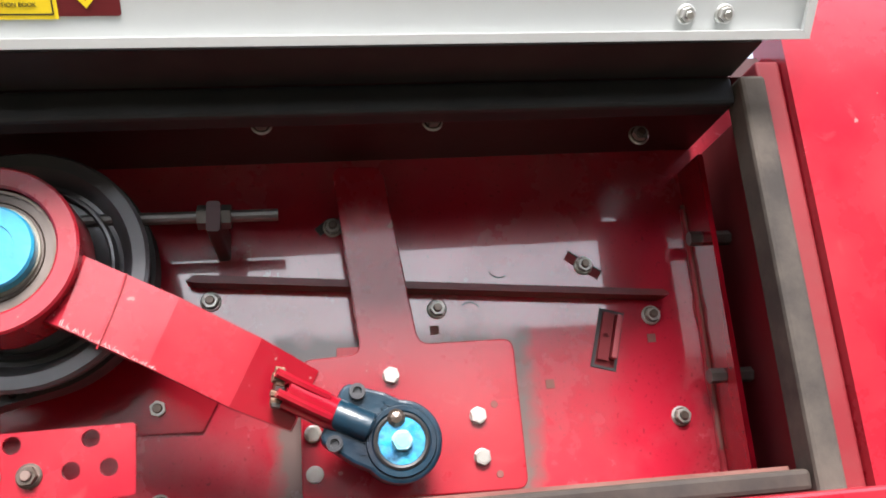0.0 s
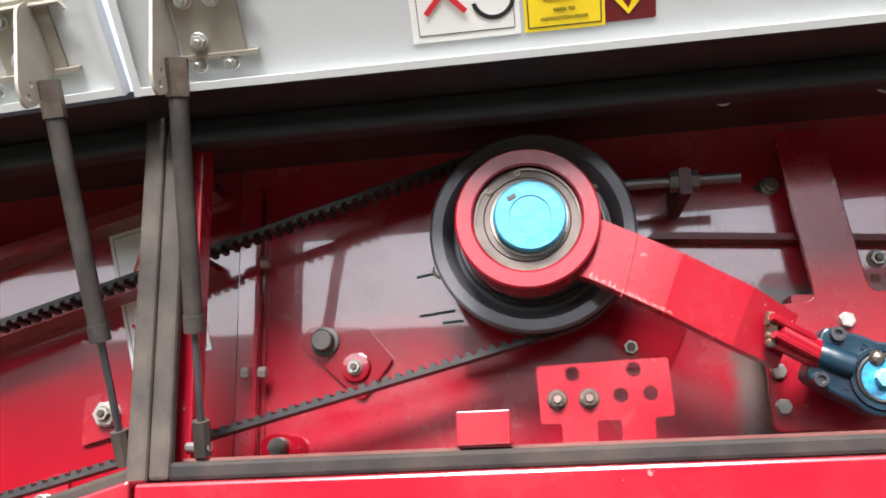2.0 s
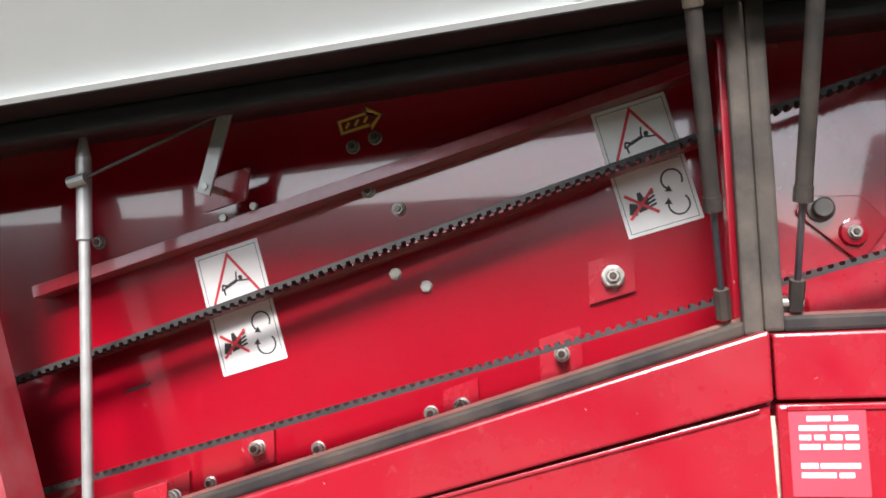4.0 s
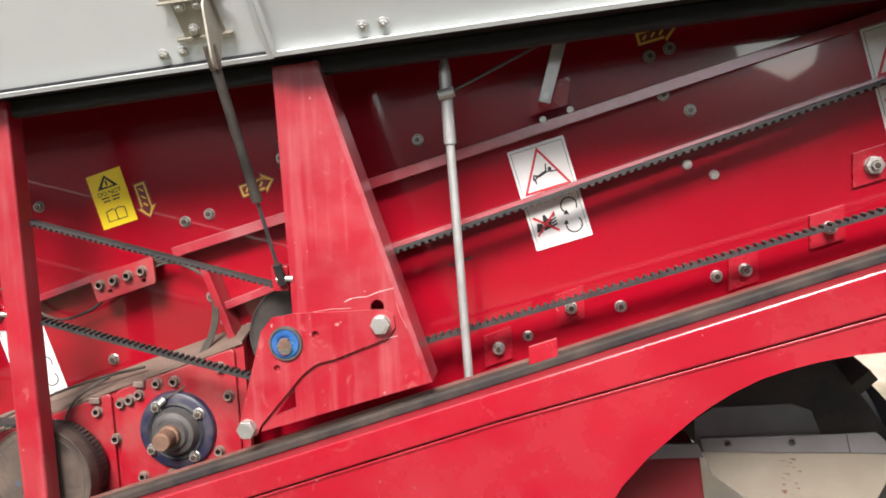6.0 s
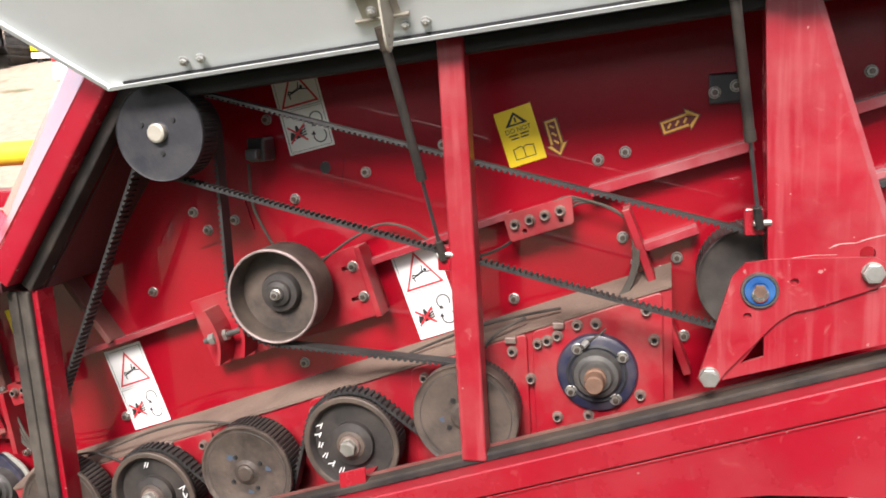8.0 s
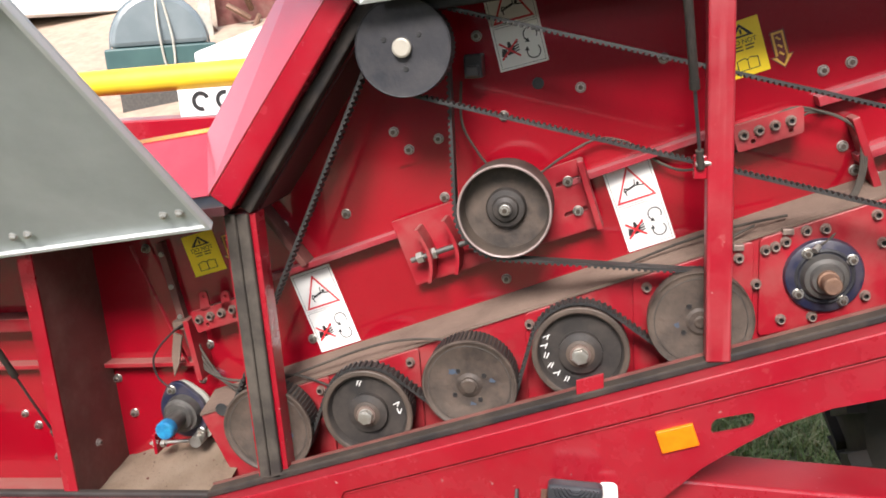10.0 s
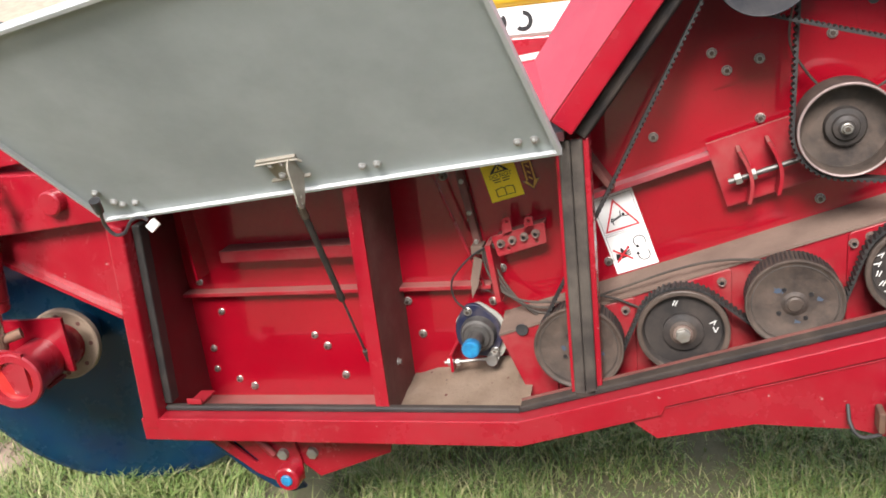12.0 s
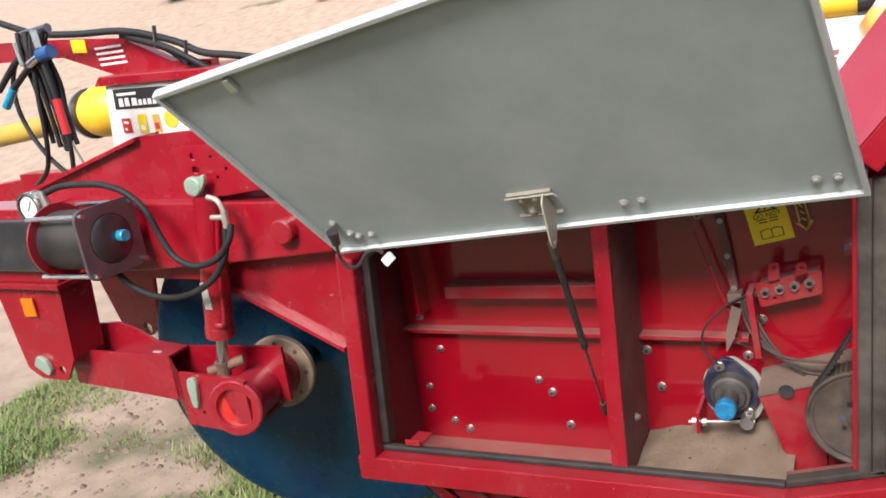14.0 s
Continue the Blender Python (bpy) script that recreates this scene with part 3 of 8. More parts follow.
def fix(name, me, x, z, y, parent, turn=0.0, m=None):
    """A shared nut or bolt mesh on a face at depth y."""
    ob = new(name, me)
    ob.matrix_basis = (m if m is not None else at(x, z, y)) @ Matrix.Rotation(turn, 4, "Z")
    basis = ob.matrix_basis.copy()
    put(ob, parent)
    ob.matrix_basis = basis
    return ob


def words(text, size, m, material, parent, name="lettering"):
    cu = bpy.data.curves.new("text", "FONT")
    cu.body = text
    cu.size = size
    cu.align_x, cu.align_y = "CENTER", "CENTER"
    cu.extrude = 0.0002
    tmp = bpy.data.objects.new("text", cu)
    me = bpy.data.meshes.new_from_object(tmp)
    bpy.data.objects.remove(tmp)
    me.transform(m)
    me.materials.append(material)
    me.name = name
    return put(new(name, me), parent)


def tangent_path(wheels, step=0.004):
    """The closed way of a belt round wheels (x, z, r, turn), turn +1 counter-clockwise, -1 clockwise."""
    n = len(wheels)
    lines = []
    for i in range(n):
        x1, z1, r1, s1 = wheels[i]
        x2, z2, r2, s2 = wheels[(i + 1) % n]
        d = Vector((x2 - x1, z2 - z1))
        k = s2 * r2 - s1 * r1
        th = math.atan2(d.y, d.x) - math.asin(max(-1, min(1, k / d.length)))
        nx, nz = -math.sin(th), math.cos(th)
        lines.append((Vector((x1 - s1 * r1 * nx, z1 - s1 * r1 * nz)), Vector((x2 - s2 * r2 * nx, z2 - s2 * r2 * nz))))
    pts = []
    for i in range(n):
        a, b = lines[i]
        m = max(2, int((b - a).length / step))
        pts += [a.lerp(b, j / m) for j in range(m)]
        x, z, r, s = wheels[(i + 1) % n]
        c, e = lines[(i + 1) % n][0], b
        a0, a1 = math.atan2(e.y - z, e.x - x), math.atan2(c.y - z, c.x - x)
        sweep = (a1 - a0) * s % (2 * math.pi)
        m = max(2, int(sweep * r / step))
        pts += [Vector((x + r * math.cos(a0 + s * sweep * j / m), z + r * math.sin(a0 + s * sweep * j / m))) for j in range(m)]
    return pts


def toothed_belt(wheels, y0, y1, pitch=0.0088, thick=0.0042, tooth=0.0034):
    """A timing belt with teeth on the left-hand side of its way."""
    raw = tangent_path(wheels, 0.003)
    run = [0.0]
    for i in range(1, len(raw) + 1):
        run.append(run[-1] + (raw[i % len(raw)] - raw[i - 1]).length)
    count = max(8, round(run[-1] / pitch))
    p = run[-1] / count
    stations = []
    j = 0
    for k in range(count):
        for f, h in ((0.0, 1), (0.42, 1), (0.52, 0), (0.9, 0)):
            s = (k + f) * p
            while j < len(raw) - 1 and run[j + 1] < s:
                j += 1
            t = (s - run[j]) / max(1e-9, run[j + 1] - run[j])
            a, b = raw[j], raw[(j + 1) % len(raw)]
            d = (b - a).normalized()
            stations.append((a.lerp(b, t), Vector((-d.y, d.x)), h))
    verts, faces = [], []
    for q, n, h in stations:
        i_, o_ = q + n * (thick / 2 + tooth * h), q - n * thick / 2
        verts += [(i_.x, y0, i_.y), (i_.x, y1, i_.y), (o_.x, y1, o_.y), (o_.x, y0, o_.y)]
    m = len(stations)
    for i in range(m):
        a, b = 4 * i, 4 * ((i + 1) % m)
        for k in range(4):
            faces.append((a + k, a + (k + 1) % 4, b + (k + 1) % 4, b + k))
    bm = bmesh.new()
    vs = [bm.verts.new(v) for v in verts]
    for f in faces:
        bm.faces.new([vs[i] for i in f])
    return bm


def belt_of_teeth(wheels, y0, y1, pitch, thick, tooth, label):
    """A belt as a thing: one smooth band and every tooth a piece of its own on one shared mesh."""
    raw = tangent_path(wheels, 0.003)
    run = [0.0]
    for i in range(1, len(raw) + 1):
        run.append(run[-1] + (raw[i % len(raw)] - raw[i - 1]).length)
    count = round(run[-1] / pitch)
    p = run[-1] / count
    ob = thing("toothed_belt", (raw[0].x, y0, raw[0].y), label, "belt", "toothed belts")
    part("band", toothed_belt(wheels, y0, y1, pitch, thick, 0.0), M_BELT, ob)
    h, b, c = tooth, p * 0.29, p * 0.21
    bm = bmesh.new()
    rows = [[bm.verts.new((u, v, w)) for u, v in ((-b, 0), (b, 0), (c, h), (-c, h))] for w in (0.0, -(y1 - y0))]
    for k in range(4):
        bm.faces.new((rows[0][k], rows[0][(k + 1) % 4], rows[1][(k + 1) % 4], rows[1][k]))
    bm.faces.new(rows[0])
    bm.faces.new(rows[1][::-1])
    bmesh.ops.recalc_face_normals(bm, faces=bm.faces[:])
    me = mesh_of("tooth", bm, M_BELT)
    j = 0
    for k in range(count):
        s = k * p
        while j < len(raw) - 1 and run[j + 1] < s:
            j += 1
        q, r = raw[j], raw[(j + 1) % len(raw)]
        d = (r - q).normalized()
        n = Vector((-d.y, d.x))
        o = q.lerp(r, (s - run[j]) / max(1e-9, run[j + 1] - run[j])) + n * thick / 2
        fix("tooth", me, 0, 0, 0, ob, 0.0, Matrix(((d.x, n.x, 0, o.x), (0, 0, -1, y0), (d.y, n.y, 0, o.y), (0, 0, 0, 1))))
    return ob


def gear(r, y0, y1, teeth, depth=0.004, inner=0.0):
    """A toothed rim along w, from w = -y0 to -y1."""
    pts = []
    for i in range(teeth):
        for f, k in ((0.0, 0), (0.4, 0), (0.5, 1), (0.9, 1)):
            a = 2 * math.pi * (i + f) / teeth
            pts.append(((r - depth * k) * math.cos(a), (r - depth * k) * math.sin(a)))
    return prism(pts, -y0, -y1, I4)


# ---- ground ----
def ground_z(x, y):
    rise = 0.27 * (math.sqrt((min(y, 60.0) - 3.0) ** 2 + 1.0) + min(y, 60.0) - 3.0) / 2 if y > -4 else 0.0
    return rise + (0.012 * noise.noise((x * 1.7, y * 1.7, 0.3)) if abs(x) < 6 and abs(y) < 8 else 0.0)


def build_ground():
    bm = bmesh.new()
    xs = [-400, -120, -40, -15] + [-6 + 0.2 * i for i in range(61)] + [15, 40, 120, 400]
    ys = [-400, -100, -30, -10] + [-4 + 0.2 * i for i in range(61)] + [15, 30, 80, 200, 600]
    grid = [[bm.verts.new((x, y, ground_z(x, y))) for y in ys] for x in xs]
    for i in range(len(xs) - 1):
        for j in range(len(ys) - 1):
            bm.faces.new((grid[i][j], grid[i + 1][j], grid[i + 1][j + 1], grid[i][j + 1]))
    tagged(part("ground", bm, M_GROUND, None, smooth=True), "rough grass, sandy farm yard and an added dark patch out of view", "ground", kind="structure")


def build_grass():
    rng = np.random.default_rng(4)
    verts, faces = [], []
    made = 0
    while made < 210000:
        x, y = rng.uniform(-3.6, 2.4), rng.uniform(-0.65, 2.6)
        lush = min(1.0, max(0.16, (x + 2.5) / 1.5)) * min(1.0, max(0.0, (3.2 - y) / 1.0))
        lush += 1.5 * noise.noise((x * 1.3, y * 1.3, 2.0)) + 0.9 * noise.noise((x * 4, y * 4, 5.0))
        if rng.random() > lush * 1.1:
            continue
        made += 1
        tall = rng.uniform(0.014, 0.06) * (1.0 + 0.6 * noise.noise((x * 2, y * 2, 9.0))) * min(1.0, 0.55 + 0.5 * lush)
        if -2.0 < x < -0.5 and -0.1 < y < 0.5:
            tall *= 1.7
        a, lean = rng.uniform(0, 6.283), rng.uniform(0.2, 1.9)
        w = rng.uniform(0.0010, 0.0024)
        wx, wy = w * math.cos(a + 1.57), w * math.sin(a + 1.57)
        z = ground_z(x, y) - 0.004
        dx, dy = math.cos(a) * tall * lean, math.sin(a) * tall * lean
        i = len(verts)
        verts += [(x - wx, y - wy, z), (x + wx, y + wy, z), (x + dx * 0.45 + wx, y + dy * 0.45 + wy, z + tall * 0.7),
                  (x + dx * 0.45 - wx, y + dy * 0.45 - wy, z + tall * 0.7), (x + dx, y + dy, z + tall)]
        faces += [(i, i + 1, i + 2, i + 3), (i + 3, i + 2, i + 4)]
    me = bpy.data.meshes.new("grass")
    me.from_pydata(verts, [], faces)
    me.materials.append(M_GRASS)
    tagged(new("grass", me), "short rough green and straw-coloured grass", "grass", kind="stuff")


def build_clods():
    """Crumbs of dry soil over the bare patches."""
    rng = np.random.default_rng(9)
    verts, faces = [], []
    for _ in range(5000):
        x, y = rng.uniform(-3.6, -0.9), rng.uniform(-0.6, 2.4)
        r = 0.004 + 0.018 * rng.random() ** 4
        z = ground_z(x, y)
        i = len(verts)
        k = rng.uniform(0.6, 1.3, 6)
        verts += [(x + r * k[0], y, z), (x, y + r * k[1], z), (x - r * k[2], y, z), (x, y - r * k[3], z), (x, y, z + r * 0.7 * k[4]), (x, y, z - r)]
        for q in range(4):
            faces += [(i + q, i + (q + 1) % 4, i + 4), (i + (q + 1) % 4, i + q, i + 5)]
    me = bpy.data.meshes.new("soil_crumbs")
    me.from_pydata(verts, [], faces)
    me.materials.append(M_SOIL)
    tagged(new("soil_crumbs", me), "loose crumbs of dry brown soil", "soil", kind="stuff")


build_clods()
build_ground()
build_grass()


# unseen dark screen added behind the viewer; its opening shapes the red paint's reflections
mirror_screen = part("reflection_screen", join(plate([(-30, 5.5), (8.0, 5.6), (8.0, 8.4), (-30, 8.4)], -11.3, -11.0), box(8.001, 30, -11.3, -11.0, 3.96, 8.4), plate([(-30, -0.2), (30, -0.2), (30, 3.95), (6.1, 3.8), (5.8, 2.6), (5.4, 2.35), (4.7, 2.7), (4.5, 3.25), (-30, 3.25)], -11.3, -11.0), *[box(x, x + 0.25, -11.28, -11.02, 3.25, 5.5) for x in range(-28, -7, 7)]),
                 mat("dark_screen_boards", (0.04, 0.037, 0.034), (0.025, 0.023, 0.022), 1.5, 0.9))
tagged(mirror_screen, "added dark screen out of view, its opening shaping the reflections in the red paint", "wall", kind="structure")


# ---- machine body: side wall, frame, skirts ----
WY = 0.205                                   # the recessed side wall


def sill(x):
    """Height of the upper edge of the sill seal."""
    if x < -0.05:
        return 0.603 + 0.029 * (x + 0.05)
    if x < 2.52:
        return 0.603 + (1.366 - 0.603) * (x + 0.05) / 2.57
    return 1.368 + 0.012 * (x - 2.52)


def head(x):
    """Height of the hinge line of the covers."""
    if x < 0.1:
        return 1.103 + 0.1 * (x + 0.909)
    if x < 1.46:
        return 1.566 + 0.072 * (x - 0.386)
    if x < 2.52:
        return 1.643 + 0.068 * (x - 1.46)
    return 1.715 + 0.022 * (x - 2.52)


wall = part("wall_side", plate([(-1.03, 0.44), (-0.02, 0.46), (0.3, 0.6), (2.525, 1.243), (2.525, 1.82), (0.36, 1.68), (0.02, 1.26), (-1.03, 1.16)], WY, WY + 0.006), M_WALL)
tagged(wall, "glossy dark red painted sheet-steel side wall", "wall", kind="structure")
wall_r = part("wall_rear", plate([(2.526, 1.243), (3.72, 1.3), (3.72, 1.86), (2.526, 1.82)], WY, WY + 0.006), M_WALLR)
tagged(wall_r, "dark red sheet-steel wall filmed with fine dust", "wall", kind="structure")

# roof underside coloured nearly black for the shade it lies in
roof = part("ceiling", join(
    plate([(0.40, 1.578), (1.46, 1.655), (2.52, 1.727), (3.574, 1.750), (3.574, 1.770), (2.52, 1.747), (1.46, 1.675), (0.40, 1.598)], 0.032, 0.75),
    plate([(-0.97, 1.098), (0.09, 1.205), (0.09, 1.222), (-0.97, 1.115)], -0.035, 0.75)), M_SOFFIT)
tagged(roof, "red sheet-steel roof over the drive compartments, darkened as in shade", "roof", kind="structure")

back = part("wall_back", join(plate([(-1.03, 0.5), (-0.05, 0.52), (2.5, 1.26), (3.72, 1.3), (3.72, 1.7), (0.45, 1.56), (0.14, 1.19), (-1.03, 1.08)], 0.75, 0.76), box(3.72, 3.73, WY, 0.76, 1.3, 1.86)), M_RED)
tagged(back, "red sheet-steel inner hull of the machine", "wall", kind="structure")

floor_plate = part("floor", join(
    plate([(-0.96, 0.49), (-0.05, 0.52), (-0.05, 0.505), (-0.96, 0.475)], 0.0, WY),
    plate([(-0.05, 0.52), (2.52, 1.29), (2.52, 1.275), (-0.05, 0.505)], 0.0, WY),
    plate([(2.52, 1.29), (3.6, 1.30), (3.6, 1.285), (2.52, 1.275)], 0.0, WY)), M_REDD)
tagged(floor_plate, "dusty red bottom plate of the drive compartments", "floor", kind="structure")

# end plates take the shaded red
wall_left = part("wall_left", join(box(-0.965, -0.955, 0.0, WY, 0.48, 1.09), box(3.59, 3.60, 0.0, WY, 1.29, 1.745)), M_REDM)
tagged(wall_left, "red end plates of the side compartments, darkened as in shade", "wall", kind="structure")

frame_rim = thing("frame", (0, 0, 0.5), "red box-section frame with black rubber door seals", "frame", kind="structure")


def rail(a, b, up0, up1, y0, y1, mat_, name, label="", bevel=0.005):
    part(name, plate([(a, sill(a) + up0), (b, sill(b - 1e-6) + up0), (b, sill(b - 1e-6) + up1), (a, sill(a) + up1)], y0, y1, (), bevel), mat_, frame_rim, label)


# sill: seal, red rail under it, seam, then the skirt
def seam_drop(x):
    """How far the seam under the rail lies below the sill, on the middle stretch."""
    return 0.056 + 0.0325 * max(0.0, x - 1.75)


def strip(xs, up0, up1, y0, y1, mat_, name, label="", bevel=0.003):
    """One welded strip that follows the sill through the given x stations."""
    low = [(x, sill(x) + up0) for x in xs]
    high = [(x, sill(x) + up1) for x in reversed(xs)]
    return part(name, plate(low + high, y0, y1, (), bevel), mat_, frame_rim, label)


rail(-0.962, -0.05, -0.013, 0.001, -0.006, 0.012, M_RUBK, "seal", bevel=0.004)
rail(-0.05, 2.505, -0.010, 0.006, -0.008, 0.022, M_RUB, "seal", bevel=0.004)
rail(2.543, 3.524, -0.014, 0.003, -0.008, 0.024, M_RUB, "seal", bevel=0.004)
rail(-0.05, 2.505, 0.004, 0.0095, 0.0225, 0.0255, M_BROWN, "seal_lip", bevel=0.0)
rail(2.543, 3.524, 0.0, 0.0062, 0.0245, 0.0275, M_BROWN, "seal_lip", bevel=0.0)
part("rail", plate([(x, sill(x) - 0.074) for x in (-1.005, -0.05, 0.255)] + [(x, sill(x) - seam_drop(x)) for x in (0.262, 0.9, 1.75, 2.1, 2.523 - 1e-4)] + [(x, sill(x) - 0.0108) for x in (2.523 - 1e-4, -0.05)] + [(-1.005, sill(-1.005) - 0.0135)], -0.042, 0.03, (), 0.003), M_RED, frame_rim)
strip((2.526, 3.575), -0.081, -0.0145, -0.038, 0.03, M_RED, "rail", bevel=0.003)
# upright at the front of the small compartment
part("post", plate([(-1.0, 0.53), (-0.955, 0.53), (-0.925, 1.06), (-0.968, 1.075)], -0.043, 0.03, (), 0.006), M_RED, frame_rim)
part("seal", plate([(-0.953, 0.585), (-0.932, 0.585), (-0.905, 1.055), (-0.926, 1.055)], -0.006, 0.03, (), 0.004), M_RUBK, frame_rim)
# middle upright
part("post", box(0.066, 0.132, 0.004, 0.05, 0.64, 1.2, 0.002), M_RED, frame_rim)
part("seal", box(0.074, 0.097, -0.010, 0.006, 0.645, 1.2, 0.004), M_RUBD, frame_rim)
part("seal", box(0.0975, 0.121, -0.008, 0.006, 0.645, 1.2, 0.004), M_RUBD, frame_rim)
# rear upright
part("post", box(2.4985, 2.5495, 0.026, 0.055, 1.35, 1.700, 0.002), M_RED, frame_rim)
part("seal", box(2.503, 2.5235, -0.011, 0.006, 1.352, 1.712, 0.004), M_RUBD, frame_rim)
part("seal", box(2.524, 2.5445, -0.009, 0.006, 1.355, 1.715, 0.004), M_RUBD, frame_rim)
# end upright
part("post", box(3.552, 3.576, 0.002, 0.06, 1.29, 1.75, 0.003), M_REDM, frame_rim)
part("seal", box(3.526, 3.551, -0.012, 0.02, 1.355, 1.728, 0.004), M_RUBD, frame_rim)
# head seals under the covers
for a, b in ((0.42, 1.46), (1.46, 2.519), (2.521, 3.525)):
    za, zb = head(a + 0.001) - 0.004, head(b - 0.001) - 0.004
    part("seal", plate([(a, za - 0.028), (b, zb - 0.028), (b, zb), (a, za)], 0.0, 0.025, (), 0.004), M_STRUT, frame_rim)
    # added black strip: stops leaking light and gives the dark band under the cover
    part("shade_strip", plate([(a, za + 0.0005), (b, zb + 0.0005), (b, zb + 0.0085), (a, za + 0.0085)], -0.058, 0.001), M_STRUT, frame_rim, "added black strip for the shade under the cover")
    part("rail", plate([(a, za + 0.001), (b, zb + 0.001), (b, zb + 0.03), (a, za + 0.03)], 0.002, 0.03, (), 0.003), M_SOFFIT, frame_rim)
# sloping front member between the two covers
DA, DB = Vector((0.105, 1.215)), Vector((0.40, 1.60))
dn = Vector((DB.y - DA.y, -(DB.x - DA.x))).normalized()


def slope(o0, o1, y0, y1, ext=0.0):
    d = (DB - DA).normalized() * ext
    return plate([tuple(DA - d + dn * o0), tuple(DB + dn * o0), tuple(DB + dn * o1), tuple(DA - d + dn * o1)], y0, y1, (), 0.004)


part("rail", slope(-0.048, 0.0, -0.04, 0.03), M_RED, frame_rim)
part("seal", slope(0.001, 0.026, -0.006, 0.03), M_RUB, frame_rim)
# web takes the same shade-dark red
part("web", slope(0.0262, 0.0302, 0.03, WY - 0.001), M_SOFFIT, frame_rim, "inner web of the sloping member, shade put into its colour")
# folded hood edge: slants back at 45 degrees, along the slope and over the low front cover
F0, F1, F2 = (0.068, -0.04, 1.245), (0.375, -0.04, 1.632), (-0.97, -0.04, 1.135)
G0, G1, G2 = (0.033, 0.062, 1.347), (0.29, 0.062, 1.70), (-0.97, 0.062, 1.237)
for quad in ((F0, F1, G1, G0), (F2, F0, G0, G2), (G2, G0, (0.033, 0.16, 1.350), (-0.97, 0.16, 1.240)), (G0, G1, (0.29, 0.60, 1.70), (0.033, 0.60, 1.347))):
    bm = bmesh.new()
    bm.faces.new([bm.verts.new(p) for p in quad])
    bmesh.ops.recalc_face_normals(bm, faces=bm.faces[:])
    bmesh.ops.solidify(bm, geom=bm.faces[:], thickness=0.003)
    part("fold", bm, M_HOOD, frame_rim, "slanting folded edge of the red hood")

# skirts below the sill
arch = [(1.16, 0.830), (1.313, 0.866), (1.436, 0.885), (1.554, 0.890), (1.66, 0.882), (1.74, 0.855)]
arch2 = [(1.86, 0.86), (1.93, 0.975), (1.97, 1.02), (2.014, 1.058), (2.039, 1.079), (2.065, 1.098), (2.096, 1.117), (2.135, 1.136), (2.175, 1.149), (2.214, 1.159), (2.268, 1.168), (2.33, 1.173), (2.40, 1.175)]
skirt = thing("skirt_panel", (0.8, -0.03, 0.6), "glossy red lower skirt panel with a rounded wheel cut-out", "panel")
slot_hole = rounded([(0.957, 0.775), (1.03, 0.792), (1.034, 0.822), (0.96, 0.806)], 0.014)
part("sheet", plate([(0.197, 0.596), (0.243, 0.561), (0.436, 0.603), (0.62, 0.60), (0.70, 0.578), (0.785, 0.58), (0.86, 0.632), (0.945, 0.71), (1.01, 0.755), (1.08, 0.798)]
                    + arch + arch2 + [(2.44, 1.178), (2.5225, 1.165)] + [(x, sill(x) - seam_drop(x) - 0.0035) for x in (2.5195, 2.1, 1.75, 0.19)], -0.034, -0.026, (slot_hole,)), M_RED, skirt)
part("seam_lip", plate([(x, sill(x) - seam_drop(x) - 0.0080) for x in (0.26, 1.75, 2.1, 2.51)] + [(x, sill(x) - seam_drop(x) - 0.0036) for x in (2.51, 2.1, 1.75, 0.26)], -0.0368, -0.0342, (), 0.001), M_RED, skirt)
skirt_a = thing("skirt_panel", (3.0, -0.03, 1.1), "glossy red lower skirt panel below the rear compartment", "panel")
part("sheet", plate([(2.5255, 1.165), (2.6, 1.15), (2.75, 1.1), (3.0, 0.95), (3.575, 0.91), (3.575, 1.2960), (2.5255, 1.2830)], -0.037, -0.022, (), 0.004), M_RED, skirt_a)


part("seam_lip", plate([(2.535, 1.2765), (3.57, 1.2893), (3.57, 1.2955), (2.535, 1.2825)], -0.0395, -0.0372, (), 0.001), M_RED, skirt_a)


def end_panel():
    """The tall red body panel behind the last compartment, leaning back."""
    prof = [(0.05, 0.9), (-0.008, 0.9)] + [(-0.008 + 0.16 * max(0.0, 0.06 * k - 0.5) ** 2, 1.25 + 0.06 * k) for k in range(0, 22)]
    pts = prof + [(y + 0.05, z) for y, z in prof[:1:-1]]
    bm = prism(pts, 3.5765, 5.4, Matrix(((0, 0, 1, 0), (1, 0, 0, 0), (0, 1, 0, 0), (0, 0, 0, 1))))
    tagged(part("end_panel", bm, M_RED, None), "large smooth red body panel leaning back at the top", "panel")


end_panel()


# ---- covers, swung up on their hinges ----
def cover_frame(x0, y0, z0, m, lean=49.0):
    u = Vector((1, 0, m)).normalized()
    v = Vector((0, -math.cos(radians(lean)), math.sin(radians(lean))))
    v = (v - u * v.dot(u)).normalized()
    w = u.cross(v)
    return Matrix(((u.x, v.x, w.x, x0), (u.y, v.y, w.y, y0), (u.z, v.z, w.z, z0), (0, 0, 0, 1)))


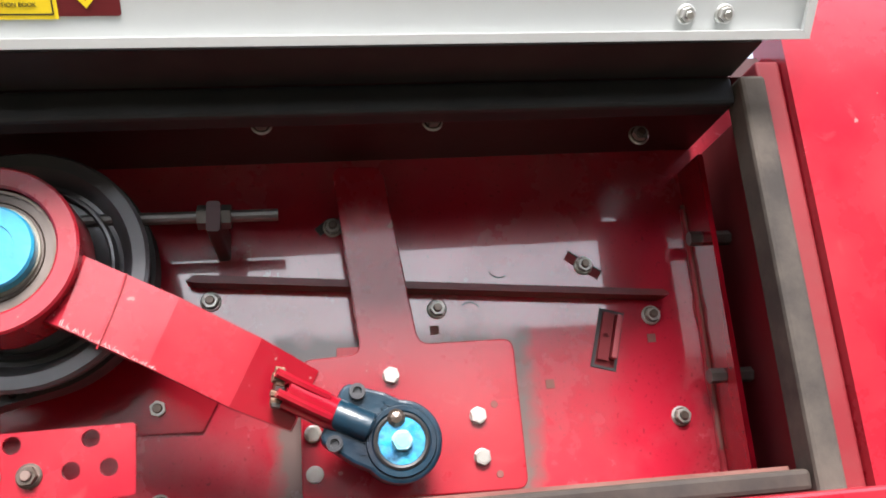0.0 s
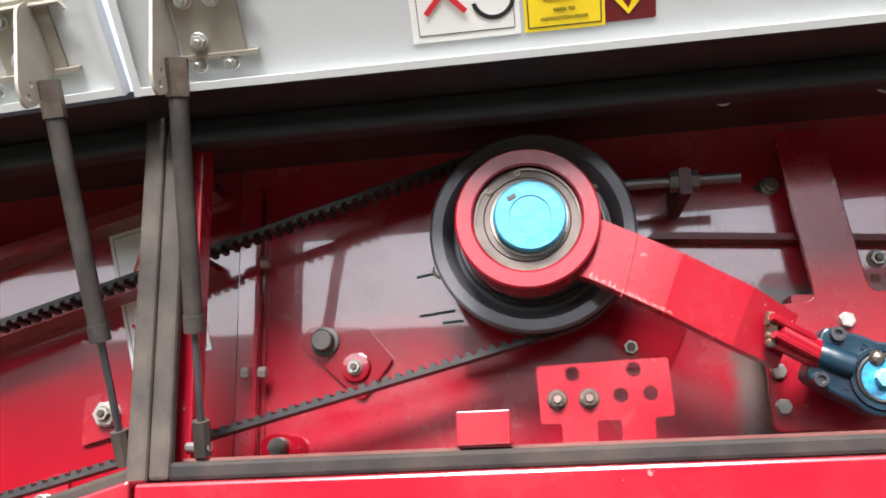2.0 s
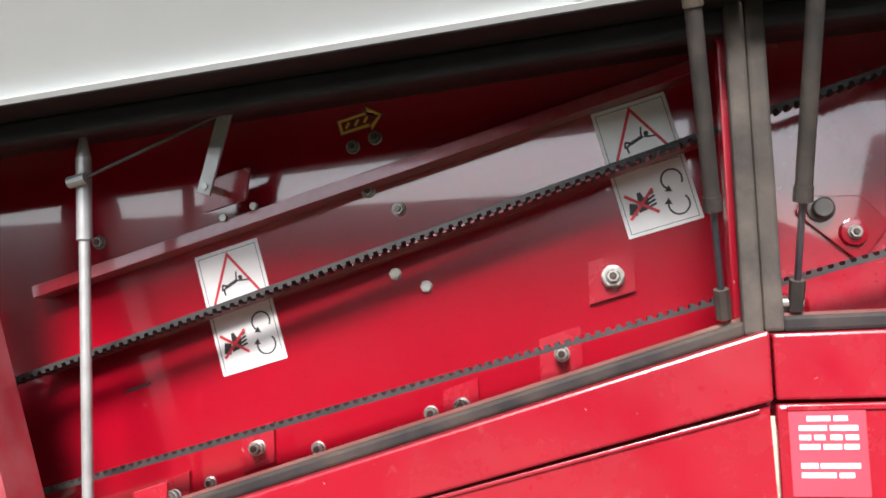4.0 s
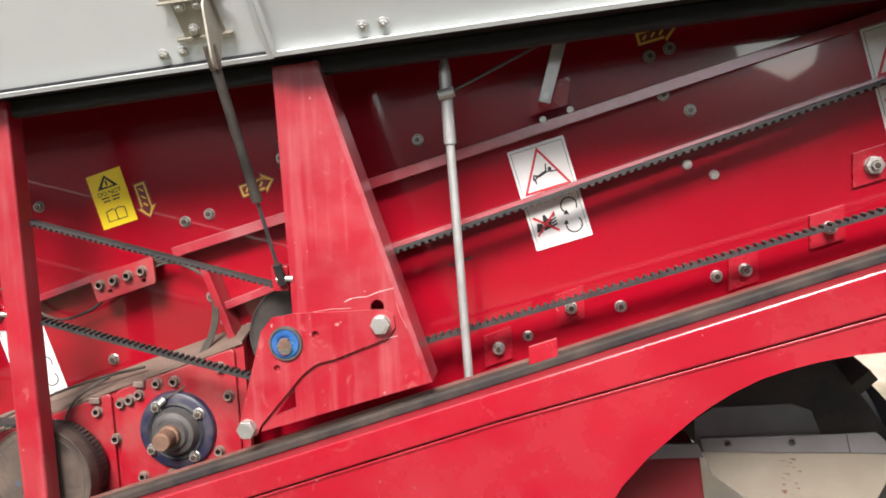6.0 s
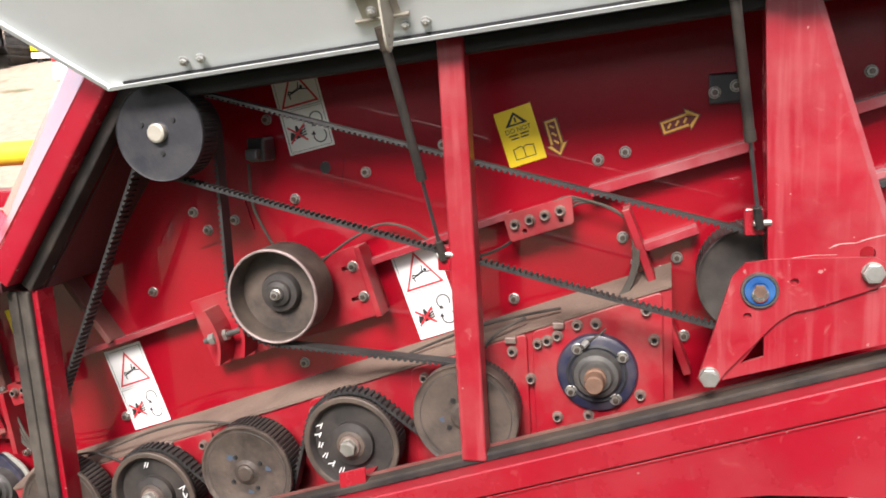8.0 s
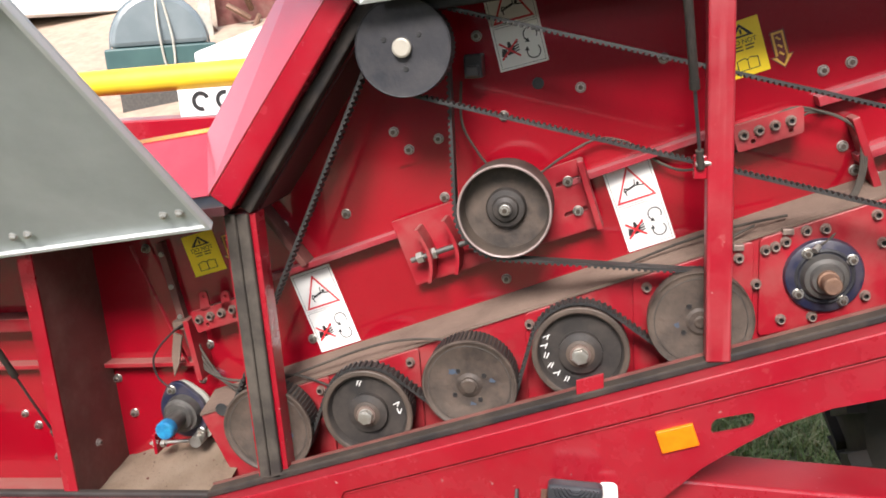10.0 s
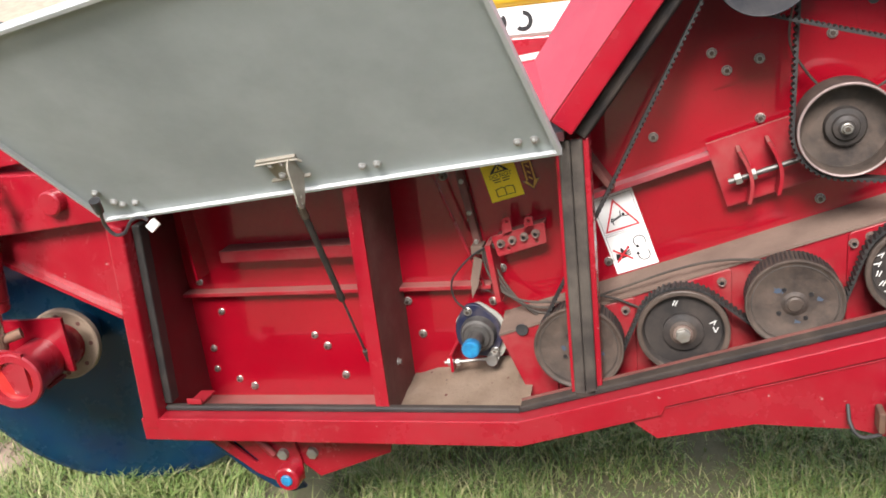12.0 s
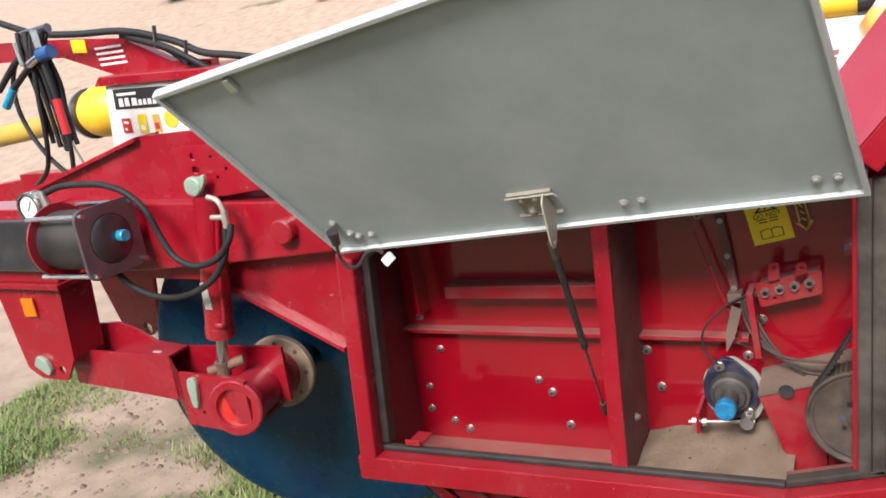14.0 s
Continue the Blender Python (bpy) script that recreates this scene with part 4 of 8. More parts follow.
def cover(M, outline, nuts, brackets, label, sheet=None):
    """A sheet with a turned rim, strut brackets and pairs of nuts, seen from its inner side."""
    ob = thing("cover", M.translation, label, "cover", "swung-up covers")
    part("sheet", prism(outline, -0.004, 0.0, M), sheet or M_GREY, ob)
    n = len(outline)
    c = Vector((sum(p[0] for p in outline) / n, sum(p[1] for p in outline) / n))
    for i in range(n):
        a, b = Vector(outline[i]), Vector(outline[(i + 1) % n])
        d = (b - a).normalized()
        nn = Vector((-d.y, d.x))
        if nn.dot(c - a) < 0:
            nn = -nn
        part("rim", prism([tuple(a), tuple(b), tuple(b + nn * 0.003), tuple(a + nn * 0.003)], 0.0005, 0.011, M), M_GREY, ob)
        part("lip", prism([tuple(a + nn * 0.0005), tuple(b + nn * 0.0005), tuple(b + nn * 0.008 - d * 0.008), tuple(a + nn * 0.008 + d * 0.008)], 0.0112, 0.0128, M), M_GREY, ob)
    for u, v in nuts:
        fix("nut", ME_NUT_C, 0, 0, 0, ob, 0.3, M @ Matrix.Translation((u, v, 0.0005)))
    for u, v, side in brackets:
        br = part("bracket", join(prism(rounded([(u - 0.03, v - 0.032), (u + 0.03, v - 0.032), (u + 0.03, v + 0.034), (u - 0.03, v + 0.034)], 0.003), 0.0006, 0.004, M),
                                  prism([(u - 0.042, v - 0.034), (u + 0.042, v - 0.034), (u + 0.042, v - 0.030), (u - 0.042, v - 0.030)], 0.0006, 0.008, M),
                                  prism([(u - 0.042, v + 0.032), (u + 0.042, v + 0.032), (u + 0.042, v + 0.036), (u - 0.042, v + 0.036)], 0.0006, 0.008, M)), M_LUG, ob, "dull zinc-plated strut bracket")
        m2 = M @ Matrix.Translation((u + side, 0, 0)) @ Matrix.Rotation(radians(90), 4, "Y")
        # the lug stands square to the sheet, with two holes near its rounded tip
        tip = v - 0.040
        part("lug", prism(rounded([(-0.004, v - 0.03), (-0.056, tip - 0.010), (-0.076, tip - 0.006), (-0.076, tip + 0.012), (-0.03, v + 0.034), (-0.004, v + 0.034)], 0.009), -0.0015, 0.0015, m2,
                          (ring(-0.064, tip + 0.001, 0.0035, 8), ring(-0.054, tip + 0.010, 0.0035, 8))), M_LUG, br)
        part("hinge_pin", tube([M @ Vector((u - 0.046, v + 0.030, 0.010)), M @ Vector((u + 0.046, v + 0.030, 0.010)), M @ Vector((u + 0.050, v + 0.022, 0.010))], 0.0022, 8, False), M_LUG, br)
        for p, q in ((-0.018, 0.02), (0.008, 0.02), (-0.012, -0.018)):
            fix("nut", ME_NUT_C, 0, 0, 0, br, 0.1, M @ Matrix.Translation((u + p, v + q, 0.004)))
    return ob


MC = cover_frame(0, -0.095, 1.103 + 0.0909, 0.1)
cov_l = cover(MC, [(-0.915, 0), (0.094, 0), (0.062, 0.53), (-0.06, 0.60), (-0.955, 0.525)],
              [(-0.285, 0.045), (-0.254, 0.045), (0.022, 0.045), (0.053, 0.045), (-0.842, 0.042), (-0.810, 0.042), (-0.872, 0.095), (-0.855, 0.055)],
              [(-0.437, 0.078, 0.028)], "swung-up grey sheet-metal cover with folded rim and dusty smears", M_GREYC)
part("hook", prism(rounded([(-0.806, 0.492), (-0.788, 0.492), (-0.791, 0.522), (-0.803, 0.522)], 0.004), 0.0006, 0.012, MC, (), 0.002), M_BRIGHT, cov_l)
MD = cover_frame(0, -0.05, 1.566 - 0.072 * 0.386, 0.072)
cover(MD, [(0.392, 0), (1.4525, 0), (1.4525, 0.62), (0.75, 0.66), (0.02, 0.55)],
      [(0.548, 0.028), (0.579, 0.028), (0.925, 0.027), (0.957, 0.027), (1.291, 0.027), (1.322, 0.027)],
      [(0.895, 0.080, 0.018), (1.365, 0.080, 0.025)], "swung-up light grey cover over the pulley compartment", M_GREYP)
MB = cover_frame(0, -0.066, 1.643 - 0.068 * 1.46, 0.068)
cover(MB, [(1.456, 0), (2.5185, 0), (2.5185, 0.60), (1.456, 0.62)],
      [(1.593, 0.024), (1.623, 0.024), (2.359, 0.018), (2.391, 0.018)], [(2.44, 0.062, 0.016)], "swung-up light grey cover over the long belt compartment")
MA = cover_frame(0, -0.06, 1.715 - 0.022 * 2.52, 0.022)
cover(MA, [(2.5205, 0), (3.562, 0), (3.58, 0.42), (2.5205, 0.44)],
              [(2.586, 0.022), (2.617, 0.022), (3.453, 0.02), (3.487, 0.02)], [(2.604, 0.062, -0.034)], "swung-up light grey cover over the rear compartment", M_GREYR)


# ---- gas struts ----
def strut(top, bot, swap=0.5, r=0.0088, pin=1):
    a, b = Vector(top), Vector(bot)
    ob = thing("gas_strut", b, "dusty black gas strut propping up a cover", "strut", "gas struts")
    m = a.lerp(b, swap)
    d = (b - a).normalized()
    part("cylinder", tube([a + d * 0.02, m], r, 14, False), M_STRUTD, ob, smooth=True)
    part("collar", tube([m - d * 0.012, m + d * 0.004], r * 1.14, 14, False), M_STRUTD, ob, smooth=True)
    part("rod", tube([m, b - d * 0.02], r * 0.42, 10, False), M_BLACK, ob, smooth=True)
    part("end_fitting", tube([a - d * 0.010, a + d * 0.024], r * 1.22, 8, False), M_DKNUT, ob, "rust-tinged ball socket")
    part("end_fitting", tube([b - d * 0.026, b + d * 0.008], r * 0.95, 8, False), M_RUB, ob)
    if pin:
        part("ball_pin", tube([(b.x - pin * 0.008, b.y, b.z), (b.x + pin * 0.017, b.y + 0.004, b.z)], 0.0048, 8, False), M_ZINC, ob)


strut((2.459, -0.108, 1.70), (2.487, 0.018, 1.378), 0.66, 0.0088, 0)
strut((2.578, -0.108, 1.712), (2.563, 0.022, 1.385), 0.67, 0.0088, -1)
strut((1.381, -0.125, 1.640), (1.424, -0.02, 1.305), 0.62, 0.0074)
strut((0.902, -0.125, 1.610), (0.94, -0.012, 1.262), 0.62, 0.0074)
strut((-0.412, -0.160, 1.128), (-0.404, 0.03, 0.705), 0.56, 0.0068, 0)


# ---- nuts on the side wall ----
NUTS_FRONT = [(-0.873, 0.743), (-0.92, 0.635), (-0.861, 0.544), (-0.617, 0.677), (-0.923, 0.573), (-0.919, 0.828)]
NUTS_FRONT_L = [(-0.82, 0.524), (-0.586, 0.647), (-0.548, 0.564), (-0.351, 0.772), (-0.323, 0.684)]
NUTS_MID = [(-0.106, 0.856), (-0.136, 0.772), (-0.073, 0.702), (-0.168, 0.979), (-0.225, 1.084), (0.247, 1.149), (0.46, 1.177), (0.578, 1.001), (0.741, 1.383),
            (0.59, 1.336), (0.141, 0.869), (0.896, 1.428), (0.545, 1.492), (0.106, 1.128), (1.284, 1.186), (1.31, 1.21), (1.217, 1.248), (1.24, 1.202), (1.32, 1.067),
            (1.232, 1.044), (1.178, 1.388), (1.225, 1.400), (1.015, 1.135)]
NUTS_LONG = [(1.616, 1.513), (2.082, 1.537), (2.038, 1.566), (2.12, 1.253), (1.957, 1.206), (2.05, 1.642), (2.017, 1.631)]
NUTS_REAR = [(3.266, 1.572), (2.988, 1.484), (3.43, 1.614), (3.036, 1.589), (3.161, 1.665), (2.991, 1.394), (3.516, 1.447)]
for x, z in NUTS_FRONT:
    fix("nut", ME_NUT_S, x, z, WY, wall, x * 7)
for x, z in NUTS_FRONT_L + NUTS_MID + NUTS_LONG + NUTS_REAR:
    fix("nut", ME_NUT, x, z, WY, wall, x * 9)
for x, z in ((2.075, 1.446), (2.119, 1.427)):
    fix("bolt", ME_BOLT, x, z, WY, wall, x)
fix("bolt", ME_NUT, 3.499, 1.556, WY, wall, 0.2)
for x, z in ((3.095, 1.735), (3.26, 1.737), (3.47, 1.72)):
    fix("nut", ME_NUT, x, z, 0.1, roof)


# ---- decals ----
def flat(name, pts, m, mat_, parent, lift, holes=()):
    return part(name, prism(pts, lift, lift + 0.0004, m, holes), mat_, parent)


def arc_band(cx, cy, r, wide, a0, a1, n=14):
    out = [(cx + (r + wide / 2) * math.cos(a0 + (a1 - a0) * i / n), cy + (r + wide / 2) * math.sin(a0 + (a1 - a0) * i / n)) for i in range(n + 1)]
    return out + [(cx + (r - wide / 2) * math.cos(a1 + (a0 - a1) * i / n), cy + (r - wide / 2) * math.sin(a1 + (a0 - a1) * i / n)) for i in range(n + 1)]


def stroke(a, b, wide):
    d = (Vector(b) - Vector(a)).normalized() * wide / 2
    n = Vector((-d.y, d.x))
    a, b = Vector(a), Vector(b)
    return [tuple(a - n), tuple(b - n), tuple(b + n), tuple(a + n)]


def tall_decal(x, z, turn, w, h, label):
    """White sheet: a red triangle with plain black strokes above, a crossed-out black shape and two turning arrows below."""
    m = at(x, z, WY, turn)
    ob = thing("warning_decal", (x, WY, z), label, "decal", "white warning decals")
    flat("sheet", rounded([(-w / 2, -h / 2), (w / 2, -h / 2), (w / 2, h / 2), (-w / 2, h / 2)], 0.002), m, M_WHITE, ob, 0.0008)
    k = w
    t = [(-0.42 * k, h * 0.04), (0.42 * k, h * 0.04), (0.0, h * 0.04 + 0.76 * k)]
    c = (0.0, h * 0.04 + 0.25 * k)
    t2 = [(c[0] + (p[0] - c[0]) * 0.84, c[1] + (p[1] - c[1]) * 0.84) for p in t]
    flat("triangle", t, m, M_REDINK, ob, 0.0014, (t2,))
    for i, (u0, v0, u1, v1, wide) in enumerate(((-0.113, 0.012, 0.063, 0.068, 0.046), (-0.113, 0.012, -0.173, -0.02, 0.03), (-0.173, -0.02, -0.165, -0.104, 0.026), (-0.105, 0.02, -0.177, 0.054, 0.03), (-0.177, 0.054, -0.196, -0.03, 0.026),
                                                (0.05, 0.07, 0.055, 0.125, 0.026), (0.055, 0.125, 0.075, 0.195, 0.022), (0.07, 0.06, 0.16, 0.038, 0.026), (0.16, 0.038, 0.243, 0.026, 0.022))):
        flat("figure_stroke", stroke((u0 * k, c[1] + v0 * k), (u1 * k, c[1] + v1 * k), wide * k), m, M_INK, ob, 0.0014 + 0.00006 * i)
    flat("figure_spot", ring(0.117 * k, c[1] + 0.092 * k, 0.034 * k, 12), m, M_INK, ob, 0.0021)
    for y0, y1 in ((0.015 * h, 0.47 * h), (-0.475 * h, -0.005 * h)):
        flat("border", [(-0.455 * w, y0), (0.455 * w, y0), (0.455 * w, y1), (-0.455 * w, y1)], m, M_LAMP, ob, 0.0012,
             ([(-0.447 * w, y0 + 0.008 * w), (0.447 * w, y0 + 0.008 * w), (0.447 * w, y1 - 0.008 * w), (-0.447 * w, y1 - 0.008 * w)],))
    q = -0.27 * h
    flat("sleeve_mark", [(-0.40 * k, q - 0.10 * k), (-0.30 * k, q - 0.14 * k), (-0.26 * k, q + 0.01 * k), (-0.36 * k, q + 0.05 * k)], m, M_INK, ob, 0.0014)
    flat("palm_mark", [(-0.27 * k, q - 0.11 * k), (-0.13 * k, q - 0.09 * k), (-0.10 * k, q + 0.07 * k), (-0.16 * k, q + 0.08 * k), (-0.19 * k, q + 0.16 * k), (-0.235 * k, q + 0.15 * k), (-0.25 * k, q + 0.02 * k)], m, M_INK, ob, 0.0015)
    for i in range(4):
        flat("finger_mark", stroke((-0.14 * k, q + (-0.07 + 0.045 * i) * k), (-0.02 * k, q + (-0.045 + 0.055 * i) * k), 0.03 * k), m, M_INK, ob, 0.0016)
    part("cross", join(prism(stroke((-0.4 * k, q - 0.17 * k), (-0.02 * k, q + 0.16 * k), 0.04 * k), 0.002, 0.0024, m),
                       prism(stroke((-0.4 * k, q + 0.16 * k), (-0.02 * k, q - 0.17 * k), 0.04 * k), 0.0026, 0.003, m)), M_REDINK, ob)
    for dz, a0, a1 in ((0.20 * k, radians(-35), radians(225)), (-0.14 * k, radians(400), radians(165))):
        flat("turning_arrow", arc_band(0.25 * k, q + dz, 0.135 * k, 0.024 * k, a0, a1, 22), m, M_INK, ob, 0.0014)
        e, t_ = Vector((0.25 * k + 0.135 * k * math.cos(a1), q + dz + 0.135 * k * math.sin(a1))), Vector((-math.sin(a1), math.cos(a1))) * (1 if a1 > a0 else -1)
        n_ = Vector((-t_.y, t_.x))
        flat("arrow_head", [tuple(e + n_ * 0.05 * k), tuple(e - n_ * 0.05 * k), tuple(e + t_ * 0.085 * k)], m, M_INK, ob, 0.0018)
    return ob


tall_decal(0.178, 0.939, radians(17), 0.096, 0.184, "dusty white warning decal just above the soil-covered ledge")
tall_decal(0.846, 1.152, radians(17), 0.094, 0.180, "white warning decal above the dusty ledge, beside the red stay")
tall_decal(0.62, 1.51, radians(11), 0.096, 0.165, "greyed white warning decal half in shade")
tall_decal(1.842, 1.408, radians(14.5), 0.101, 0.18, "white warning decal behind the long toothed belt")
tall_decal(2.424, 1.577, radians(14), 0.101, 0.178, "white warning decal beside the gas strut")


def yellow_decal(x, z, turn, w, h, m=None, book_text=False, label="yellow instruction decal with black print"):
    m = at(x, z, WY, turn) if m is None else m
    ob = thing("instruction_decal", m.translation, label, "decal", "yellow decals")
    flat("sheet", [(-w / 2, -h / 2), (w / 2, -h / 2), (w / 2, h / 2), (-w / 2, h / 2)], m, M_YEL, ob, 0.0008)
    if not book_text:
        t = [(-0.3 * w, 0.2 * h), (0.3 * w, 0.2 * h), (0, 0.44 * h)]
        t2 = [(-0.17 * w, 0.23 * h), (0.17 * w, 0.23 * h), (0, 0.38 * h)]
        flat("triangle", t, m, M_INK, ob, 0.0014, (t2,))
        flat("pictogram", stroke((0, 0.25 * h), (0, 0.34 * h), 0.05 * w), m, M_INK, ob, 0.0014)
        words("DO NOT", 0.17 * w, m @ Matrix.Translation((0, 0.115 * h, 0.0016)), M_INK, ob)
        for i, wide in enumerate((0.27, 0.24)):
            for u in (-wide, wide * 0.1):
                flat("print_line", stroke((u * w, (0.035 - 0.06 * i) * h), ((u + wide * 0.85) * w, (0.035 - 0.06 * i) * h), 0.024 * h), m, M_INK, ob, 0.0014)
        flat("book", [(-0.28 * w, -0.4 * h), (-0.28 * w, -0.2 * h), (-0.08 * w, -0.17 * h), (0, -0.2 * h), (0.08 * w, -0.17 * h), (0.28 * w, -0.2 * h), (0.28 * w, -0.4 * h)], m, M_INK, ob, 0.0014,
             ([(-0.255 * w, -0.385 * h), (-0.255 * w, -0.215 * h), (-0.08 * w, -0.19 * h), (-0.012 * w, -0.215 * h), (-0.012 * w, -0.385 * h)], [(0.012 * w, -0.385 * h), (0.012 * w, -0.215 * h), (0.08 * w, -0.19 * h), (0.255 * w, -0.215 * h), (0.255 * w, -0.385 * h)]))
    else:
        flat("border", [(-0.46 * w, -0.47 * h), (0.46 * w, -0.47 * h), (0.46 * w, 0.47 * h), (-0.46 * w, 0.47 * h)], m, M_INK, ob, 0.0012,
             ([(-0.445 * w, -0.46 * h), (0.445 * w, -0.46 * h), (0.445 * w, 0.46 * h), (-0.445 * w, 0.46 * h)],))
        words("REFER TO", 0.062 * w, m @ Matrix.Translation((0, -0.33 * h, 0.0016)), M_INK, ob)
        words("INSTRUCTION BOOK", 0.062 * w, m @ Matrix.Translation((0, -0.4 * h, 0.0016)), M_INK, ob)
        flat("book", [(-0.25 * w, -0.24 * h), (-0.22 * w, 0.1 * h), (-0.02 * w, 0.14 * h), (0.02 * w, 0.14 * h), (0.22 * w, 0.1 * h), (0.25 * w, -0.24 * h)], m, M_INK, ob, 0.0014,
             ([(-0.2 * w, -0.2 * h), (-0.18 * w, 0.07 * h), (-0.03 * w, 0.1 * h), (-0.03 * w, -0.2 * h)], [(0.03 * w, -0.2 * h), (0.03 * w, 0.1 * h), (0.18 * w, 0.07 * h), (0.2 * w, -0.2 * h)]))
    return ob


yellow_decal(1.04, 1.437, radians(15), 0.07, 0.102)
yellow_decal(-0.088, 1.07, radians(14), 0.078, 0.093)


def arrow_decal(x, z, turn, size=0.07, label="small dark decal with a printed yellow arrow", mat_=M_ARROW, back_=M_MAROON, m=None, name="arrow_decal"):
    m = at(x, z, WY, turn) if m is None else m
    ob = thing(name, m.translation, label, "decal", "arrow decals")
    s = size
    if size > 0.075:
        flat("sheet", rounded([(-0.55 * s, -0.3 * s), (0.55 * s, -0.3 * s), (0.55 * s, 0.3 * s), (-0.55 * s, 0.3 * s)], 0.003), m, back_, ob, 0.0006)
    else:
        flat("sheet", [(-0.48 * s, -0.19 * s), (0.17 * s, -0.19 * s), (0.17 * s, -0.31 * s), (0.53 * s, 0), (0.17 * s, 0.31 * s), (0.17 * s, 0.19 * s), (-0.48 * s, 0.19 * s)], m, back_, ob, 0.0006)
    o = [(-0.45 * s, -0.15 * s), (0.2 * s, -0.15 * s), (0.2 * s, -0.25 * s), (0.48 * s, 0), (0.2 * s, 0.25 * s), (0.2 * s, 0.15 * s), (-0.45 * s, 0.15 * s)]
    c = [(p[0] * 0.87, p[1] * 0.66) for p in o]
    flat("arrow", o, m, mat_, ob, 0.0012, (c,))
    for i in range(3):
        flat("print_mark", stroke((-0.32 * s + 0.2 * s * i, -0.05 * s), (-0.22 * s + 0.2 * s * i, 0.05 * s), 0.05 * s), m, mat_, ob, 0.0012)
    return ob


arrow_decal(1.103, 1.432, radians(-75))
arrow_decal(1.318, 1.447, radians(18))
arrow_decal(2.028, 1.667, radians(14))
arrow_decal(-0.024, 1.08, radians(-77))

m_hood = MA @ Matrix.Translation((2.926, 0.072, 0.0))
yellow_decal(0, 0, 0, 0.071, 0.104, m_hood, True)
arrow_decal(0, 0, 0, 0.08, "maroon decal with a yellow outlined arrow on the cover", M_YEL, M_MAROON, MA @ Matrix.Translation((2.982, 0.066, 0.0)) @ Matrix.Rotation(radians(-90), 4, "Z"))
mw = MA @ Matrix.Translation((2.839, 0.075, 0.0))
wd = thing("warning_decal", mw.translation, "white warning decal on the inner face of the grey cover", "decal", "white warning decals")
flat("sheet", [(-0.05, -0.055), (0.048, -0.055), (0.048, 0.055), (-0.05, 0.055)], mw, M_WHITE, wd, 0.0008)
flat("border", [(-0.044, -0.049), (0.043, -0.049), (0.043, 0.049), (-0.044, 0.049)], mw, M_INK, wd, 0.0012, ([(-0.0433, -0.0483), (0.0423, -0.0483), (0.0423, 0.0483), (-0.0433, 0.0483)],))
part("turning_arrow", prism(arc_band(0.025, -0.02, 0.018, 0.004, -2.9, 1.4), 0.0014, 0.0018, mw), M_INK, wd)
part("turning_arrow", prism(arc_band(0.022, 0.028, 0.016, 0.004, 0.4, 4.4), 0.0014, 0.0018, mw), M_INK, wd)
part("cross", join(prism(stroke((-0.036, -0.03), (0.0, 0.008), 0.005), 0.002, 0.0024, mw), prism(stroke((-0.036, 0.008), (0.0, -0.03), 0.005), 0.0026, 0.003, mw)), M_REDINK, wd)


# ---- pulleys ----
def pulley(x, z, y0, y1, r, label, teeth=0, rim=0.006, dish=0.012, hub=0.022, mat_=M_IRON, holes=0, shaft=M_STEEL, shaft_r=0.010, shaft_out=0.012, smudge=False):
    """A dished wheel on the wall: face at y0, back at y1."""
    ob = thing("pulley", (x, y1, z), label, "pulley", "pulleys")
    m = at(x, z, y0)
    d = -(y1 - y0)
    prof = [(0.0, -dish), (hub, -dish), (r - rim - 0.004, -dish), (r - rim, -0.002), (r - rim + 0.002, 0.0), (r - 0.001, 0.0), (r, -0.0015)]
    prof += [(r, -0.008), (r * 0.955, -0.009), (r * 0.955, d + 0.004)] if teeth else [(r, d)]
    prof += [(r * 0.955 if teeth else r, d), (0.0, d)]
    part("wheel", lathe(prof, m, 56), mat_, ob, smooth=True)
    if teeth:
        rim_teeth = gear(r * 0.985, max(0.010, dish + 0.002), y1 - y0 - 0.004, teeth, 0.0035)
        rim_teeth.transform(m)
        part("toothed_rim", rim_teeth, M_BELT, ob, "worn toothed rim")
    part("hub", lathe([(0.0, 0.0), (hub * 0.72, 0.0), (hub * 0.8, -0.002), (hub, -0.004), (hub, -dish - 0.001), (0.0, -dish - 0.001)], m, 28), mat_, ob, smooth=True)
    if smudge:
        part("groove", lathe([(r * 0.86, -dish + 0.0007), (r * 0.868, -dish + 0.0007), (r * 0.872, -dish), (r * 0.856, -dish)], m, 56), M_DKSTEEL, ob, "turned groove", smooth=True)
        rs = random.Random(int(x * 1000))
        for i in range(4):
            a, q = rs.uniform(0, 6.28), rs.uniform(0.018, r * 0.5)
            pts = [(q * math.cos(a) + rs.uniform(0.002, 0.010) * math.cos(k), q * math.sin(a) + rs.uniform(0.002, 0.010) * math.sin(k)) for k in (0, 0.8, 1.6, 2.4, 3.2, 4.0, 4.8, 5.6)]
            part("paint_smudge", prism(pts, -dish + 0.0002 + 0.00015 * i, -dish + 0.0003 + 0.00015 * i, m), M_PAINTB, ob)
    part("shaft_end", lathe([(0.0, shaft_out), (shaft_r * 0.8, shaft_out), (shaft_r, shaft_out - 0.002), (shaft_r, -0.004), (0.0, -0.004)], m, 24), shaft, ob)
    for i in range(holes):
        a = 0.6 + 2 * math.pi * i / holes
        part("bolt_hole", lathe([(0.0, 0.001), (0.0042, 0.001), (0.0048, -0.001), (0.0048, -dish - 0.001), (0.0, -dish - 0.001)], m @ Matrix.Translation((0.036 * math.cos(a), 0.036 * math.sin(a), -dish + 0.0015)), 12), M_INK, ob)
    return ob


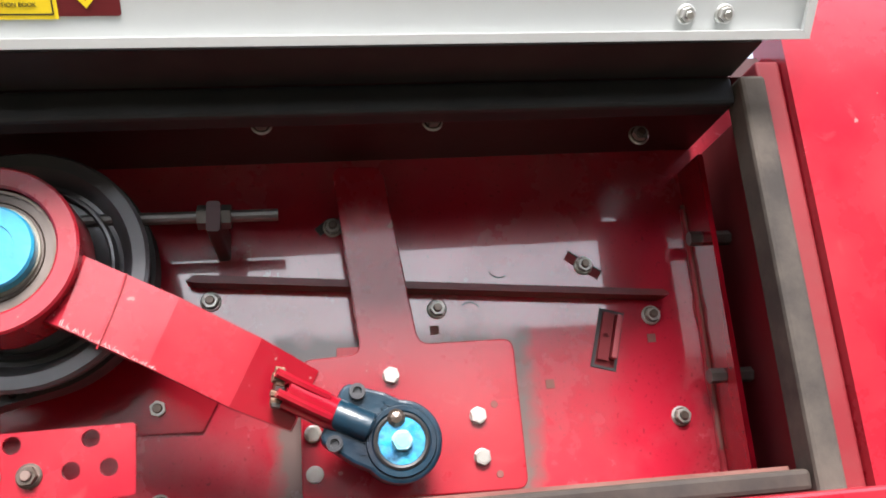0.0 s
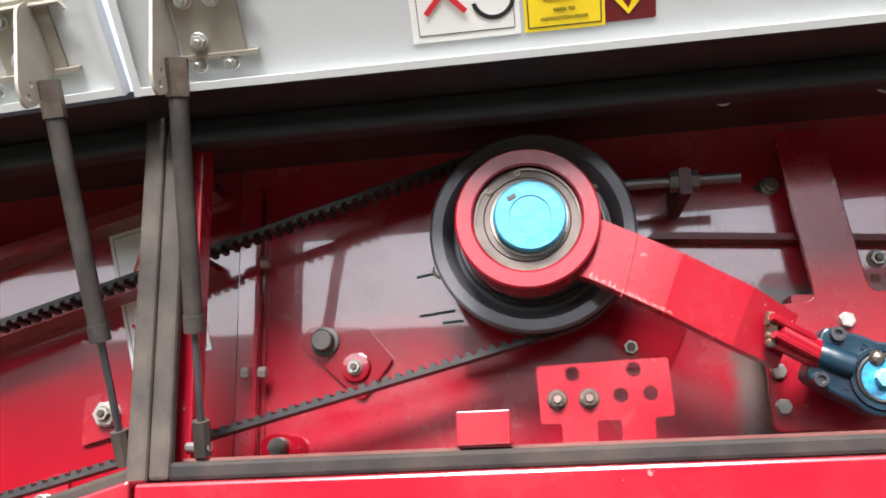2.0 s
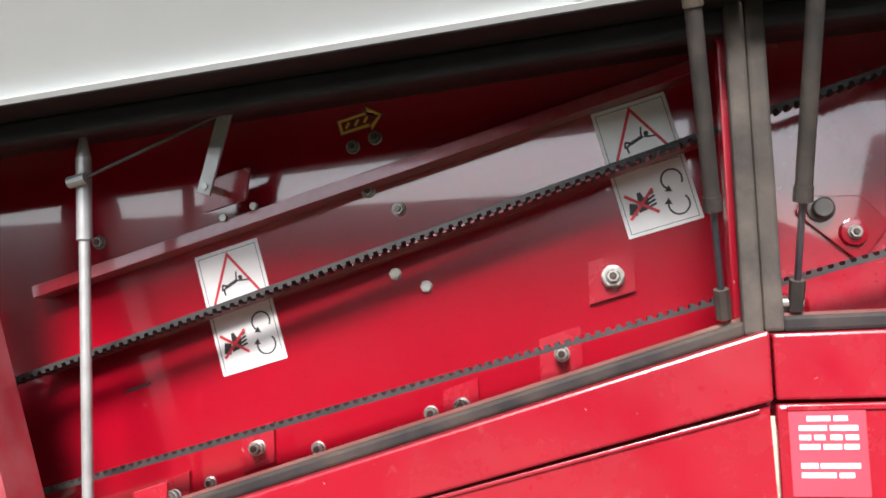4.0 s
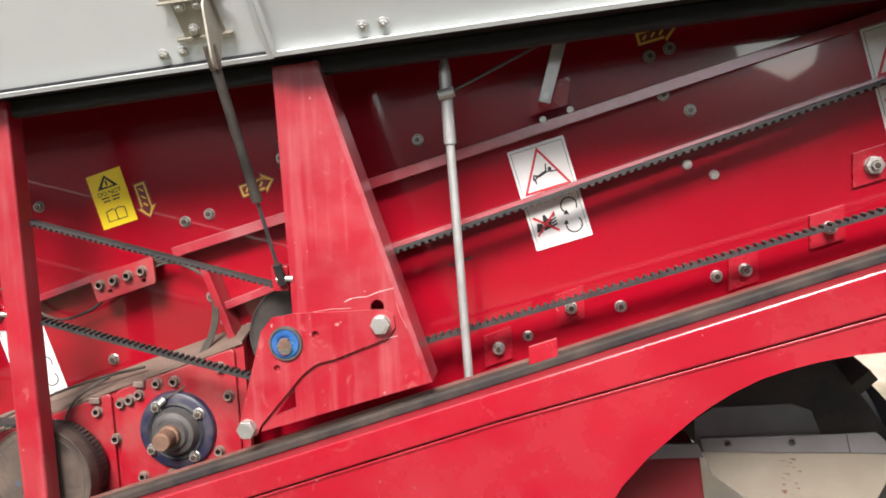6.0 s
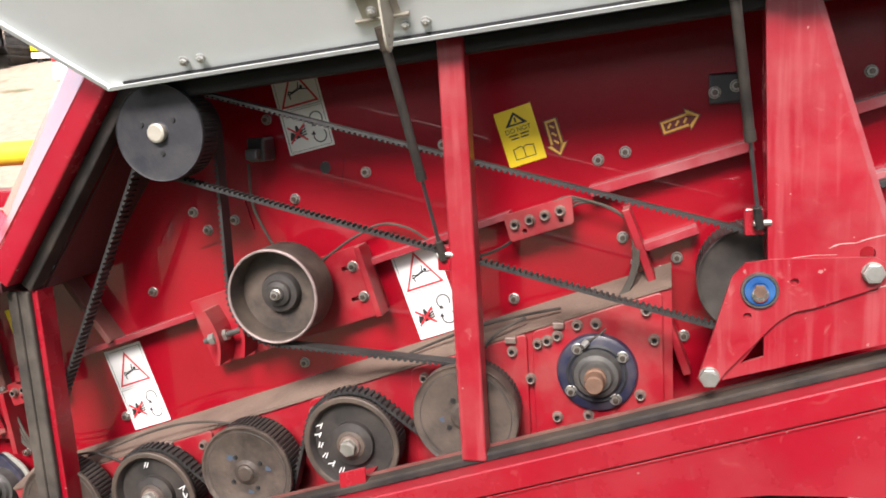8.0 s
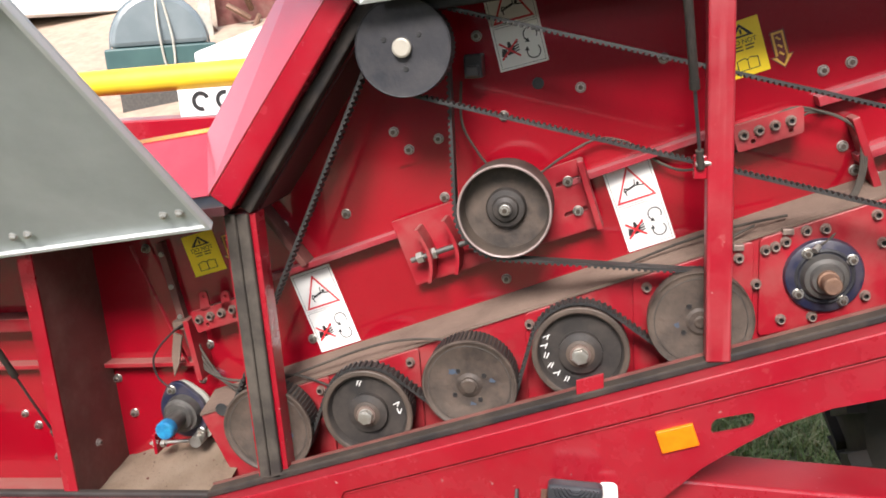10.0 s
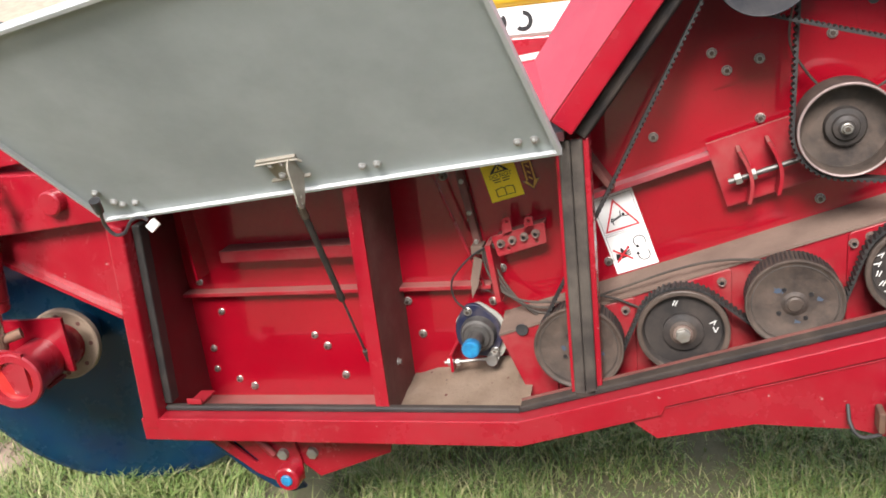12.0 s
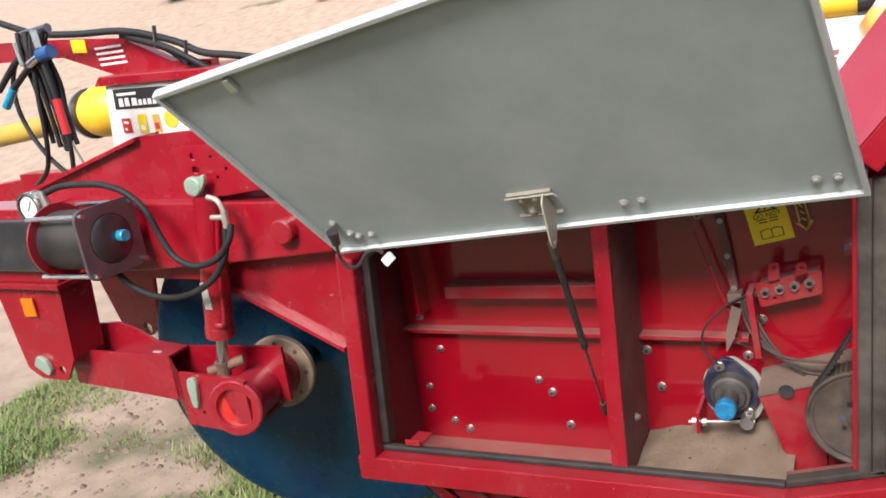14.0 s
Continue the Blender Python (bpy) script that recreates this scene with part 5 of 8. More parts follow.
D1 = (0.447, 1.484)
D2 = (0.599, 1.177)
D3 = (0.730, 0.900)
D4 = (0.514, 0.835)
E1 = (0.300, 0.769)
PP = (0.081, 0.729)
GG = (0.948, 0.962)
CC = (1.425, 1.200)
AA = (2.885, 1.597)
pulley(*D1, -0.014, 0.046, 0.085, "dull dark grey toothed pulley with a light steel shaft end", 62, 0.003, 0.0025, 0.022, M_DULL, 3, M_LUG, 0.0165, 0.011)
pulley(*D1, 0.050, 0.09, 0.066, "small dark toothed wheel behind the grey pulley", 50, 0.004, 0.004, 0.02, M_RUBD)
idler = thing("pulley", (D2[0], 0.125, D2[1]), "wide smooth rust-brown belt tensioner wheel with a deep dished face", "pulley", "pulleys")
mi = at(*D2, 0.045)
part("wheel", lathe([(0.0, -0.048), (0.030, -0.048), (0.079, -0.046), (0.0825, -0.012), (0.0838, -0.001), (0.0862, 0.0), (0.088, -0.002), (0.088, -0.08), (0.0, -0.08)], mi, 64), M_FACE, idler, smooth=True)
part("hub", lathe([(0.0, -0.018), (0.013, -0.018), (0.015, -0.021), (0.023, -0.024), (0.0255, -0.030), (0.035, -0.032), (0.038, -0.038), (0.038, -0.049), (0.0, -0.049)], mi, 40), M_DBLK, idler, "dark oiled stepped hub", smooth=True)
part("worn_rim", lathe([(0.0832, -0.003), (0.0839, -0.0004), (0.0862, 0.0006), (0.0882, -0.0014), (0.0883, -0.005)], mi, 64), M_RIM, idler, "bright worn outer edge", smooth=True)
fix("nut", ME_NUT, 0, 0, 0, idler, 0.2, mi @ Matrix.Translation((0, 0, -0.018)))


def flanged(x, z, y0, y1, r, label):
    """A black dished pulley with a broad brown-worn rim, stepped hub and zinc bolt."""
    ob = pulley(x, z, y0 + 0.001, y1, r - 0.002, label, 66, 0.010, 0.016, 0.041, M_DBLK, 0, M_IRON, 0.027, 0.003)
    m = at(x, z, y0)
    part("rim", lathe([(r - 0.0125, -0.006), (r - 0.011, -0.001), (r - 0.009, 0.0005), (r - 0.002, 0.0005), (r, -0.001), (r, -0.008), (r - 0.0125, -0.008)], m, 64), M_IRON, ob, "rust-brown worn rim", smooth=True)
    part("washer", lathe([(0.0, 0.006), (0.019, 0.006), (0.020, 0.004), (0.020, 0.0), (0.0, 0.0)], m, 28), M_BOLT, ob, smooth=True)
    fix("bolt", ME_BOLT_L, 0, 0, 0, ob, 0.3, m @ Matrix.Translation((0, 0, 0.006)))
    return ob


d3 = flanged(*D3, 0.04, 0.10, 0.092, "black flanged pulley with white chalk marks and a zinc bolt")
pulley(*D4, 0.035, 0.10, 0.094, "earth-stained flat pulley with worn blue hub paint", 66, 0.006, 0.004, 0.026, M_FACE, 4, M_IRON, 0.016, 0.004, True)
e1 = flanged(*E1, 0.04, 0.10, 0.094, "brown-rimmed black pulley with white chalk marks")
pulley(*PP, 0.04, 0.10, 0.097, "earth-stained flat pulley behind the middle upright", 66, 0.006, 0.004, 0.028, M_FACE, 4, M_IRON, 0.014, 0.003, True)
pulley(*GG, 0.04, 0.068, 0.095, "dusty grey-brown double pulley behind the red stay", 0, 0.003, 0.003, 0.03, M_FACE, 4, M_IRON, 0.012, 0.003, True)
pulley(GG[0] + 0.002, GG[1], 0.07, 0.11, 0.09, "toothed rear half of the double pulley", 66, 0.003, 0.003, 0.03, M_IRON)
pulley(*CC, 0.055, 0.155, 0.087, "dusty black toothed pulley behind the bearing plate", 60, 0.004, 0.004, 0.03, M_DBLK, 0, M_STEEL, 0.012, 0.09)
for ob, marks in ((d3, ((-0.066, 0.030, 0.4), (-0.070, 0.012, 0.2), (-0.068, -0.008, 1.3), (-0.060, -0.028, 0.9), (-0.048, -0.044, 0.2), (-0.030, -0.056, 1.1))), (e1, ((0.058, 0.018, 0.5), (0.062, 0.002, 1.9), (-0.018, 0.062, 1.2)))):
    c = D3 if ob is d3 else E1
    for u, v, a in marks:
        part("chalk_mark", join(prism(stroke((u - 0.006 * math.cos(a), v - 0.006 * math.sin(a)), (u + 0.006 * math.cos(a), v + 0.006 * math.sin(a)), 0.0018), -0.0135, -0.0125, at(*c, 0.041)),
                                prism(stroke((u + 0.003, v - 0.006), (u + 0.008, v + 0.005), 0.0018), -0.0135, -0.0125, at(*c, 0.041))), M_WHITE, ob)

belt_of_teeth([(*D1, 0.081, 1), (*CC, 0.080, 1)], 0.018, 0.040, 0.0098, 0.0042, 0.0036, "dusty black toothed belt running down to the bearing plate")
belt_of_teeth([(*E1, 0.094, -1), (*D4, 0.093, 1), (*D3, 0.094, -1), (GG[0], GG[1], 0.090, 1), (D2[0], D2[1], 0.093, -1), (D1[0], D1[1], 0.066, 1), (PP[0], PP[1], 0.092, 1)], 0.056, 0.084, 0.0113, 0.0042, 0.0036,
              "long toothed belt winding between the lower pulleys, teeth outwards")
belt_of_teeth([(*CC, 0.080, 1), (AA[0], AA[1] + 0.005, 0.1095, 1)], 0.123, 0.151, 0.0132, 0.0045, 0.0045, "long black toothed belt to the large rear pulley")


# ---- pulley compartment ----
ledge = thing("roller_box", (0.6, 0.13, 0.7), "bolted red bearing plates with a dust-covered sloping ledge above", "casing")


def ledge_z(x):
    """Height of the front edge of the ledge."""
    return 0.830 + 0.324 * (x - 0.214)


part("ledge_top", prism([(0, 0), (1, 0), (1, 1), (0, 1)], 0, -1, Matrix(((1.41, 0, 0, -0.11), (0, 0.085, 0.0, 0.12), (0.324 * 1.41, 0.020, 0.006, ledge_z(-0.11)), (0, 0, 0, 1)))), M_DUST, ledge, "ledge thick with dry soil dust")
part("face_plate", plate([(0.02, 0.515), (1.30, 0.88), (1.30, ledge_z(1.30) - 0.005), (0.02, ledge_z(0.02) - 0.005)], 0.125, 0.14), M_REDD, ledge)
for a, b in ((0.03, 0.20), (0.235, 0.40), (0.62, 0.70), (0.83, 1.05), (1.06, 1.285)):
    za, zb = ledge_z(a), ledge_z(b)
    pl = part("bearing_plate", plate(rounded([(a, za - 0.20), (b, zb - 0.22), (b, zb - 0.008), (a, za - 0.008)], 0.012), 0.117, 0.125, (), 0.002), M_REDD, ledge)
    for fx, fz in ((0.12, 0.032), (0.88, 0.032), (0.5, 0.028)):
        xx = a + (b - a) * fx
        fix("bolt", ME_SOCKET, xx, ledge_z(xx) - fz, 0.117, pl)
for x, z in ((1.07, 1.075), (1.105, 1.09), (1.14, 1.11), (1.245, 0.985), (1.10, 0.94), (1.155, 0.945), (1.27, 1.085), (1.055, 1.01)):
    fix("bolt", ME_SOCKET, x, z, 0.117, ledge)

hubd = thing("bearing_hub", (1.172, 0.12, 1.025), "navy blue flanged bearing with a bare steel shaft stub", "bearing")
mh = at(1.172, 1.025, 0.117)
part("flange", lathe([(0.0, 0.012), (0.062, 0.012), (0.068, 0.009), (0.071, 0.0), (0.0, 0.0)], mh, 40), M_NAVY, hubd, smooth=True)
part("grease_fitting", tube([(1.150, 0.092, 1.078), (1.158, 0.10, 1.085)], 0.006, 8, False), M_ZINC, hubd)
part("cover_ring", lathe([(0.045, 0.0125), (0.049, 0.0155), (0.053, 0.0125)], mh, 40), M_DULL, hubd, smooth=True)
part("housing", lathe([(0.0, 0.034), (0.026, 0.034), (0.030, 0.028), (0.038, 0.026), (0.044, 0.012), (0.0, 0.012)], mh, 36), M_DKSTEEL, hubd, smooth=True)
part("shaft", lathe([(0.0, 0.074), (0.014, 0.074), (0.016, 0.072), (0.016, 0.045), (0.019, 0.043), (0.019, 0.034), (0.0, 0.034)], mh, 24), M_RUST, hubd, smooth=True)
for i in range(4):
    a = radians(35 + 90 * i)
    fix("bolt", ME_NUT, 0, 0, 0, hubd, 0.2, mh @ Matrix.Translation((0.055 * math.cos(a), 0.055 * math.sin(a), 0.012)))

tens = thing("tensioner_bracket", (0.57, 0.17, 1.08), "red slotted tensioner bracket with adjusting screw", "bracket")
part("back_plate", plate([(0.352, 1.135), (0.394, 1.0), (0.775, 1.118), (0.738, 1.252)], 0.17, 0.182, ([*rounded([(0.69, 1.195), (0.735, 1.21), (0.733, 1.219), (0.688, 1.204)], 0.003)], [*rounded([(0.705, 1.135), (0.75, 1.15), (0.748, 1.159), (0.703, 1.144)], 0.003)])), M_REDD, tens)
part("spacer", plate([(0.36, 1.128), (0.398, 1.008), (0.768, 1.122), (0.734, 1.242)], 0.182, WY), M_REDD, tens)
part("end_flange", bar((0.772, 1.118), (0.736, 1.252), 0.012, 0.13, 0.17, 0.002), M_REDD, tens)
for k, (x, z) in enumerate(((0.425, 1.075), (0.480, 1.092))):
    pts = [(x + 0.014 * math.sin(t * 3.1) - 0.005 + 0.02 * (t - 0.5), z + 0.055 * (1 - 2 * t)) for t in [i / 8 for i in range(9)]]
    part("guide_lug", plate(pts + [(p[0] + 0.007, p[1] + 0.001) for p in pts[::-1]], 0.115, 0.17), M_REDD, tens, "curved welded guide lug")
part("adjusting_screw", tube([(0.395, 0.14, 1.062), (0.60, 0.14, 1.125)], 0.006, 10, False), M_DKSTEEL, tens)
part("lock_nut", tube([(0.408, 0.14, 1.066), (0.420, 0.14, 1.070)], 0.012, 6, False), M_ZINC, tens)
part("lock_nut", tube([(0.436, 0.14, 1.0745), (0.448, 0.14, 1.078)], 0.012, 6, False), M_ZINC, tens)
for x, z in ((0.712, 1.207), (0.73, 1.148)):
    fix("bolt", ME_NUT, x, z, 0.17, tens)
pm = part("mount_plate", plate([(0.352, 1.31), (0.37, 1.242), (0.497, 1.277), (0.48, 1.345)], WY - 0.005, WY), M_WALL, wall)
for x, z in ((0.366, 1.316), (0.395, 1.279), (0.457, 1.298)):
    fix("nut", ME_NUT, x, z, WY - 0.005, pm)
part("mount_plate", plate([(0.625, 1.395), (0.70, 1.412), (0.69, 1.36), (0.635, 1.345)], WY - 0.003, WY), M_WALL, wall)
part("plug", lathe([(0, 0.004), (0.011, 0.004), (0.012, 0.0), (0, 0)], at(0.66, 1.395, WY), 16), M_BLACK, wall)

# folded stiffening lips across the wall
stiff = [((0.05, 1.012), (0.36, 1.108), 0.012), ((0.72, 1.205), (1.02, 1.298), 0.012), ((1.165, 1.335), (1.435, 1.405), 0.018), ((1.53, 1.44), (2.50, 1.70), 0.018),
         ((1.54, 1.322), (2.50, 1.603), 0.010), ((1.235, 1.228), (1.345, 1.265), 0.014)]


def lip(a, b, wide):
    """A folded lip whose face leans slightly back towards the wall."""
    a, b = Vector(a), Vector(b)
    d = (b - a).normalized()
    n = Vector((-d.y, d.x)) * wide / 2
    rows = []
    bm = bmesh.new()
    for q in (a, b):
        rows.append([bm.verts.new((q.x + n.x * k, y, q.y + n.y * k)) for k, y in ((-1, WY), (-1, WY - 0.036), (-0.9, WY - 0.0375), (0.9, WY - 0.0365), (1, WY - 0.035), (1, WY))])
    for k in range(6):
        bm.faces.new((rows[0][k], rows[0][(k + 1) % 6], rows[1][(k + 1) % 6], rows[1][k]))
    bm.faces.new(rows[0])
    bm.faces.new(rows[1][::-1])
    bmesh.ops.recalc_face_normals(bm, faces=bm.faces[:])
    return bm


for a, b, wide in stiff:
    part("stiffener", lip(a, b, wide), M_LIP, wall, "folded red stiffening lip")
part("stiffener", bar((1.225, 1.305), (1.325, 1.01), 0.014, WY - 0.05, WY, 0.002), M_REDD, wall)
part("stiffener", bar((0.03, 1.24), (0.16, 1.05), 0.014, WY - 0.05, WY, 0.002), M_BROWN, wall)

man = thing("grease_manifold", (1.075, 0.15, 1.29), "small red plate with a row of grease nipples", "manifold", "grease manifolds")
part("plate", plate(rounded([(1.012, 1.30), (1.135, 1.332), (1.137, 1.284), (1.024, 1.252)], 0.006), 0.15, 0.156, (ring(1.05, 1.272, 0.0045, 10), ring(1.115, 1.289, 0.0045, 10))), M_REDD, man)
part("stand_off", plate([(1.02, 1.295), (1.13, 1.325), (1.13, 1.315), (1.022, 1.285)], 0.156, WY), M_REDD, man)
for i in range(4):
    fix("nipple", ME_SOCKET, 1.033 + 0.027 * i, 1.284 + 0.0075 * i, 0.15, man)
man2 = copy_thing(man, Matrix.Translation((1.075 - 1.125, 0.15, 1.29 - 0.348)))
for dx in (-0.035, 0.015):
    part("ear", plate(rounded([(-0.052 + dx, 0.953), (-0.028 + dx, 0.958), (-0.032 + dx, 1.0), (-0.05 + dx, 0.996)], 0.008), 0.15, 0.155, (ring(-0.04 + dx, 0.988, 0.004, 10),)), M_REDD, man2)
for k in range(4):
    far_end = [(1.188, 0.118, 1.102), (1.158, 0.10, 1.085)] if k == 0 else [(1.178 - 0.012 * k, 0.128, 1.128 - 0.003 * k), (1.11 - 0.03 * k, 0.130, 1.108 - 0.010 * k), (1.02 - 0.05 * k, 0.135, 1.085 - 0.017 * k)]
    cab = part("hose", tube([(1.045 + 0.027 * k, 0.152, 1.290 + 0.006 * k), (1.115 + 0.012 * k, 0.168, 1.326 - 0.003 * k), (1.164 + 0.008 * k, 0.165, 1.320 - 0.003 * k), (1.214 + 0.004 * k, 0.165, 1.298 - 0.004 * k), (1.236 + 0.003 * k, 0.160, 1.255),
                             (1.232 + 0.003 * k, 0.150, 1.195), (1.207, 0.136, 1.146 - 0.002 * k)] + far_end, 0.0022, 8), M_RUBD, smooth=True)
    tagged(cab, "thin dusty black grease hose looping from the manifold", "hose", "grease hoses")
for x in (0.105, 0.30, 1.022, 1.108):
    part("hose_clip", box(x - 0.010, x + 0.010, 0.108, 0.124, ledge_z(x) - 0.016, ledge_z(x) - 0.004, 0.002), M_BOLT, ledge)
cable_runs = [
    [(1.039, 0.155, 1.273), (1.017, 0.17, 1.247), (0.975, 0.175, 1.227), (0.93, 0.18, 1.218), (0.89, 0.182, 1.232), (0.856, 0.182, 1.257), (0.819, 0.18, 1.279), (0.769, 0.18, 1.285), (0.71, 0.175, 1.258), (0.661, 0.17, 1.226), (0.62, 0.15, 1.20)],
    [(0.515, 0.17, 1.41), (0.51, 0.18, 1.33), (0.54, 0.17, 1.27), (0.575, 0.15, 1.23)],
    [(0.10, 0.118, 0.812), (0.19, 0.112, 0.848), (0.28, 0.108, 0.882), (0.36, 0.106, 0.902), (0.44, 0.106, 0.905), (0.50, 0.108, 0.89), (0.54, 0.112, 0.865)],
    [(0.06, 0.115, 0.81), (0.13, 0.105, 0.826), (0.20, 0.11, 0.80), (0.24, 0.12, 0.77)],
    [(0.82, 0.150, 1.042), (0.876, 0.150, 1.066), (0.942, 0.145, 1.092), (1.03, 0.138, 1.118), (1.11, 0.135, 1.135)],
    [(0.955, 0.112, 0.995), (0.966, 0.108, 1.05), (0.995, 0.112, 1.092), (1.05, 0.118, 1.122)],
]
for run in cable_runs:
    tagged(part("hose", tube(run, 0.0026, 8), M_RUBD, smooth=True), "thin dusty black grease hose clipped to the red wall", "hose", "grease hoses")
clip = part("mount_plate", join(box(0.525, 0.56, 0.15, 0.2, 1.415, 1.46, 0.004), box(0.53, 0.555, 0.13, 0.15, 1.42, 1.44, 0.003)), M_BLACK, wall, "black clamp block")
part("mount_plate", join(box(1.365, 1.425, 0.185, WY, 1.475, 1.525, 0.004)), M_BLACK, wall, "black clamp block")
fix("nut", ME_NUT, 1.374, 1.494, 0.185, wall)
fix("nut", ME_NUT, 1.408, 1.503, 0.185, wall)

stay = thing("stay_bar", (0.972, 0.0, 0.9), "upright red flat-bar stay between sill and roof", "bar")
part("bar", box(0.951, 0.994, -0.012, 0.028, 0.905, 1.605, 0.004), M_SCUFF, stay)
part("strut_bracket", join(box(0.930, 0.951, -0.008, 0.014, 1.235, 1.275, 0.002)), M_RED, stay)

# ---- tower with bearing plate ----
tower = thing("tower_plate", (1.53, -0.01, 1.08), "tall red tapered side plate with folded edges and scuffs", "plate")
part("face", plate([(1.372, 1.062), (1.642, 1.135), (1.492, 1.632), (1.432, 1.628), (1.437, 1.24), (1.395, 1.15)], -0.0165, -0.0085, ([(1.398, 1.088), (1.432, 1.100), (1.432, 1.134)], ring(1.571, 1.257, 0.011, 12)), 0.0), M_SCUFF, tower)
part("edge_fold", plate([(1.642, 1.135), (1.650, 1.137), (1.500, 1.634), (1.492, 1.632)], -0.0165, 0.05), M_LIP, tower)
part("edge_fold", plate([(1.432, 1.628), (1.437, 1.24), (1.442, 1.24), (1.437, 1.628)], -0.008, 0.04), M_RED, tower)
part("strut_bracket", box(1.405, 1.432, -0.01, 0.012, 1.285, 1.325, 0.002), M_RED, tower)
fix("bolt", ME_BOLT_S, 1.424, 1.302, -0.010, tower)
rs = random.Random(11)
for run in (((1.520, 1.266), (1.534, 1.272), (1.556, 1.273), (1.575, 1.280), (1.598, 1.285)), ((1.599, 1.282), (1.601, 1.262), (1.605, 1.246), (1.615, 1.222)), ((1.470, 1.252), (1.50, 1.256), (1.53, 1.256)), ((1.548, 1.194), (1.575, 1.205), (1.60, 1.211))):
    for (x0, z0), (x1, z1) in zip(run, run[1:]):
        part("paint_chip", plate([(x0, z0 - rs.uniform(0.0003, 0.0010)), (x1, z1 - rs.uniform(0.0003, 0.0010)), (x1, z1 + 0.0003), ((x0 + x1) / 2, (z0 + z1) / 2 + rs.uniform(0.0, 0.0014)), (x0, z0 + 0.0003)], -0.0169, -0.0166), M_CHIP, tower)
brp = thing("bearing_bracket", (1.43, -0.03, 1.06), "red boomerang-shaped bearing plate with zinc bolts", "bracket")
out = [(1.336, 1.065), (1.35, 1.051), (1.366, 1.058), (1.375, 1.075)] + [(1.448, 1.155), (1.472, 1.172), (1.50, 1.178), (1.585, 1.209), (1.598, 1.225), (1.597, 1.243), (1.58, 1.253)] \
    + [(1.44, 1.251), (1.405, 1.246), (1.386, 1.225), (1.375, 1.19)]
part("plate", plate(out, -0.0235, -0.017, (ring(1.473, 1.217, 0.006, 12), ring(1.408, 1.165, 0.006, 12)), 0.0), M_SCUFF, brp)
mb = at(1.425, 1.205, -0.0235)
part("bearing", lathe([(0.0, 0.004), (0.012, 0.004), (0.013, 0.006), (0.0215, 0.006), (0.0225, 0.001), (0.0, -0.001)], mb, 36), M_BLUE, brp, "bright blue bearing insert", smooth=True)
part("bearing_ring", lathe([(0.0, 0.002), (0.0228, 0.002), (0.0232, 0.005), (0.0262, 0.005), (0.0275, 0.0), (0.0, 0.0)], mb, 36), M_DKSTEEL, brp, smooth=True)
part("shaft_end", lathe([(0.0, 0.012), (0.009, 0.012), (0.0105, 0.010), (0.0105, 0.003), (0.0, 0.003)], mb, 6), M_RUST, brp)
fix("bolt", ME_BOLT_L, 1.577, 1.231, -0.0235, brp)
fix("bolt", ME_BOLT_L, 1.353, 1.070, -0.0235, brp)

# ---- long belt compartment ----
rod = thing("hand_crank_rod", (1.70, 0.05, 1.12), "bright steel rod with a sleeve and a thin link wire", "rod")
part("rod", tube([(1.700, 0.055, 1.12), (1.688, 0.06, 1.50)], 0.0072, 14, False), M_ALU, rod, smooth=True)
part("sleeve", tube([(1.688, 0.06, 1.50), (1.685, 0.061, 1.61)], 0.0100, 16, False), M_ALU, rod, smooth=True)
part("sleeve_tip", tube([(1.685, 0.061, 1.61), (1.684, 0.061, 1.645)], 0.0100, 16, False, 0.0035), M_ALU, rod, smooth=True)
part("link_eye", tube([(1.675, 0.045, 1.575), (1.700, 0.045, 1.580)], 0.008, 10, False), M_ALU, rod)
part("link_wire", tube([(1.69, 0.045, 1.577), (1.871, 0.09, 1.664)], 0.0022, 8, False), M_DKSTEEL, rod)
lev = thing("lever_plate", (1.80, 0.15, 1.55), "zinc-plated lever on a small red bracket", "lever")
part("lever", bar((1.838, 1.558), (1.872, 1.672), 0.020, 0.098, 0.103, 0.001), M_ALU, lev)
part("bracket", plate(rounded([(1.812, 1.540), (1.876, 1.556), (1.882, 1.602), (1.816, 1.584)], 0.004), 0.15, 0.156), M_RED, lev)
part("pivot", tube([(1.841, 0.095, 1.568), (1.841, 0.152, 1.568)], 0.005, 10, False), M_ZINC, lev)
part("pivot", tube([(1.871, 0.08, 1.664), (1.871, 0.105, 1.664)], 0.005, 10, False), M_ZINC, lev)
fix("bolt", ME_BOLT_S, 1.835, 1.534, 0.168, lev)
fix("bolt", ME_BOLT_S, 1.881, 1.548, 0.168, lev)
for i, (x, z, w_) in enumerate(((2.373, 1.43, 0.032), (2.302, 1.33, 0.03), (2.165, 1.264, 0.026), (1.871, 1.209, 0.026), (1.742, 1.14, 0.026))):
    pm = part("mount_plate", plate([(x - w_, z - 0.036), (x + w_ * 0.9, z - 0.02), (x + w_ * 0.85, z + 0.036), (x - w_, z + 0.02)], WY - 0.007, WY), M_RED, wall, "welded red mounting plate")
    fix("bolt", ME_BOLT_L if i == 0 else ME_NUT, x, z, WY - 0.007, pm)
    fix("nut", ME_NUT, x, z, WY - 0.018, pm)
part("slot", plate([(1.66, 1.287), (1.70, 1.299), (1.70, 1.303), (1.66, 1.291)], WY - 0.001, WY), M_INK, wall)
fix("nut", ME_NUT_S, 1.794, 1.158, WY, wall)


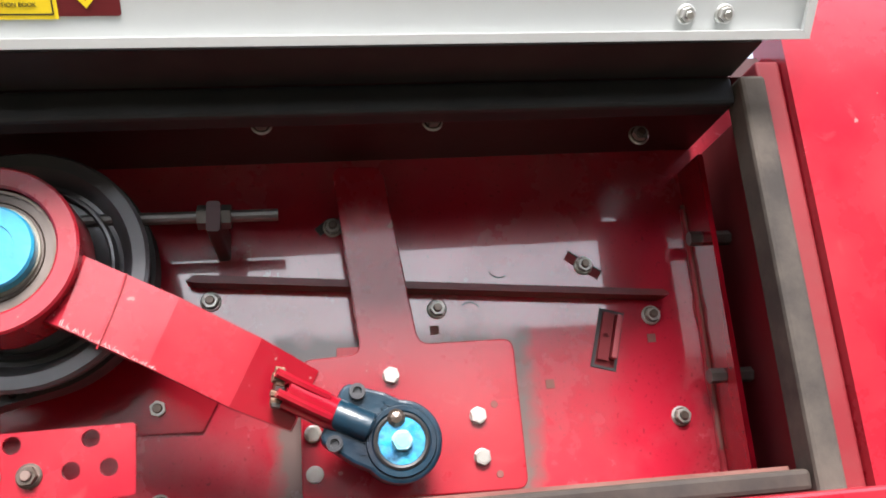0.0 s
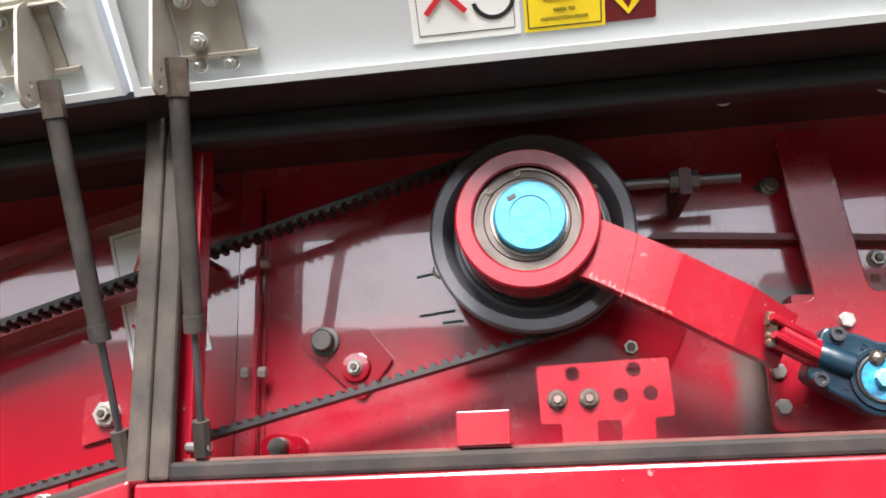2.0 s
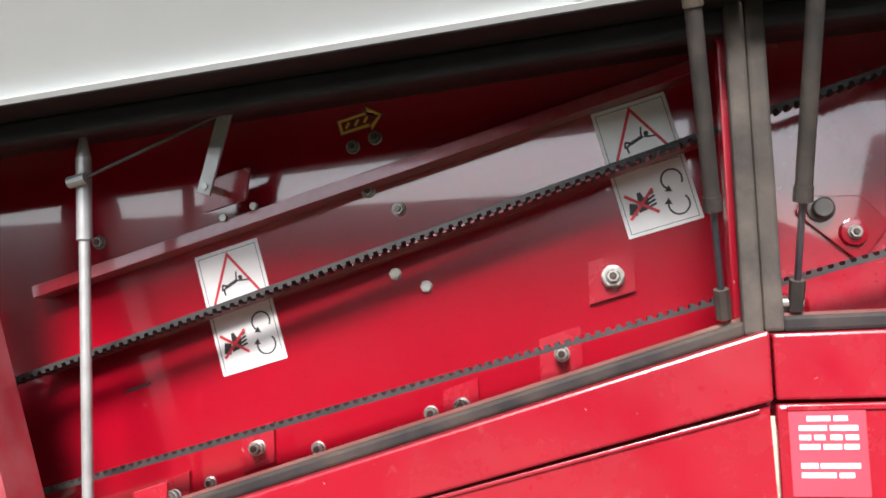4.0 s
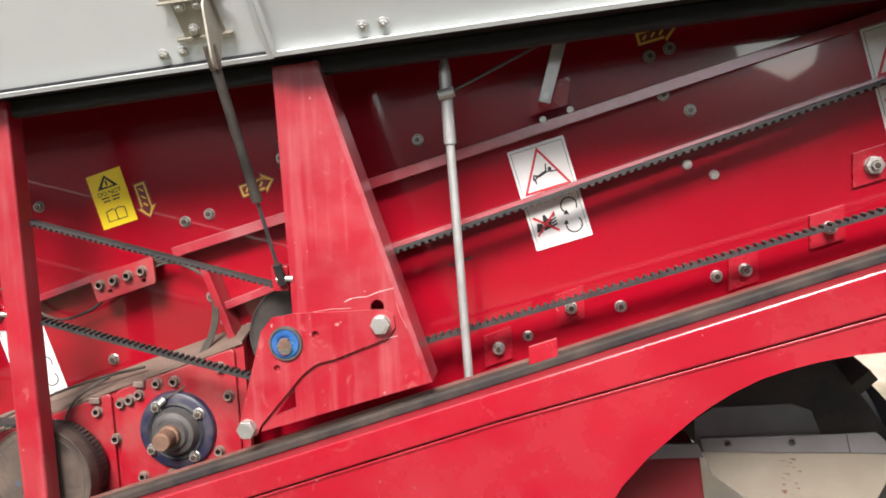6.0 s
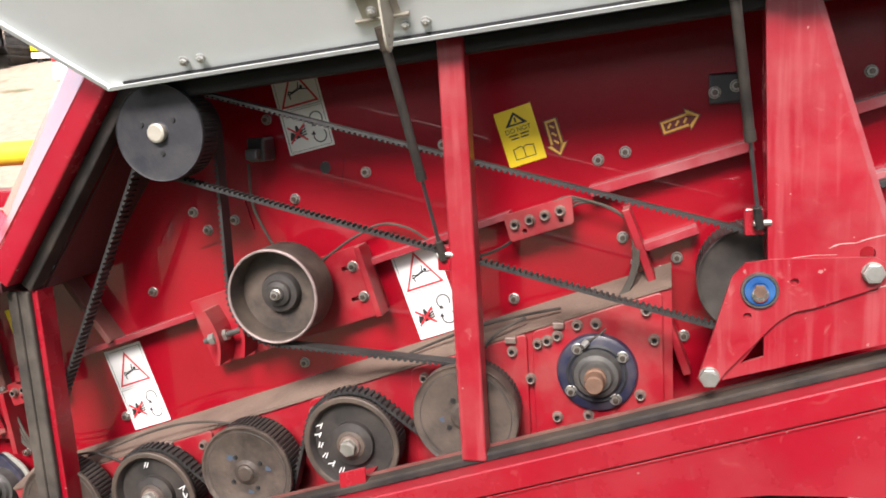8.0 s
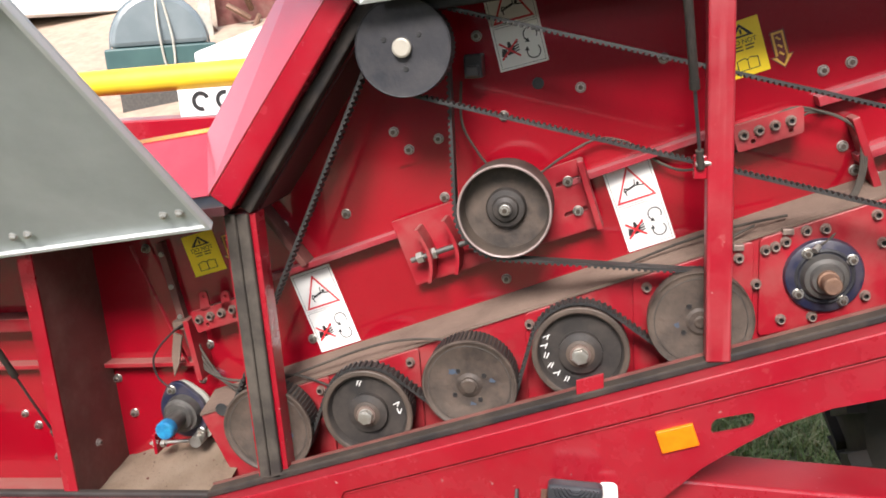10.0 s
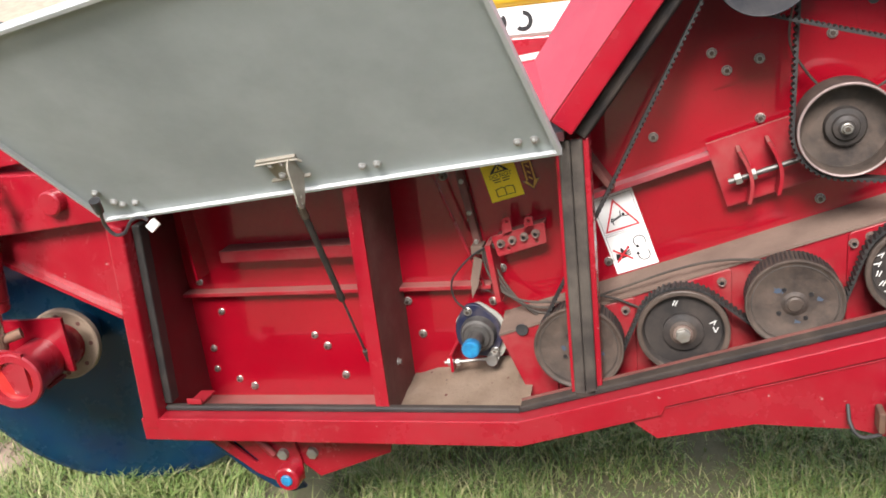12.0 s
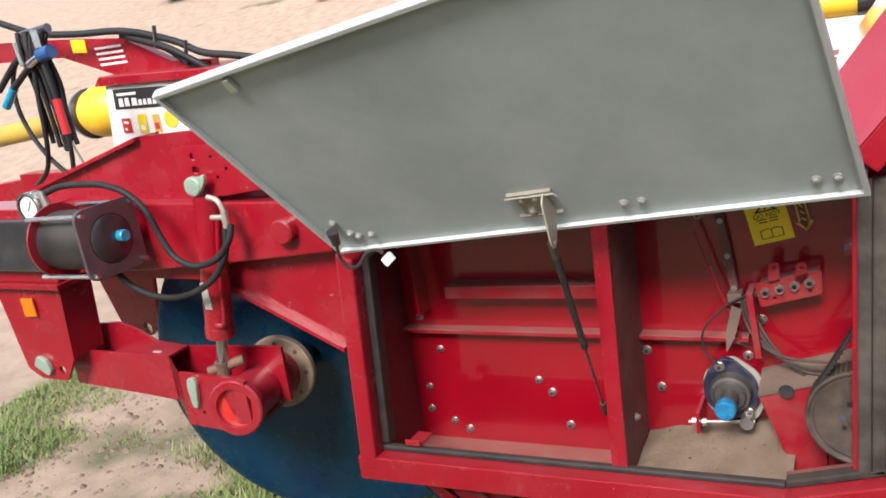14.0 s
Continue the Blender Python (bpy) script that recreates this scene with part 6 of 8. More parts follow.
# ---- red catch tabs on the sill ----
def tab(x0, x1, lift, label="small folded red catch tab on the sill"):
    z = sill((x0 + x1) / 2)
    s = sill(x1) - sill(x0)
    ob = thing("catch_tab", ((x0 + x1) / 2, 0.02, z), label, "catch", "catch tabs")
    x0, x1 = x0 + 0.007, x1 + 0.007
    part("face", plate([(x0, z - s / 2 + 0.007), (x1, z + s / 2 + 0.007), (x1, z + s / 2 + lift), (x0, z - s / 2 + lift)], -0.006, -0.002, (), 0.0012), M_RED, ob)
    part("foot", plate([(x0, z - s / 2 + 0.005), (x1, z + s / 2 + 0.005), (x1, z + s / 2 + 0.009), (x0, z - s / 2 + 0.009)], -0.0018, 0.06), M_RED, ob)


tab(2.802, 2.850, 0.037)
tab(1.792, 1.836, 0.036)
tab(0.715, 0.765, 0.036)
tab(-0.895, -0.855, 0.022)


# ---- rear compartment ----
pa = thing("drive_pulley", (AA[0], 0.13, AA[1]), "large glossy black pulley with red ring and blue shaft end", "pulley", "pulleys")
ma = at(AA[0], AA[1] + 0.004, 0.101)
part("wheel", lathe([(0.0, -0.02), (0.07, -0.02), (0.085, -0.018), (0.092, -0.004), (0.096, 0.0), (0.107, 0.0), (0.110, -0.003), (0.110, -0.006), (0.106, -0.018), (0.107, -0.019), (0.107, -0.052), (0.0, -0.052)], ma, 72), M_WORN, pa, smooth=True)
part("inner_rim", lathe([(0.0745, -0.012), (0.0765, -0.008), (0.079, -0.008), (0.081, -0.016), (0.0745, -0.019)], ma, 64), M_BLACK, pa, smooth=True)
part("red_ring", lathe([(0.054, 0.045), (0.056, 0.047), (0.070, 0.047), (0.072, 0.045), (0.072, -0.005), (0.054, -0.005)], at(AA[0] - 0.004, AA[1], 0.082), 64), M_RED, pa, "red painted bearing ring", smooth=True)
mr = at(AA[0] - 0.004, AA[1], 0.05)
part("bearing", lathe([(0.0, 0.006), (0.040, 0.006), (0.0525, 0.0062), (0.0539, 0.006), (0.0539, -0.02), (0.0, -0.02)], mr, 56), M_BEARING, pa, smooth=True)
part("circlip", join(prism(arc_band(0, 0, 0.0518, 0.0022, radians(142), radians(458), 40), 0.0062, 0.0082, mr),
                     *[prism(ring(0.0485 * math.cos(radians(a)), 0.0485 * math.sin(radians(a)), 0.0036, 12), 0.0062, 0.0084, mr, [ring(0.0485 * math.cos(radians(a)), 0.0485 * math.sin(radians(a)), 0.0014, 8)]) for a in (140, 99)]), M_DKNUT, pa)
for r0 in (0.0425,):
    part("seal_groove", lathe([(r0, 0.0064), (r0 + 0.0007, 0.0076), (r0 + 0.0014, 0.0064)], mr, 56), M_DKNUT, pa, smooth=True)
part("shaft_face", lathe([(0.0, 0.016), (0.020, 0.016), (0.0205, 0.0175), (0.034, 0.0175), (0.0358, 0.015), (0.0358, 0.0), (0.0, 0.0)], mr @ Matrix.Translation((0.003, 0, 0.003)), 48), M_CYAN, pa, "wet cyan-painted shaft end", smooth=True)
part("worn_ring", lathe([(0.0360, 0.0065), (0.0362, 0.0085), (0.0385, 0.0088), (0.0392, 0.0065)], mr @ Matrix.Translation((0.002, 0, 0)), 48), M_LUG, pa, "bare steel ring round the shaft end", smooth=True)
part("key", prism([(-0.022, 0.019), (-0.014, 0.023), (-0.012, 0.019), (-0.020, 0.015)], 0.0176, 0.0182, mr @ Matrix.Translation((0.003, 0, 0.003))), M_INK, pa)

arm = thing("crank_arm", (3.05, 0.07, 1.53), "red fabricated crank arm with white scratches", "arm")


def ribbon(st, thick):
    bm = bmesh.new()
    rows = []
    for (ax, az), (bx, bz), y in st:
        rows.append([bm.verts.new(p) for p in ((ax, y, az), (bx, y, bz), (bx, y + thick, bz), (ax, y + thick, az))])
    for r0, r1 in zip(rows, rows[1:]):
        for k in range(4):
            bm.faces.new((r0[k], r0[(k + 1) % 4], r1[(k + 1) % 4], r1[k]))
    bm.faces.new(rows[0])
    bm.faces.new(rows[-1][::-1])
    return bm


part("bar", ribbon([((2.93, 1.603), (2.914, 1.544), 0.052), ((2.956, 1.592), (2.938, 1.534), 0.046), ((3.03, 1.556), (3.006, 1.499), 0.052), ((3.096, 1.521), (3.069, 1.465), 0.064), ((3.142, 1.496), (3.117, 1.446), 0.094)], 0.022), M_RED, arm)
random.seed(5)
for i in range(44):
    t = i / 43
    x, z = 2.938 + 0.075 * t, 1.5345 - 0.0395 * t
    e = (1 - 0.75 * t) * random.uniform(0.001, 0.006)
    part("scratch", prism(stroke((x, z + 0.0005), (x + random.uniform(-0.002, 0.003), z + 0.0006 + e), random.uniform(0.0003, 0.0007)), -0.0455, -0.0452), M_CHIP, arm)
part("weld", tube([(2.988, 0.0485, 1.577), (2.982, 0.0485, 1.556), (2.973, 0.0485, 1.53), (2.967, 0.0485, 1.515)], 0.0010, 6), M_SCUFF, arm)
part("socket", tube([(3.112, 0.075, 1.478), (3.158, 0.098, 1.456)], 0.015, 18, False), M_RED, arm, smooth=True)
rw = random.Random(4)
for k in range(14):
    p = (3.104 + 0.006 * rw.random(), 0.066 + 0.008 * rw.random(), 1.466 + 0.0022 * k)
    part("weld_lump", tube([(p[0] - 0.003, p[1], p[2]), (p[0] + 0.004, p[1] + 0.002, p[2] - 0.001)], rw.uniform(0.0026, 0.0046), 7, False), M_RUST if k % 3 else M_DKSTEEL, arm)
for dz in (0.013, -0.004):
    part("rib", tube([(3.108, 0.060, 1.478 + dz), (3.130, 0.070, 1.467 + dz), (3.150, 0.082, 1.458 + dz)], 0.0042, 8), M_RED, arm)
part("threaded_neck", tube([(3.155, 0.098, 1.4575), (3.172, 0.104, 1.449)], 0.0115, 14, False), M_RUST, arm)

rend = thing("rod_end", (3.205, 0.11, 1.43), "dark blue-black cast rod end with clamp screws and cyan bearing", "rod end")
mre = at(3.211, 1.431, 0.125, radians(-26))
body = [(0.036 * math.cos(radians(a)), 0.036 * math.sin(radians(a))) for a in range(-115, 116, 10)] + [(-0.03, 0.033), (-0.062, 0.028), (-0.066, 0.022), (-0.066, -0.022), (-0.062, -0.028), (-0.03, -0.033)]
part("body", prism(body, 0.0, 0.034, mre, (), 0.003), M_ROD, rend)
for u, v in ((-0.052, 0.024), (-0.052, -0.024)):
    part("clamp_screw", lathe([(0.0, 0.002), (0.0035, 0.002), (0.004, 0.006), (0.007, 0.006), (0.0075, 0.0), (0.0, 0.0)], mre @ Matrix.Translation((u, v, 0.034)), 16), M_BLACK, rend)
part("ring_groove", lathe([(0.024, 0.001), (0.026, 0.003), (0.030, 0.003), (0.031, 0.0), (0.024, 0.0)], mre @ Matrix.Translation((0, 0, 0.0342)), 40), M_ROD, rend, smooth=True)
part("washer", lathe([(0.0, 0.003), (0.020, 0.003), (0.022, 0.001), (0.022, 0.0), (0.0, 0.0)], mre @ Matrix.Translation((0, 0, 0.0345)), 36), M_CYANB, rend, "cyan-painted bearing face", smooth=True)
for u, v, du, dv in ((-0.022, 0.024, 0.010, 0.0), (-0.022, 0.019, 0.010, 0.0), (-0.0265, 0.0215, 0.0, 0.006), (-0.024, -0.022, 0.009, 0.004), (-0.024, -0.019, 0.009, -0.005)):
    part("cast_mark", prism(stroke((u - du / 2, v - dv / 2), (u + du / 2, v + dv / 2), 0.0014), 0.0338, 0.0350, mre), M_ROD, rend)
fix("bolt", mesh_of("bolt_painted", hex_bolt(0.78), M_CYANZ), 0, 0, 0, rend, 0.4, mre @ Matrix.Translation((0.0, 0.0, 0.0378)))
part("barrel", lathe([(0.0, -0.017), (0.0125, -0.017), (0.0135, -0.015), (0.0135, 0.016), (0.012, 0.018), (0.0, 0.018)], mre @ Matrix.Translation((-0.046, 0, 0.032)) @ Matrix.Rotation(radians(90), 4, "Y"), 28), M_ROD, rend, smooth=True)
part("dirt_ring", lathe([(0.0205, 0.0376), (0.0225, 0.0385), (0.0245, 0.0372)], mre, 40), M_INK, rend, "greasy dirt ring", smooth=True)
part("grease_lump", lathe([(0.0, 0.006), (0.005, 0.0045), (0.008, 0.001), (0.006, 0.0), (0.0, 0.0)], mre @ Matrix.Translation((-0.012, 0.016, 0.0378)), 9), M_DKNUT, rend)

mp = thing("bearing_plate", (3.236, 0.17, 1.39), "red mounting plate with rounded corners and white-zinc bolts", "plate")
part("plate", plate(rounded([(3.124, 1.385), (3.337, 1.385), (3.335, 1.5305), (3.240, 1.529), (3.213, 1.718), (3.161, 1.718), (3.183, 1.522), (3.124, 1.518)], 0.012), 0.165, 0.173, (), 0.0015), M_RED, mp)
for x, z in ((3.211, 1.499), (3.293, 1.456), (3.294, 1.417), (3.136, 1.411), (3.135, 1.448)):
    fix("bolt", ME_BOLT, x, z, 0.165, mp, x * 11)
for x, z in ((3.31, 1.466), (3.31, 1.40)):
    part("hole", lathe([(0, 0.0004), (0.0032, 0.0004), (0.0037, 0.0), (0, 0)], at(x, z, 0.165), 12), M_BROWN, mp)
part("spacer", box(3.16, 3.31, 0.173, WY, 1.40, 1.53), M_REDD, mp)

# rib coloured dark maroon for the shade on its underside
rib = part("stiffener", plate([(3.014, 1.606), (3.022, 1.612), (3.508, 1.579), (3.515, 1.574), (3.508, 1.572), (3.022, 1.604)], 0.182, WY), M_MAROON, wall, "long folded stiffening rib")
for x, z in ((3.262, 1.55), (3.379, 1.488), (3.496, 1.531)):
    part("square_hole", box(x - 0.0045, x + 0.0045, WY - 0.0012, WY, z - 0.0045, z + 0.0045), M_BROWN, wall)
part("slot", plate(stroke((3.412, 1.626), (3.447, 1.602), 0.010), WY - 0.0012, WY), M_REDM, wall)
part("slot_edge", plate(stroke((3.4145, 1.6305), (3.4495, 1.6065), 0.0018), WY - 0.0014, WY), M_INK, wall)
for x, z, a0 in ((3.301, 1.566, 0.6), (3.336, 1.616, 3.6), (3.19, 1.571, 0.9), (3.11, 1.52, 0.7)):
    part("scuff_arc", prism(arc_band(0, 0, 0.012, 0.0011, a0, a0 + 1.7, 8), 0.0002, 0.0005, at(x, z, WY)), M_INK, wall)
part("slot", plate(stroke((3.145, 1.66), (3.16, 1.672), 0.010), WY - 0.0012, WY), M_INK, wall)
cb_ = part("clip_bracket", plate([(3.4425, 1.566), (3.4685, 1.559), (3.4515, 1.497), (3.4245, 1.504)], WY - 0.0012, WY, ([(3.4455, 1.5625), (3.4645, 1.5575), (3.4495, 1.5005), (3.4285, 1.506)],)), M_INK, wall, "dark edge of a punched window")
part("window_floor", plate([(3.4455, 1.5625), (3.4645, 1.5575), (3.4495, 1.5005), (3.4285, 1.506)], WY - 0.0008, WY - 0.0002), M_REDM, cb_)
part("tab", plate([(3.4575, 1.5565), (3.4635, 1.5545), (3.4505, 1.5085), (3.4445, 1.5105)], 0.192, WY - 0.001, (), 0.001), M_LIP, cb_, "bent-out red tab")
part("tab_face", plate([(3.4445, 1.560), (3.4560, 1.557), (3.4430, 1.508), (3.4310, 1.511)], 0.199, 0.2010, (ring(3.444, 1.535, 0.003, 10),)), M_REDM, cb_)
fl = part("flange", join(box(3.556, 3.562, 0.15, WY, 1.31, 1.72), box(3.562, 3.575, 0.198, WY, 1.31, 1.72)), M_WALL, wall, "welded upright flange")
random.seed(23)
part("weld_bead", tube([(3.5535 + random.uniform(-0.0012, 0.0012), WY - 0.002, 1.325 + 0.0125 * k) for k in range(29)], 0.0032, 8), M_SCUFF, wall, "rough welded bead")
part("spare_bolt_hole", lathe([(0, 0.0006), (0.003, 0.0006), (0.0035, 0), (0, 0)], at(3.33, 1.59, WY), 10), M_INK, wall)
for x, z in ((3.572, 1.632), (3.57, 1.483)):
    part("bolt", tube([(x - 0.03, 0.175, z), (x + 0.016, 0.175, z)], 0.008, 6, False), M_DKSTEEL, fl)
part("weld", tube([(3.5545, 0.202, 1.68), (3.556, 0.202, 1.60), (3.554, 0.202, 1.50), (3.553, 0.202, 1.41)], 0.0028, 6), M_BROWN, wall)
fl2 = part("flange", join(box(2.553, 2.557, 0.185, WY, 1.36, 1.70), box(2.535, 2.553, 0.198, WY, 1.36, 1.70)), M_WALLR, wall, "welded upright flange")
part("weld_bead", tube([(2.5605 + random.uniform(-0.001, 0.001), WY - 0.001, 1.365 + 0.0125 * k) for k in range(27)], 0.0026, 8), M_SCUFF, wall, "rough welded bead")
for x, z in ((2.546, 1.470), (2.566, 1.470), (2.566, 1.60)):
    part("bolt", tube([(x - 0.004, 0.180, z), (x + 0.005, 0.180, z)], 0.007, 6, False), M_ZINC, fl2)

tr = thing("threaded_rod", (3.05, 0.12, 1.65), "dark threaded tension rod with two lock nuts", "rod")
part("rod", tube([(2.93, 0.12, 1.649), (3.108, 0.12, 1.651)], 0.0058, 12, False), M_DKSTEEL, tr)
part("lock_nut", tube([(3.034, 0.12, 1.650), (3.043, 0.12, 1.650)], 0.0115, 6, False), M_DKSTEEL, tr)
part("lock_nut", tube([(3.056, 0.12, 1.650), (3.065, 0.12, 1.650)], 0.0115, 6, False), M_DKSTEEL, tr)
part("lug", plate(rounded([(3.043, 1.632), (3.056, 1.632), (3.056, 1.662), (3.043, 1.662)], 0.004), 0.108, WY), M_SOFFIT, tr)

pb = thing("hole_plate", (2.944, 0.03, 1.38), "red folded plate with holes, feet and two capped bolts", "bracket")
hl = [ring(x, z, 0.0068, 14) for x, z in ((2.915, 1.441), (2.971, 1.443), (2.958, 1.420), (2.985, 1.421))]
part("plate", plate(rounded([(2.884, 1.396), (2.903, 1.396), (2.903, 1.374), (2.935, 1.374), (2.935, 1.398), (2.957, 1.398), (2.957, 1.374), (2.987, 1.374), (2.987, 1.399), (3.005, 1.400), (3.003, 1.453), (2.882, 1.449)], 0.003), 0.028, 0.033, hl), M_RED, pb)
for x, z in ((2.900, 1.418), (2.929, 1.418)):
    fix("bolt", ME_NUT_D, x, z, 0.028, pb)
bp = part("mount_plate", plate(rounded([(2.605, 1.502), (2.615, 1.523), (2.685, 1.520), (2.718, 1.482), (2.68, 1.434)], 0.008), WY - 0.007, WY, (), 0.001), M_WALL, wall, "teardrop red plate with two bosses")
part("boss", lathe([(0, 0.02), (0.011, 0.02), (0.0125, 0.018), (0.0125, 0.006), (0.017, 0.005), (0.017, 0), (0, 0)], at(2.636, 1.505, WY - 0.007), 24), M_DKSTEEL, bp)
part("boss", lathe([(0, 0.008), (0.016, 0.007), (0.018, 0), (0, 0)], at(2.673, 1.473, WY - 0.007), 24), M_WALL, bp)
fix("nut", ME_NUT_S, 2.673, 1.473, WY - 0.015, bp)
bp = part("mount_plate", plate(rounded([(2.56, 1.36), (2.615, 1.36), (2.615, 1.395), (2.575, 1.402), (2.56, 1.395)], 0.01), WY - 0.006, WY), M_WALL, wall)
part("boss", lathe([(0, 0.016), (0.010, 0.016), (0.011, 0), (0, 0)], at(2.583, 1.386, WY - 0.006), 20), M_DKSTEEL, bp)
part("backing_plate", plate([(2.80, 1.46), (3.03, 1.46), (3.06, 1.52), (3.02, 1.57), (2.80, 1.56)], WY - 0.004, WY), M_WALL, wall)
fix("nut", ME_NUT, 2.775, 1.585, WY, wall)
for a, b in (((2.745, 1.578), (2.775, 1.583)), ((2.748, 1.531), (2.79, 1.536)), ((2.775, 1.522), (2.81, 1.524))):
    part("slot", plate(stroke(a, b, 0.003), WY - 0.001, WY), M_INK, wall)
part("axle", tube([(AA[0], 0.12, AA[1]), (AA[0], WY, AA[1])], 0.03, 24, False), M_DKSTEEL, pa)


# ---- small front compartment ----
cp = thing("partition_post", (-0.37, 0.1, 0.5), "red angle post with a dust-caked brown inner face", "post")
part("front_flange", box(-0.391, -0.358, 0.0, 0.006, 0.50, 1.16, 0.001), M_RED, cp)
part("web", box(-0.3645, -0.3585, 0.0065, WY, 0.50, 1.16), M_BROWN, cp)
fix("bolt", ME_NUT_S, 0, 0, 0, cp, 0, Matrix.Translation((-0.3585, 0.10, 0.66)) @ Matrix.Rotation(radians(90), 4, "Y"))
for a, b, w_, d in (((-0.955, 0.802), (-0.367, 0.816), 0.010, 0.035), ((-0.357, 0.816), (-0.13, 0.822), 0.010, 0.035), ((-0.81, 0.915), (-0.392, 0.928), 0.03, 0.055)):
    part("stiffener", bar(a, b, w_, WY - d, WY, 0.001), M_REDD, wall, "folded red lip with dust on top")
part("stiffener", plate([(-0.905, 1.09), (-0.90, 1.09), (-0.885, 0.853), (-0.892, 0.853)], 0.15, WY), M_WALL, wall)
part("stiffener", tube([(-0.240, 0.17, 1.10), (-0.146, 0.17, 0.826)], 0.0032, 8, False), M_RED, wall, "thin red stay rod")
sb_ = part("stiffener", bar((-0.182, 1.10), (-0.152, 0.905), 0.016, 0.185, WY), M_BROWN, wall)
for x, z in ((-0.178, 1.075), (-0.167, 1.0), (-0.157, 0.93)):
    fix("bolt", ME_BOLT_S, x, z, 0.185, sb_)
part("stiffener", bar((-0.122, 0.935), (-0.108, 0.796), 0.012, 0.14, WY), M_REDD, wall)
part("gusset", plate([(-0.171, 0.803), (-0.154, 0.835), (-0.138, 0.898), (-0.157, 0.906), (-0.170, 0.85)], 0.145, 0.150), M_DUST, wall, "small dust-covered plate")


def heap():
    """Soil banked up against the wall of the small compartment, with loose crumbs on it."""
    n, k = 26, 14

    def soil(i, j):
        return Vector((-0.357 + 0.315 * i / n, 0.012 + (WY - 0.012) * j / k,
                       0.552 + 0.012 * i / n + (0.02 + 0.045 * min(1, 1.4 * i / n) * (1 if i < n * 0.9 else 0.7)) * (j / k) + 0.004 * noise.noise((i * 0.3, j * 0.3, 1.0))))

    ob = thing("soil_layer", (-0.2, 0.1, 0.55), "sloping layer of fine pale brown soil dust with crumbs", "soil")
    bm = bmesh.new()
    g = [[bm.verts.new(soil(i, j)) for j in range(k + 1)] for i in range(n + 1)]
    for i in range(n):
        for j in range(k):
            bm.faces.new((g[i][j], g[i + 1][j], g[i + 1][j + 1], g[i][j + 1]))
    bmesh.ops.solidify(bm, geom=bm.faces[:], thickness=0.03)
    part("layer", bm, M_HEAP, ob, smooth=True)
    rc = random.Random(8)
    for _ in range(26):
        c, r = soil(rc.randint(2, n - 2), rc.randint(1, k - 1)), 0.0012 + 0.0035 * rc.random() ** 3
        bm = bmesh.new()
        bmesh.ops.create_icosphere(bm, subdivisions=1, radius=r)
        bm.transform(Matrix.Translation(c) @ Matrix.Rotation(rc.uniform(0, 3), 4, "Z") @ Matrix.Diagonal((1.0, rc.uniform(0.6, 1.0), rc.uniform(0.5, 0.8), 1)))
        part("crumb", bm, M_BROWN if rc.random() < 0.4 else M_SOIL, ob)


heap()
hc = thing("bearing_hub", (-0.17, 0.16, 0.71), "navy oval flange bearing with a wet blue shaft stub", "bearing")
mhc = at(-0.166, 0.712, 0.165)
part("flange", prism(rounded([(-0.055, -0.03), (-0.02, -0.06), (0.03, -0.062), (0.058, -0.02), (0.05, 0.03), (0.0, 0.075), (-0.03, 0.07), (-0.058, 0.02)], 0.02), 0.0, 0.012, mhc, (), 0.002), M_NAVY, hc)
part("backing", prism(rounded([(-0.05, -0.055), (0.045, -0.075), (0.07, -0.02), (0.055, 0.04), (0.0, 0.078), (-0.06, 0.03)], 0.02), -0.006, -0.001, mhc), M_GALV, hc)
part("housing", lathe([(0.0, 0.04), (0.03, 0.04), (0.034, 0.034), (0.040, 0.032), (0.044, 0.012), (0.0, 0.012)], mhc, 36), M_DKSTEEL, hc, smooth=True)
part("shaft", lathe([(0.0, 0.10), (0.0, 0.10), (0.019, 0.10), (0.019, 0.04), (0.0, 0.04)], mhc, 28), M_DKSTEEL, hc, smooth=True)
part("shaft_tip", lathe([(0.0, 0.108), (0.018, 0.108), (0.021, 0.104), (0.021, 0.085), (0.0, 0.085)], mhc, 28), M_CYANF, hc, "wet blue-painted tip", smooth=True)
for u, v in ((-0.022, 0.055), (0.035, -0.047)):
    fix("bolt", ME_NUT, 0, 0, 0, hc, 0.2, mhc @ Matrix.Translation((u, v, 0.012)))
tie = thing("tie_screw", (-0.19, 0.14, 0.645), "thin zinc tie screw with nuts on a red lug", "screw")
part("screw", tube([(-0.255, 0.14, 0.638), (-0.12, 0.14, 0.652)], 0.004, 10, False), M_ZINC, tie)
part("lug", box(-0.236, -0.229, 0.12, WY, 0.622, 0.67, 0.001), M_RED, tie)
for x in (-0.247, -0.226):
    part("nut", tube([(x, 0.14, 0.6395), (x + 0.009, 0.14, 0.6404)], 0.009, 6, False), M_ZINC, tie)
part("end_block", tube([(-0.135, 0.125, 0.652), (-0.135, 0.155, 0.652)], 0.014, 12, False), M_ZINC, tie)
part("nut_mount", box(-0.168, -0.140, 0.165, WY, 0.905, 0.925, 0.002), M_DUST, tie)
for k in range(4):
    tagged(part("hose", tube([(-0.09 + 0.022 * k, 0.156, 0.935), (-0.135 + 0.006 * k, 0.165, 0.92), (-0.135 + 0.008 * k, 0.165, 0.87), (-0.105 + 0.01 * k, 0.16, 0.818 - 0.004 * k), (-0.05 + 0.01 * k, 0.15, 0.795 - 0.012 * k), (0.03, 0.13, 0.80 - 0.014 * k), (0.07, 0.12, 0.79 - 0.012 * k)], 0.0030, 8), M_RUBD, smooth=True),
           "thin dusty black grease hose hanging in a bundle", "hose", "grease hoses")
